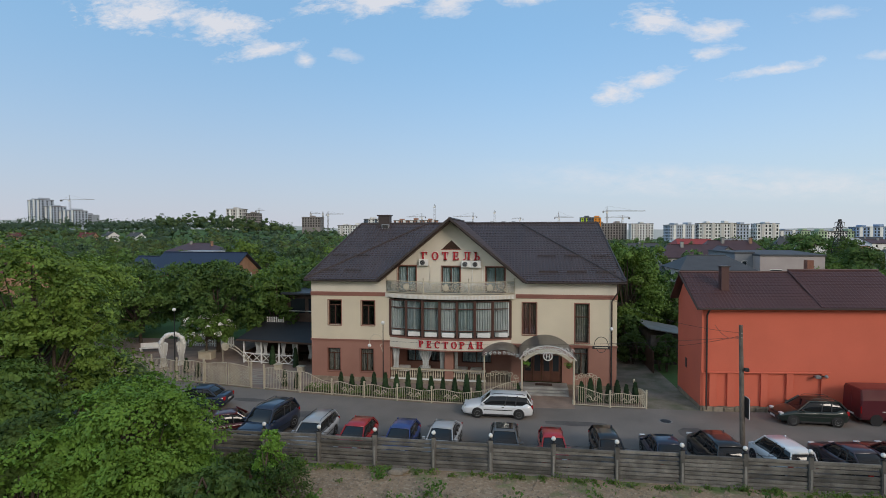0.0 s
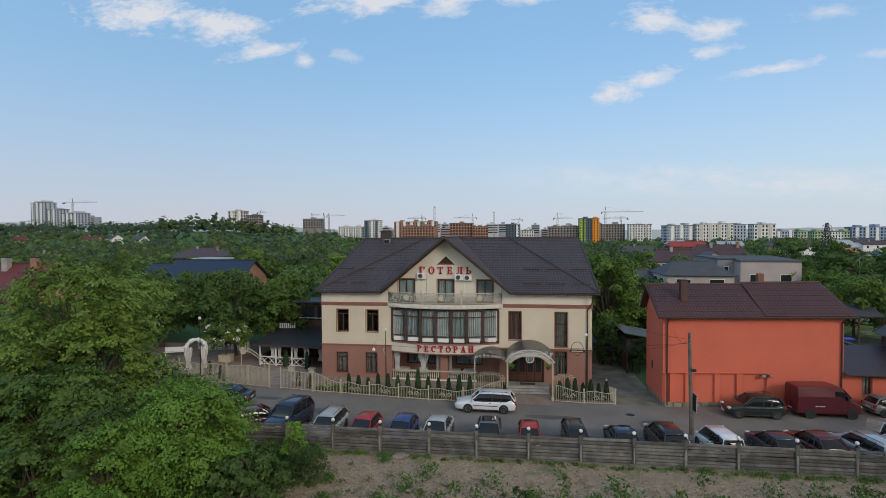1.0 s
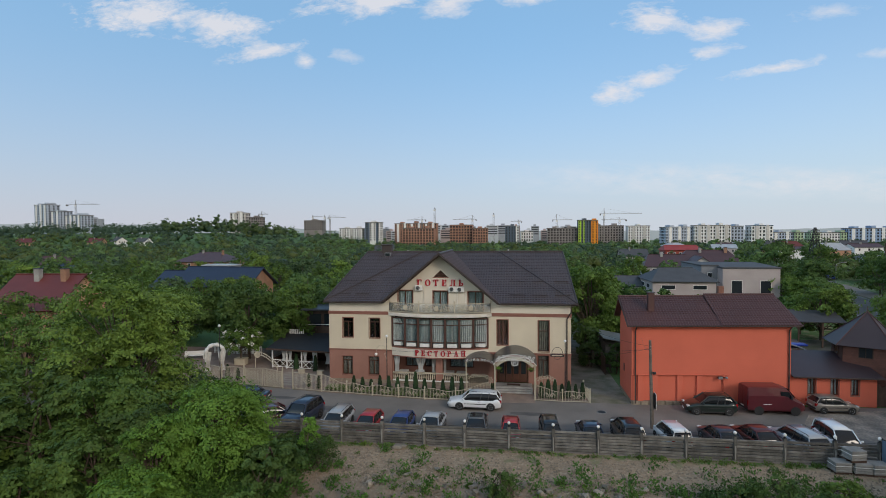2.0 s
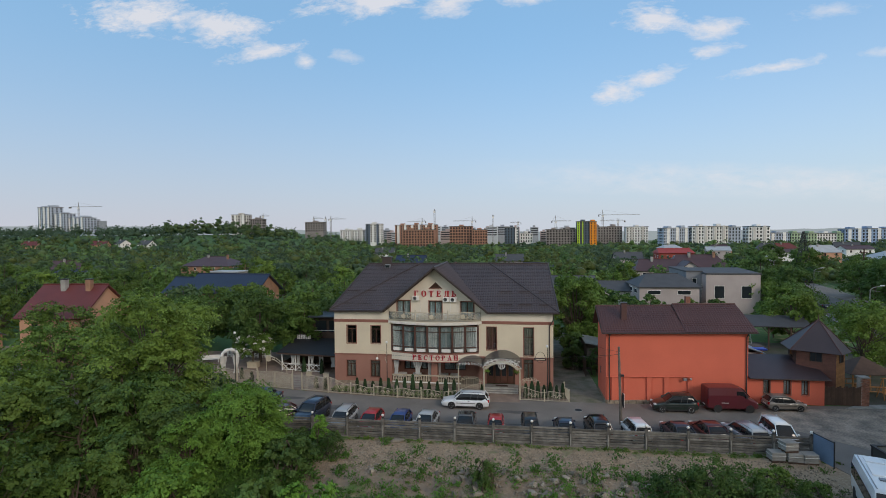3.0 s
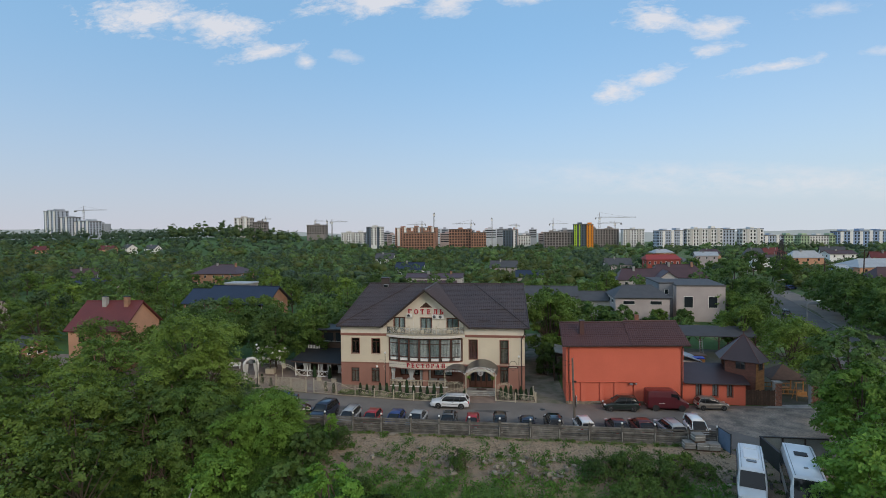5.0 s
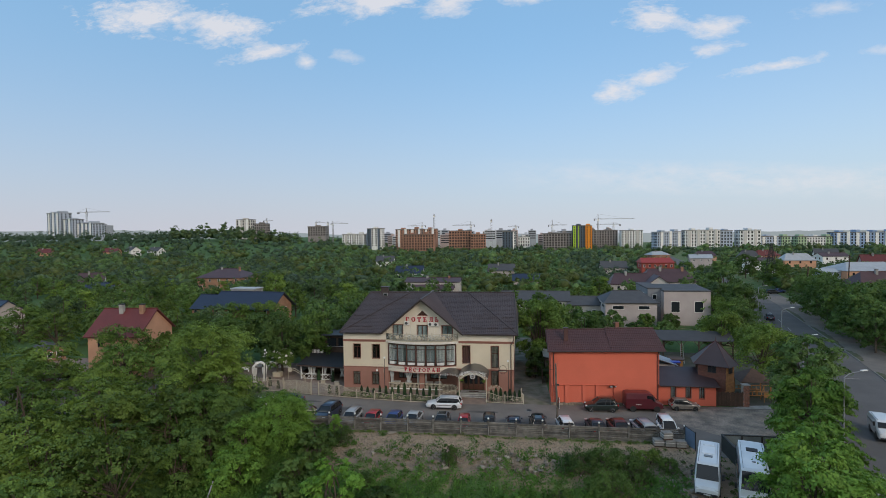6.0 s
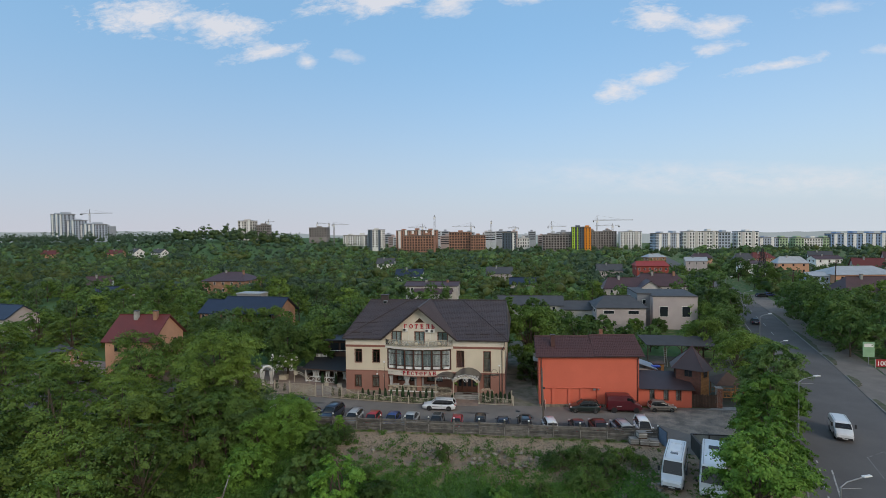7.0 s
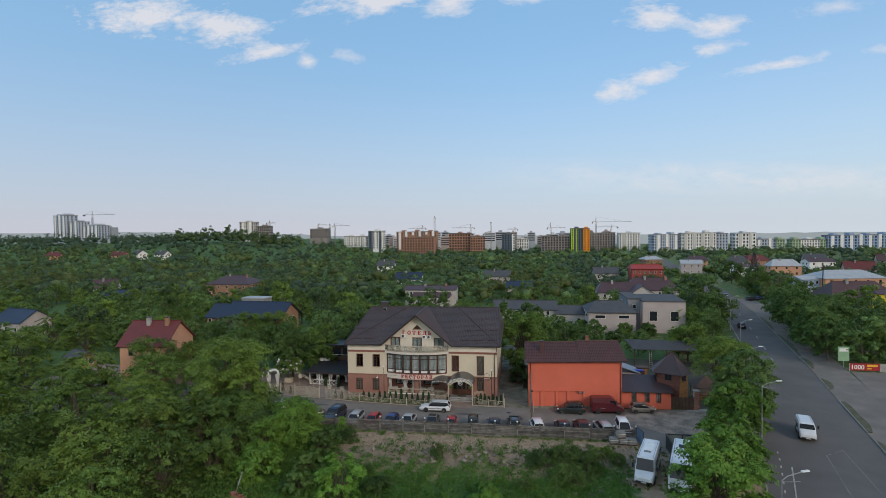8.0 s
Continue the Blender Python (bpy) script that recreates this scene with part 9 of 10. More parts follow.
ROADSIDE_EAST = [(88.6, 31.0, 8.4), (91.0, 38.5, 10.0), (93.0, 46.0, 10.8), (96.0, 55.0, 10.8), (98.4, 64.0, 11.0), (101.6, 75.0, 10.6), (104.6, 86.0, 9.6), (96.0, 42.0, 11.0), (100.0, 52.0, 11.0), (104.5, 62.0, 9.4), (96.5, 30.0, 7.0), (103.0, 36.0, 9.4), (108.0, 46.0, 8.2),
                 (113.0, 57.0, 5.8), (109.0, 70.0, 5.0), (108.0, 84.0, 4.6), (116.5, 42.0, 7.6), (110.0, 30.0, 8.0), (122.0, 54.0, 5.4), (119.0, 66.0, 4.6), (101.0, 30.5, 6.5), (120.0, 112.0, 9.5), (121.0, 140.0, 10.0), (128.0, 160.0, 10.5), (128.0, 185.0, 11.0)]
ROAD_KINDS = [tree_parts(470 + k, 9.0, 4.3, 0.4, 24, 3400, 0.215, (M_GREEN_STREET, M_GREEN_DARK, M_GREEN)[k], 1, dense=0.5, flat=0.5, per=9) for k in range(3)]
for k, (x, y, h) in enumerate(ROADSIDE + ROADSIDE_EAST):
    q = k % 3 if k < len(ROADSIDE) else (1, 1, 2, 1)[k % 4]
    tree("roadside_tree", (x, y, 0), ROAD_KINDS[q], ("full green roadside tree", "dark green roadside tree", "green roadside tree with a broad crown")[q], group="roadside trees", turn=2.1 * k, scale=h / 9.0)

# ---- houses among the gardens ----
HOUSE_SPOTS = []
M_PEACH = material("peach_render", (0.55, 0.30, 0.19), 0.85, stain=0.12, stain_size=2.0, grain=0.06, bump=0.2)
M_WHITE_WALL = material("white_render", (0.80, 0.79, 0.77), 0.85, stain=0.12, stain_size=2.5, grain=0.05, bump=0.2)
M_GREY_WALL = material("pale_grey_render", (0.42, 0.365, 0.355), 0.85, stain=0.12, stain_size=2.5, grain=0.05, bump=0.2)
M_OFF_WHITE = material("off_white_render", (0.50, 0.47, 0.45), 0.85, stain=0.15, stain_size=2.0, grain=0.06, bump=0.2)
M_RED_WALL = material("brick_red_render", (0.30, 0.060, 0.045), 0.85, stain=0.15, stain_size=2.0, grain=0.06, bump=0.2)
M_YELLOW_WALL = material("yellow_render", (0.72, 0.54, 0.03), 0.85, stain=0.10, stain_size=2.5, grain=0.05, bump=0.2)
M_BRICK_WALL = material("brick_wall_far", (0.34, 0.19, 0.12), 0.9, stain=0.25, stain_size=1.5, grain=0.15, bump=0.3)
R_RED = material("wine_red_roof", (0.135, 0.028, 0.024), 0.6, stain=0.15, stain_size=2.0, grain=0.12, grain_size=0.12, bump=0.2)
R_BLUE = material("navy_roof", (0.018, 0.026, 0.055), 0.5, stain=0.15, stain_size=2.0, grain=0.12, grain_size=0.12, bump=0.2)
R_GREY = material("slate_grey_roof", (0.075, 0.076, 0.082), 0.75, stain=0.18, stain_size=2.0, grain=0.1, grain_size=0.12, bump=0.2)
R_BROWN = material("plum_brown_roof", (0.080, 0.042, 0.045), 0.55, stain=0.18, stain_size=2.0, grain=0.1, grain_size=0.12, bump=0.2)
R_PALE = material("pale_metal_roof", (0.40, 0.42, 0.44), 0.5, stain=0.15, stain_size=2.0, grain=0.08)


def house(x, y, turn, w, d, eave, ridge, wall, roof, label, hip=0.0, windows=4, storeys=2, chimneys=1, over=0.5, name="house", flat=False, win=(0.9, 1.2)):
    """A house: walls, gabled, hipped or flat roof, windows on the front and one end, chimneys. Ridge along its width."""
    t = thing(name, Matrix.Translation((x, y, ground_z(x, y))) @ Matrix.Rotation(radians(turn), 4, "Z"), label, "house")
    a, b = w / 2, d / 2
    part("wall", Shape().box(-a, a, -b, b, -0.3, eave), wall, t)
    if flat:
        part("roof", Shape().box(-a - 0.15, a + 0.15, -b - 0.15, b + 0.15, eave, eave + 0.3, 0.04), roof, t)
        part("parapet", Shape().plate([(-a, -b, eave + 0.31), (a, -b, eave + 0.31), (a, b, ridge), (-a, b, ridge)], 0.1), roof, t)
    else:
        k = (ridge - eave) / b
        z0 = eave - over * k
        xa, ya, xr = a + over, b + over, a + over - hip
        P = [(-xa, -ya, z0), (xa, -ya, z0), (xa, ya, z0), (-xa, ya, z0), (-xr, 0, ridge), (xr, 0, ridge)]
        r = part("roof", Shape().plate([P[0], P[1], P[5], P[4]], 0.14).plate([P[2], P[3], P[4], P[5]], 0.14), roof, t)
        if hip > 0:
            part("hip_end", Shape().plate([P[1], P[2], P[5]], 0.12), roof, r)
            part("hip_end", Shape().plate([P[3], P[0], P[4]], 0.12), roof, r)
        else:
            for s in (-1, 1):
                part("gable", Shape().add([(s * a, -b, eave), (s * a, b, eave), (s * a, 0, ridge - 0.1), (s * (a - 0.25), -b, eave), (s * (a - 0.25), b, eave), (s * (a - 0.25), 0, ridge - 0.1)], [(0, 1, 2), (3, 5, 4), (0, 2, 5, 3), (1, 4, 5, 2)]), wall, t)
        part("ridge_cap", Shape().rod((-xr, 0, ridge + 0.03), (xr, 0, ridge + 0.03), 0.1, n=6), roof, r)
    ww, wh = win
    for s in range(storeys):
        zc = eave * (s + 0.55) / storeys
        for q in range(windows):
            xc = -a + w * (q + 0.5) / windows
            wd = part("window", Shape().box(xc - ww / 2, xc + ww / 2, -b - 0.05, -b + 0.1, zc - wh / 2, zc + wh / 2), M_FRAME if wall in (M_WHITE_WALL, M_PEACH) else M_WHITE, t)
            part("pane", Shape().box(xc - ww / 2 + 0.08, xc + ww / 2 - 0.08, -b - 0.07, -b - 0.052, zc - wh / 2 + 0.08, zc + wh / 2 - 0.08), M_GLASS, wd)
        for yc in (-d * 0.2, d * 0.2):
            for sx in (-1, 1):
                wd = part("window", Shape().box(sx * a - 0.06, sx * a + 0.06, yc - ww / 2, yc + ww / 2, zc - wh / 2, zc + wh / 2), M_FRAME if wall in (M_WHITE_WALL, M_PEACH) else M_WHITE, t)
                part("pane", Shape().box(sx * a - 0.07, sx * a + 0.07, yc - ww / 2 + 0.08, yc + ww / 2 - 0.08, zc - wh / 2 + 0.08, zc + wh / 2 - 0.08), M_GLASS, wd)
    for q in range(chimneys):
        xc = -a * 0.25 + q * w * 0.42
        c = part("chimney", Shape().box(xc - 0.35, xc + 0.35, -1.1, -0.4, ridge - 1.4, ridge + 0.75, 0.02), M_CONCRETE_PALE if q % 2 == 0 else M_BRICK_WALL, t)
        part("cap", Shape().box(xc - 0.42, xc + 0.42, -1.17, -0.33, ridge + 0.75, ridge + 0.85), M_DARK_METAL, c)
    HOUSE_SPOTS.append((x - max(w, d) * 0.62, x + max(w, d) * 0.62, y - max(w, d) * (0.62 if max(w, d) < 16 else 0.45), y + d * 0.6))
    return t


house(-40.6, 8.4, 4, 8.6, 9.4, 6.7, 10.3, M_PEACH, R_RED, "peach house with a wine-red gabled roof", windows=2, chimneys=2)
house(-39.6, 48.1, -6, 16.0, 9.0, 5.6, 8.7, M_BRICK_WALL, R_BLUE, "unfinished brick house with a navy metal roof", windows=5, chimneys=0, over=0.8)
house(-50.2, 48.6, -6, 6.0, 8.0, 5.2, 7.9, M_BRICK_WALL, R_BLUE, "lower brick wing with a navy roof", windows=3, chimneys=0)
house(-96.0, 134.0, 0, 19.0, 15.0, 5.5, 8.6, M_BRICK_WALL, R_BROWN, "brick house with a plum hipped roof", hip=6.0, windows=5, chimneys=2)
house(-151.0, 124.0, 30, 9.0, 8.0, 4.6, 7.6, M_WHITE_WALL, R_BROWN, "small white house with a brown roof", windows=2, storeys=1)
house(-118.0, 92.0, 4, 11.0, 8.0, 4.5, 6.6, M_GREY_WALL, R_BLUE, "low house with a navy roof", windows=3, storeys=1, chimneys=0)
house(-105.0, 41.0, -12, 11.0, 8.0, 4.5, 7.2, M_GREY_WALL, R_BLUE, "pale grey house with a dark roof", windows=3, storeys=1, chimneys=0)
house(-61.0, 12.5, -25, 5.0, 3.6, 2.2, 3.2, M_BRICK_WALL, R_GREY, "small garden shed with a dark roof", windows=1, storeys=1, chimneys=0, name="garden_shed")
house(-46.6, 58.5, -5, 7.0, 4.0, 8.3, 8.6, M_CONCRETE_PALE, R_PALE, "flat unfinished upper storey", windows=2, storeys=2, chimneys=0, flat=True)
house(-3.6, 106.0, 1, 18.0, 9.0, 6.2, 7.2, M_OFF_WHITE, R_BROWN, "wide white house with a low brown roof", windows=4, chimneys=2, flat=False)
house(-2.5, 99.5, 1, 12.5, 4.0, 4.2, 5.3, M_OFF_WHITE, R_BROWN, "lower white front wing with a brown roof", windows=2, storeys=1, chimneys=0)
house(-24.0, 164.0, 2, 12.0, 9.0, 4.8, 7.6, M_WHITE_WALL, R_BLUE, "white house with a navy roof", windows=3, storeys=1)
house(29.6, 69.0, -3, 17.0, 9.0, 5.0, 6.8, M_OFF_WHITE, R_GREY, "long white house with a slate grey roof", windows=4, storeys=2, chimneys=0)
house(42.0, 66.5, -2, 8.0, 8.0, 4.2, 5.8, M_OFF_WHITE, R_GREY, "low wing with a slate grey roof", windows=2, storeys=1, chimneys=0)
house(51.2, 60.0, 0, 11.6, 11.0, 5.9, 8.0, M_GREY_WALL, R_GREY, "pale house with a slate grey hipped roof", hip=3.0, windows=2, chimneys=0, win=(2.6, 0.9))
house(64.6, 63.5, -1, 10.4, 12.0, 8.0, 8.7, M_GREY_WALL, R_GREY, "plain grey block of a house with two dark windows", windows=2, storeys=1, chimneys=0, flat=True, win=(2.0, 2.6))
house(58.0, 67.5, -1, 3.2, 14.0, 8.3, 8.6, material("mid_grey_render", (0.20, 0.21, 0.23), 0.85, stain=0.15), R_GREY, "dark grey link building", windows=1, storeys=2, chimneys=0, flat=True)
house(60.5, 101.0, -2, 13.0, 9.0, 6.2, 9.0, M_OFF_WHITE, R_BROWN, "white house with a plum brown roof", hip=2.0, windows=3, chimneys=1)
house(72.5, 106.0, -2, 16.0, 10.0, 6.6, 10.0, M_OFF_WHITE, R_BROWN, "white house with a tall plum brown roof", hip=3.0, windows=4, chimneys=2)
house(67.0, 95.5, 88, 7.0, 6.0, 6.6, 8.8, M_OFF_WHITE, R_BROWN, "white cross wing with a gable", windows=2, chimneys=0)
house(89.5, 189.0, 0, 14.5, 10.0, 7.6, 9.4, M_RED_WALL, material("bright_red_roof", (0.33, 0.04, 0.03), 0.6, stain=0.15), "building with a bright red roof storey", hip=1.0, windows=6, chimneys=0)
house(72.0, 200.0, 0, 12.0, 9.0, 4.6, 7.4, M_GREY_WALL, R_GREY, "grey house far behind the gardens", windows=3, storeys=1)
house(17.2, 179.0, 0, 12.0, 9.0, 4.8, 7.4, M_GREY_WALL, R_GREY, "grey roofed house among trees", windows=3, storeys=1)
house(28.0, 131.5, 0, 9.5, 8.0, 4.4, 6.4, M_GREY_WALL, R_BLUE, "house with a blue-grey roof among trees", windows=2, storeys=1, chimneys=0)
house(133.0, 101.0, 4, 20.0, 12.0, 4.6, 9.4, M_YELLOW_WALL, R_BROWN, "bright yellow house with a big dark brown roof", hip=4.0, windows=4, chimneys=1)
house(136.5, 94.0, 4, 5.0, 5.0, 6.6, 7.4, M_YELLOW_WALL, R_BROWN, "yellow stair turret of the house", hip=1.0, windows=1, storeys=3, chimneys=0)
house(158.0, 152.0, 8, 24.0, 14.0, 6.6, 9.2, M_PEACH, R_PALE, "wide peach house with a pale metal roof", hip=5.0, windows=5, chimneys=0)
house(143.0, 150.0, 8, 8.0, 8.0, 6.0, 7.0, material("sky_blue_render", (0.35, 0.42, 0.55), 0.85, stain=0.1), R_PALE, "pale blue house beside the peach one", windows=2, chimneys=0)
far_rng = random.Random(9)
for k, (x, y) in enumerate(((146, 215), (172, 232), (196, 208), (160, 262), (205, 262), (238, 240), (128, 246), (182, 292), (222, 300), (150, 305), (262, 292), (118, 300), (250, 190), (225, 165), (280, 230), (300, 270))):
    house(x, y, far_rng.uniform(-20, 20), far_rng.uniform(10, 16), far_rng.uniform(8, 11), far_rng.uniform(5, 7), far_rng.uniform(8, 10), (M_WHITE_WALL, M_PEACH, M_GREY_WALL, M_BRICK_WALL)[k % 4], (R_BROWN, R_PALE, R_RED, R_GREY, R_BROWN)[k % 5],
          ("white house with a brown roof beyond the road", "peach house beyond the road", "grey house beyond the road", "brick house beyond the road")[k % 4], hip=(0, 3)[k % 2], windows=3)
for x, y, k in ((-324, 340, 0), (-314, 352, 1), (-291, 352, 1), (-385, 335, 0), (-60, 260, 1)):
    house(x, y, far_rng.uniform(-30, 30), 11, 9, 5.0, 8.0, (M_PEACH, M_WHITE_WALL)[k], (R_RED, R_GREY)[k], ("peach house with a red roof far in the gardens", "white house with a grey roof far in the gardens")[k], windows=3)

# ---- the town on the skyline ----
WIN_DARK = glass_material("far_window", (0.03, 0.035, 0.04), 0.2)


def block_of_flats(x, y, turn, w, d, z0, z1, wall, label, cols, rows, win=0.42, hollow=False, top=None, stripes=None, name="apartment_building"):
    """A far block of flats: body, window rows, roof edge; hollow: a bare frame under construction."""
    t = thing(name, Matrix.Translation((x, y, 0)) @ Matrix.Rotation(radians(turn), 4, "Z"), label, "apartment building")
    a, b = w / 2, d / 2
    body = part("wall", Shape().box(-a, a, -b, b, z0 - 12, z1), wall, t)
    part("roof", Shape().box(-a - 0.3, a + 0.3, -b - 0.3, b + 0.3, z1, z1 + 0.8), top or M_CONCRETE, t)
    hgt, wid = (z1 - z0) / rows, w / cols
    # hollow: near-black boxes stand for the shade in the open bays
    wm = Shape().box(-wid * win / 2, wid * win / 2, -0.25, 0.25, -hgt * 0.33, hgt * 0.30).mesh("window", M_DARK if hollow else WIN_DARK)
    for r in range(rows):
        for c in range(cols):
            part("window", wm, None, t, at=Matrix.Translation((-a + wid * (c + 0.5), -b, z0 + hgt * (r + 0.5))))
    n2 = max(2, int(d / wid))
    wm2 = Shape().box(-0.25, 0.25, -wid * win / 2, wid * win / 2, -hgt * 0.30, hgt * 0.30).mesh("window", M_DARK if hollow else WIN_DARK)
    for r in range(rows):
        for c in range(n2):
            for sx in ((-1,) if x > 180 else (1,) if x < -140 else ()):
                part("window", wm2, None, t, at=Matrix.Translation((sx * a, -b + d * (c + 0.5) / n2, z0 + hgt * (r + 0.5))))
    for q in range(max(1, int(w / 14))):
        xc = -a + w * (q + 0.5) / max(1, int(w / 14))
        part("stair_head", Shape().box(xc - 2.2, xc + 2.2, -b + 2, b - 2, z1 + 0.8, z1 + 2.6 + 0.7 * (q % 2)), wall, t)
    if not hollow and w > 20 and not stripes:
        for q in range(int(w / 9)):
            xc = -a + w * (q + 0.5) / int(w / 9)
            part("bay", Shape().box(xc - 1.5, xc + 1.5, -b - 0.7, -b - 0.02, z0, z1 + 1.2 * (q % 2)), M_WHITE_WALL if wall is not M_WHITE_WALL else M_HAZE_WALL, t)
    if stripes:
        for (u0, u1, mat) in stripes:
            part("colour_panel", Shape().box(-a + w * u0, -a + w * u1, -b - 0.2, -b - 0.02, z0 - 10, z1 + 0.2), mat, t)
    return t


# M_HAZE_WALL: pale wall tone with distance haze mixed in
M_HAZE_WALL = material("pale_tower_render", (0.58, 0.55, 0.52), 0.9, stain=0.12)
M_BLUE_GREY = material("blue_grey_render", (0.42, 0.48, 0.58), 0.85, stain=0.1)
M_STEEL_BLUE = material("steel_blue_render", (0.27, 0.37, 0.55), 0.85, stain=0.1)
M_PALE_GREEN = material("pale_green_render", (0.38, 0.50, 0.32), 0.85, stain=0.1)
M_LIME = material("lime_panel", (0.42, 0.62, 0.02), 0.7, stain=0.08)
M_TANGERINE = material("tangerine_panel", (0.78, 0.26, 0.01), 0.7, stain=0.08)
M_SLATE = material("slate_panel", (0.07, 0.10, 0.14), 0.7, stain=0.1)
M_RAW_BRICK = material("raw_brick_frame", (0.42, 0.22, 0.15), 0.9, stain=0.25, stain_size=4)
M_RAW_CONC = material("raw_concrete_frame", (0.30, 0.27, 0.26), 0.9, stain=0.25, stain_size=4)
F = 580
block_of_flats(97, F, 0, 14, 14, 2, 28.5, M_SLATE, "tower with lime green and dark panels", 5, 9, 0.5, stripes=[(0.0, 0.22, M_LIME), (0.40, 0.52, M_LIME)])
block_of_flats(108, F - 2, 0, 7.5, 12, 2, 28.2, M_TANGERINE, "tangerine orange tower block", 2, 9, 0.3)
block_of_flats(199, F, 14, 32, 14, 0, 19.8, M_BLUE_GREY, "long blue-grey block of flats", 12, 6)
block_of_flats(236, F, 0, 38, 14, -1, 21.4, M_WHITE_WALL, "long white block of flats", 12, 6)
block_of_flats(263, F + 3, 0, 13, 14, -1, 20.4, M_BLUE_GREY, "end block with blue-grey walls", 4, 6)
block_of_flats(287, F, 0, 22, 16, -3, 20.8, M_WHITE_WALL, "white block of flats with dark roof", 6, 6, top=M_SLATE)
block_of_flats(311, F + 8, 0, 24, 14, -3, 13.2, M_BLUE_GREY, "blue-grey block of flats", 8, 5)
block_of_flats(328, F + 6, 0, 9, 14, -3, 13.2, M_PALE_GREEN, "pale green block of flats", 3, 5)
block_of_flats(345, F + 6, 0, 9, 14, -3, 12.9, M_PALE_GREEN, "pale green block of flats", 3, 5)
block_of_flats(360, F + 7, 0, 20, 14, -3, 12.4, M_WHITE_WALL, "white block of flats", 7, 5)
block_of_flats(373, F + 6, 0, 6, 14, -3, 12.7, M_PALE_GREEN, "narrow pale green block of flats", 2, 5)
block_of_flats(411, F + 4, -4, 66, 15, -3, 17.0, M_STEEL_BLUE, "long blue block of flats with pale bands", 20, 6)
block_of_flats(-107, F + 30, 0, 54, 14, 4, 27.0, M_RAW_BRICK, "brick block of flats under construction", 16, 8)
block_of_flats(-96, F - 10, 0, 38, 14, -2, 20.5, M_RAW_BRICK, "bare brick frame of flats under construction", 11, 7, 0.6, True)
block_of_flats(-46, F, 0, 27, 16, -3, 24.2, M_RAW_BRICK, "bare brick frame of a tall building", 8, 8, 0.62, True)
block_of_flats(-24, F - 6, 8, 18, 16, -3, 20.0, M_RAW_BRICK, "bare orange brick frame of a building", 6, 7, 0.6, True)
block_of_flats(-157, F + 10, 0, 19, 15, 6, 28.4, M_WHITE_WALL, "white tower block with dark stripes", 4, 8, 0.4, stripes=[(0.0, 0.3, M_SLATE), (0.72, 0.86, M_SLATE)])
block_of_flats(72, F + 6, 0, 34, 15, -2, 19.5, M_RAW_CONC, "raw concrete frame of a long building", 10, 7, 0.6, True)
block_of_flats(14, F + 20, 0, 17, 14, 0, 22.8, M_SLATE, "dark modern tower block", 5, 7, 0.4, stripes=[(0.75, 0.95, M_WHITE_WALL)])
block_of_flats(32, F + 30, 0, 15, 12, 4, 15.6, M_WHITE_WALL, "low white building with dark windows", 5, 3, 0.4)
block_of_flats(-200, F + 60, 0, 34, 14, 8, 21.5, M_WHITE_WALL, "white block of flats beyond the woods", 10, 4)
block_of_flats(-178, F + 60, 0, 12, 14, 8, 20.5, M_BLUE_GREY, "grey-blue block of flats beyond the woods", 4, 4)
block_of_flats(132, F + 60, 0, 40, 14, 0, 22.6, M_RAW_CONC, "greyish unfinished block of flats", 12, 7, 0.5, True)
block_of_flats(168, F + 50, 0, 26, 14, 0, 22.0, M_WHITE_WALL, "white and grey block of flats", 8, 7)
# towers on the rise get blue-grey walls to carry the distance haze
block_of_flats(-607, F, -18, 30, 16, 22, 55.6, M_BLUE_GREY, "tall grey tower block on the rise", 7, 10)
block_of_flats(-582, F - 4, -18, 22, 16, 22, 46.5, M_BLUE_GREY, "stepped grey tower block on the rise", 6, 8)
block_of_flats(-554, F - 6, -18, 36, 16, 22, 40.6, M_BLUE_GREY, "stepped grey block on the rise", 9, 6)
block_of_flats(-352, F + 40, 0, 22, 14, 20, 43.5, M_HAZE_WALL, "pale tower block behind the woods", 5, 6)
block_of_flats(-328, F + 40, 0, 16, 14, 20, 37.5, M_RAW_CONC, "unfinished block behind the woods", 5, 5, 0.5, True)
block_of_flats(-258, F + 70, 0, 26, 14, 20, 33.0, M_RAW_CONC, "unfinished low block behind the woods", 7, 4, 0.5, True)
# wall colours with the haze of distance already in them
M_HAZY = [material("hazed_pale_render", (0.55, 0.57, 0.60), 0.9, stain=0.12, stain_size=6), material("hazed_grey_render", (0.36, 0.38, 0.42), 0.9, stain=0.12, stain_size=6), material("hazed_rose_render", (0.45, 0.36, 0.34), 0.9, stain=0.12, stain_size=6)]


def distant_block(x, y, w, z1, mat):
    """A block so far off that its windows run together into bands."""
    t = thing("apartment_building", (x, y, 0), "distant block of flats with haze-paled walls on the skyline", "apartment building")
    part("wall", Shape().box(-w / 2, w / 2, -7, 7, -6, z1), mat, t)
    part("stair_head", Shape().box(-w * 0.2, w * 0.1, -4, 4, z1, z1 + 2.5), mat, t)
    for q in range(4):
        part("window_band", Shape().box(-w / 2 + 1, w / 2 - 1, -7.2, -6.95, z1 - 2.6 - 3.1 * q, z1 - 1.2 - 3.1 * q), WIN_DARK, t)


for k in range(24):
    x = -190 + 15 * k + far_rng.uniform(-5, 5)
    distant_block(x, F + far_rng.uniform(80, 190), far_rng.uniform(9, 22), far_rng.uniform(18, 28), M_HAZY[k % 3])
for k in range(4):
    distant_block(-720 + 26 * k, F + 120, 22, 38 + 3 * (k % 2), M_HAZY[k % 2])
M_CRANE = material("crane_grey", (0.25, 0.24, 0.23), 0.6, 0.2, stain=0.2)


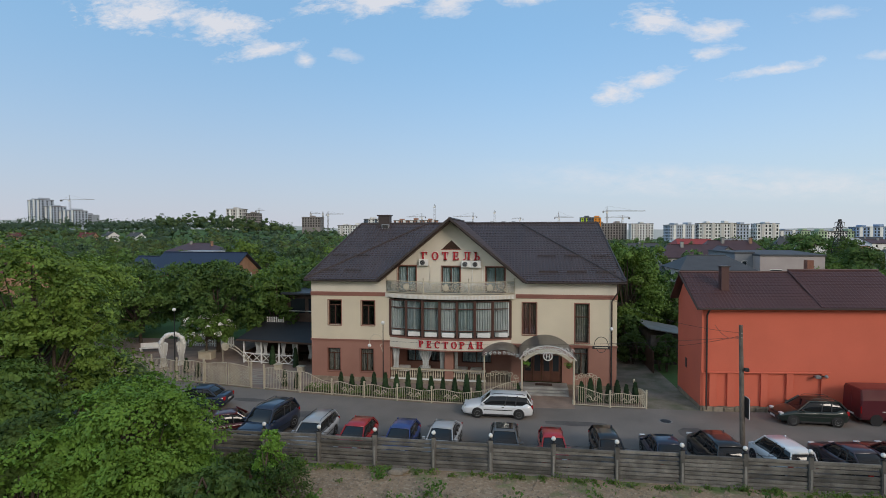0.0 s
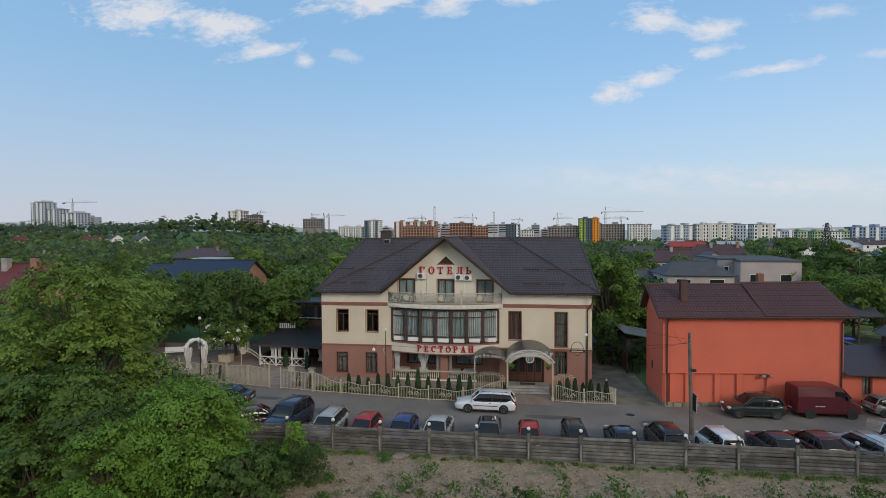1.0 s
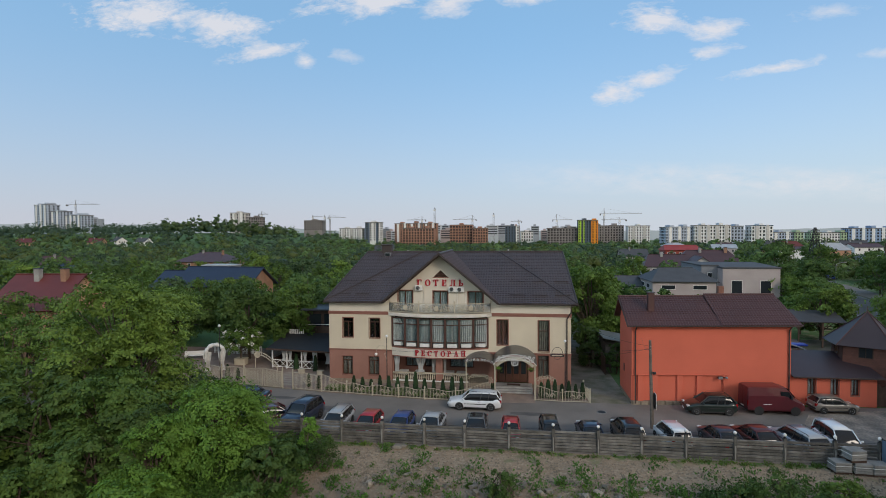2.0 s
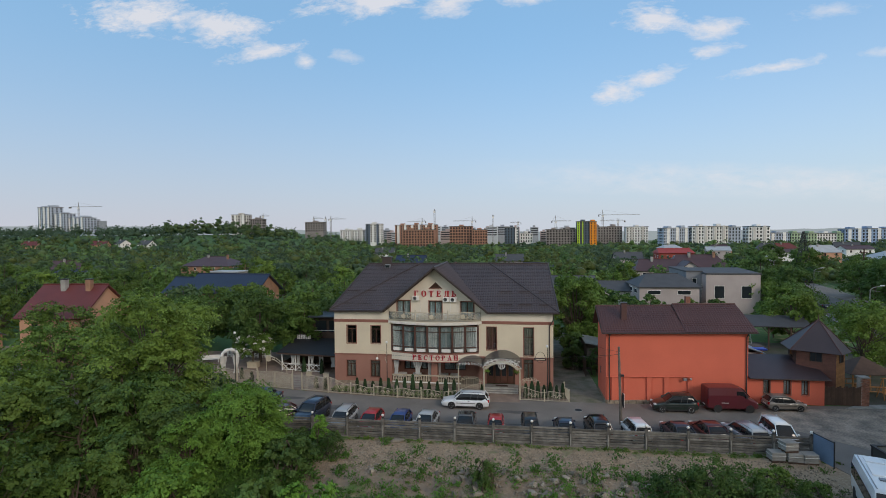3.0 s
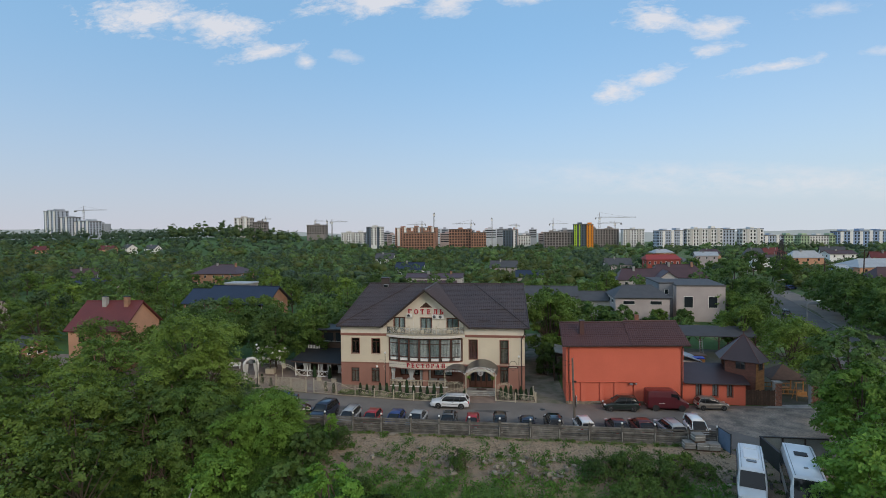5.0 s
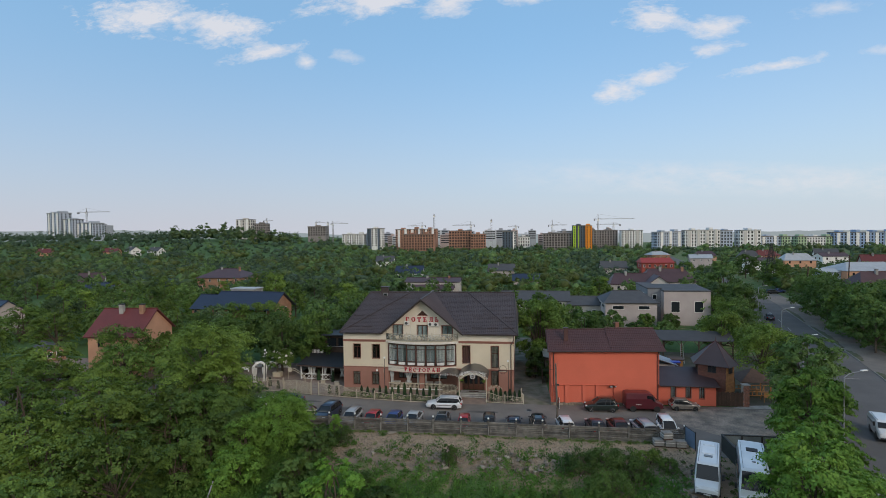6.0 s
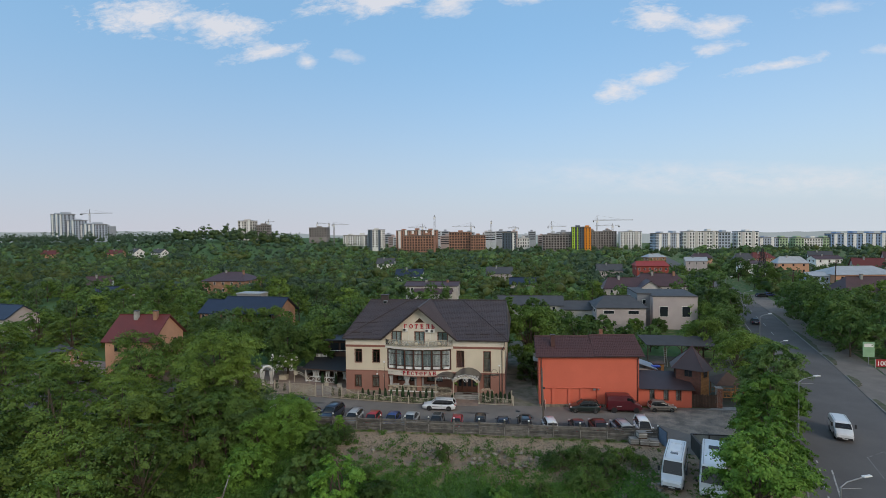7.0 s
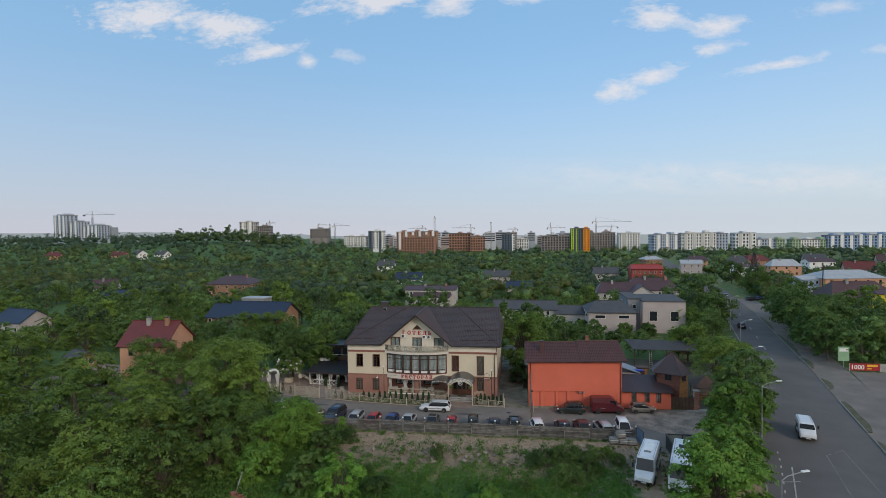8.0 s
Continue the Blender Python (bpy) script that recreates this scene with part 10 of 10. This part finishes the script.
def tower_crane(x, y, top, jib_z, left, right, label="lattice tower crane over a building site"):
    """A tower crane: lattice mast, jib and counter-jib along x."""
    t = thing("tower_crane", (x, y, 0), label, "crane", "tower cranes on the skyline")
    mast, w = Shape(), 0.8
    for sx in (-1, 1):
        for sy in (-1, 1):
            mast.rod((sx * w, sy * w, -8), (sx * w, sy * w, jib_z), 0.16, n=4)
    z, k = -6.0, 0
    while z < jib_z - 3:
        s = 1 if k % 2 else -1
        mast.rod((-s * w, -w, z), (s * w, -w, z + 3), 0.1, n=4).rod((w, -s * w, z), (w, s * w, z + 3), 0.1, n=4)
        z, k = z + 3, k + 1
    part("mast", mast, M_CRANE, t)
    part("tower_top", Shape().rod((-0.5, 0, jib_z), (0, 0, top), 0.22, n=4).rod((0.5, 0, jib_z), (0, 0, top), 0.22, n=4), M_CRANE, t)
    if left or right:
        for nm, end in (("counter_jib", left), ("jib", right)):
            if not end:
                continue
            j = Shape().rod((0, -0.6, jib_z), (end, -0.4, jib_z), 0.16, n=4).rod((0, 0.6, jib_z), (end, 0.4, jib_z), 0.16, n=4).rod((0, 0, jib_z + 1.1), (end, 0, jib_z + 0.5), 0.16, n=4)
            n = max(3, int(abs(end) / 3))
            for q in range(n):
                u0, u1 = end * q / n, end * (q + 1) / n
                j.rod((u0, -0.5, jib_z), (u1, 0, jib_z + 0.9), 0.08, n=4)
            part(nm, j, M_CRANE, t)
            part("tie", Shape().rod((0, 0, top), (end * 0.75, 0, jib_z + 0.8), 0.08, n=4), M_CRANE, t)
        if left:
            e = left if abs(left) < abs(right or 0) else (right or left)
            part("counterweight", Shape().box(min(e, e * 0.8), max(e, e * 0.8), -0.8, 0.8, jib_z - 1.8, jib_z), M_CONCRETE, t)
    part("cab", Shape().box(-1.2, 1.2, -1.6, -0.6, jib_z - 2.4, jib_z - 0.3), M_WHITE, t)


for c in ((122.9, 600, 43.3, 36.8, -5, 43), (148.1, 640, 33.5, 30.5, -22, 9), (-98, 600, 36, 31.5, -19, 5), (-82.8, 605, 47.3, 45.0, -1.2, 1.2), (-34.7, 600, 37.0, 31.5, -24, 5), (-9.1, 610, 39.6, 37.5, -1.2, 1.2), (67.3, 600, 37.0, 30.0, -5, 18),
          (-591.6, 610, 64.3, 58.0, -15, 37), (-331, 640, 46.5, 42.5, -5, 9), (-240, 640, 41.2, 38, -1, 1), (-232.7, 640, 41.0, 37.0, -3, 22), (22, 620, 31.5, 29.0, -10, 4), (-265, 660, 42, 39, -1, 14)):
    tower_crane(*c)

# ---- woods ----
KEEP_OUT = [(-12, 27, -6, 23), (25.5, 29.5, -6, 40), (28, 63, -20, 27), (38, 74, 38, 60)]  # x0, x1, y0, y1


def free_spot(x, y, r):
    for a, b, c, d in KEEP_OUT + HOUSE_SPOTS:
        if a - r < x < b + r and c - r < y < d + r:
            return False
    if -90 < y < 420 and along(ROAD_L, y) - 2.5 - r < x < along(ROAD_R, y) + 8 + r * 0.5:
        return False
    return True


def woods():
    rng = np.random.default_rng(11)
    kinds = []
    for k, mat in enumerate((M_GREEN, M_GREEN_STREET, M_GREEN_OLIVE, M_GREEN_DARK, M_GREEN_BLUE, M_GREEN_STREET)):
        kinds.append(tree_parts(50 + k, 7.0 + 0.5 * (k % 3), 3.5 + 0.25 * (k % 2), 0.4, 22, 1350, 0.24, mat, dense=0.5, flat=0.5, per=7))
    placed = []
    labels = ("leafy garden tree with a dense green crown", "dark green broadleaf tree in full leaf", "olive green orchard tree with a loose crown",
              "round-crowned green fruit tree", "bluish green tree among the gardens", "broad olive green garden tree")
    count = 0
    for _ in range(9000):
        y = 24 + 92 * rng.random()
        half = 0.98 * (y + 95)
        x = 24 - 0.13 * (y + 60) + half * (2 * rng.random() - 1)
        if count > 235 or not free_spot(x, y, 2.4) or any((x - a) ** 2 + (y - b) ** 2 < 22 + 0.06 * y for a, b in placed):
            continue
        placed.append((x, y))
        k = int(rng.integers(6)) if rng.random() < 0.75 else int(rng.integers(2))
        tree("garden_tree", (x, y, ground_z(x, y)), kinds[k], labels[k], group="garden trees behind the hotel", turn=rng.random() * 6.28, scale=0.66 + 0.6 * rng.random() ** 1.5)
        count += 1
    # far woods: masses of crowns, one for each sort of tree
    mass = [[[], [], [], [], []] for _ in FAR_LEAVES]

    def far_tree(x, y, h, r, far, big, sort, leafy=1.0):
        m = int((30 + 52 * (1 - far) ** 2) * (0.7 + 0.9 * big) * leafy)
        low = 0.3 * h if h > 9 else 0.4
        p, d, bc, br = crown_points(rng, h, r, low, 4, m, stray=0.0, per=2, flat=0.6)
        bc, br = (np.array([(0, 0, h * 0.42)]), np.array([r * 0.56])) if leafy == 1.0 else (np.array([(0.2 * r, 0, h * 0.46), (-0.2 * r, 0, h * 0.74)]), np.array([r * 0.62, r * 0.5]))
        foot = np.array([x, y, ground_z(x, y)])
        for q, v in zip(mass[sort], (p + foot, d + rng.normal(size=d.shape) * 0.55, np.full(m, 0.36 + 0.40 * far) * (0.7 + 0.7 * rng.random(m)), bc + foot, br)):
            q.append(v)

    for _ in range(7000):
        y = 108 + 600 * rng.random() ** 1.1
        half = 0.98 * (y + 95)
        x = 24 - 0.13 * (y + 60) + half * (2 * rng.random() - 1)
        if not free_spot(x, y, 2.0):
            continue
        far = smooth01((y - 120) / 400)
        if rng.random() < 0.5 * far:
            continue
        west = smooth01((-x - 150) / 200)
        low = 1.0 - 0.4 * smooth01((y - 250) / 200) * smooth01((x + 160) / 60) * smooth01((190 - x) / 60)
        big = rng.random() ** 2
        h = ((5.0 + 3.0 * rng.random()) * low - 1.0 * smooth01((x - 60) / 100)) * (0.75 + 0.6 * big) + far * west * (2 + 6 * rng.random())
        patch = noise.noise(Vector((x * 0.02, y * 0.02, 5.0)))
        sort = int(np.clip((patch + 0.5 + 0.5 * (rng.random() - 0.5)) * len(mass), 0, len(mass) - 1))
        # far western trees mostly take the tone that carries the haze
        if far > 0.75 and rng.random() < west:
            sort = 0
        far_tree(x, y, h, 2.0 + 2.6 * big + 1.3 * far, far, big, sort)
    # the high belt of old trees on the rise
    for _ in range(70):
        u = rng.random()
        far_tree(-395 + 150 * u + 4 * rng.normal(), 500 + 50 * rng.random(), 9 + 6 * math.sin(math.pi * u) + 10 * rng.random() ** 1.5, 3.8 + 2.0 * rng.random(), 0.7, 1.0, 1, 2.0)
    for k, (q, mat) in enumerate(zip(mass, FAR_LEAVES)):
        c, n, z, lc, lr = (np.concatenate(v) for v in q)
        tagged(new("far_woods", leaf_mesh("far_woods", c, n, z, mat, rng, lumps=(lc, lr))), ("far dark green woods, blued for haze, reaching to the town", "far green woods reaching to the town", "far fresh green orchards", "far yellowish green orchards")[k], "woods", kind="stuff")


# extra blue in these leaf colours stands for distance haze
FAR_LEAVES = [leaf_material("far_leaf_hazed", (0.046, 0.086, 0.050), (0.086, 0.130, 0.070)), leaf_material("far_leaf", (0.056, 0.100, 0.042), (0.130, 0.185, 0.070)),
              leaf_material("far_leaf_fresh", (0.062, 0.122, 0.040), (0.146, 0.220, 0.066)), leaf_material("far_leaf_yellow", (0.088, 0.124, 0.036), (0.180, 0.222, 0.062))]
woods()


def haze_backdrop():
    """A glowing strip in haze colours, far past everything else, added to hide the bare far ground."""
    sh, k = Shape(), 160
    for i in range(k + 1):
        a = radians(-62 + 124 * i / k)
        z = 18.5 + 3 * noise.noise(Vector((i * 0.11, 0.3, 1.0))) + 2 * noise.noise(Vector((i * 0.6, 0.3, 4.0))) + 14 * smooth01((-a - 0.2) / 0.5)
        x, y = 20 + 1050 * math.sin(a), 1050 * math.cos(a) - 60
        sh.v += [(x, y, -2), (x, y, z), (x * 1.02, y * 1.02, -2), (x * 1.02, y * 1.02, z - 2)]
    for i in range(k):
        p, q = 4 * i, 4 * i + 4
        sh.f += [(p, p + 1, q + 1, q), (p + 1, p + 3, q + 3, q + 1)]
    m = bpy.data.materials.new("glowing_haze")
    m.use_nodes = True
    n, l = m.node_tree.nodes, m.node_tree.links
    n.clear()
    # emission colour stands for hazed distance; nothing there is a lamp
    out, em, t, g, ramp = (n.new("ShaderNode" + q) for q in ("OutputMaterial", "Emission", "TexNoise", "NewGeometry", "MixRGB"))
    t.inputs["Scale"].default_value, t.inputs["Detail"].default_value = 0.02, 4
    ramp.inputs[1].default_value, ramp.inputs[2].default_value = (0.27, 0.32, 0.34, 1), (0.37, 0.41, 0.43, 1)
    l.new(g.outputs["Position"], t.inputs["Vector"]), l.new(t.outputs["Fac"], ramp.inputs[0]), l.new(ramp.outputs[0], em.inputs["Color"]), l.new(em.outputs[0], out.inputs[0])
    single("backdrop", sh, m, "backdrop strip glowing in haze colours far behind the town", "backdrop", kind="structure")


haze_backdrop()
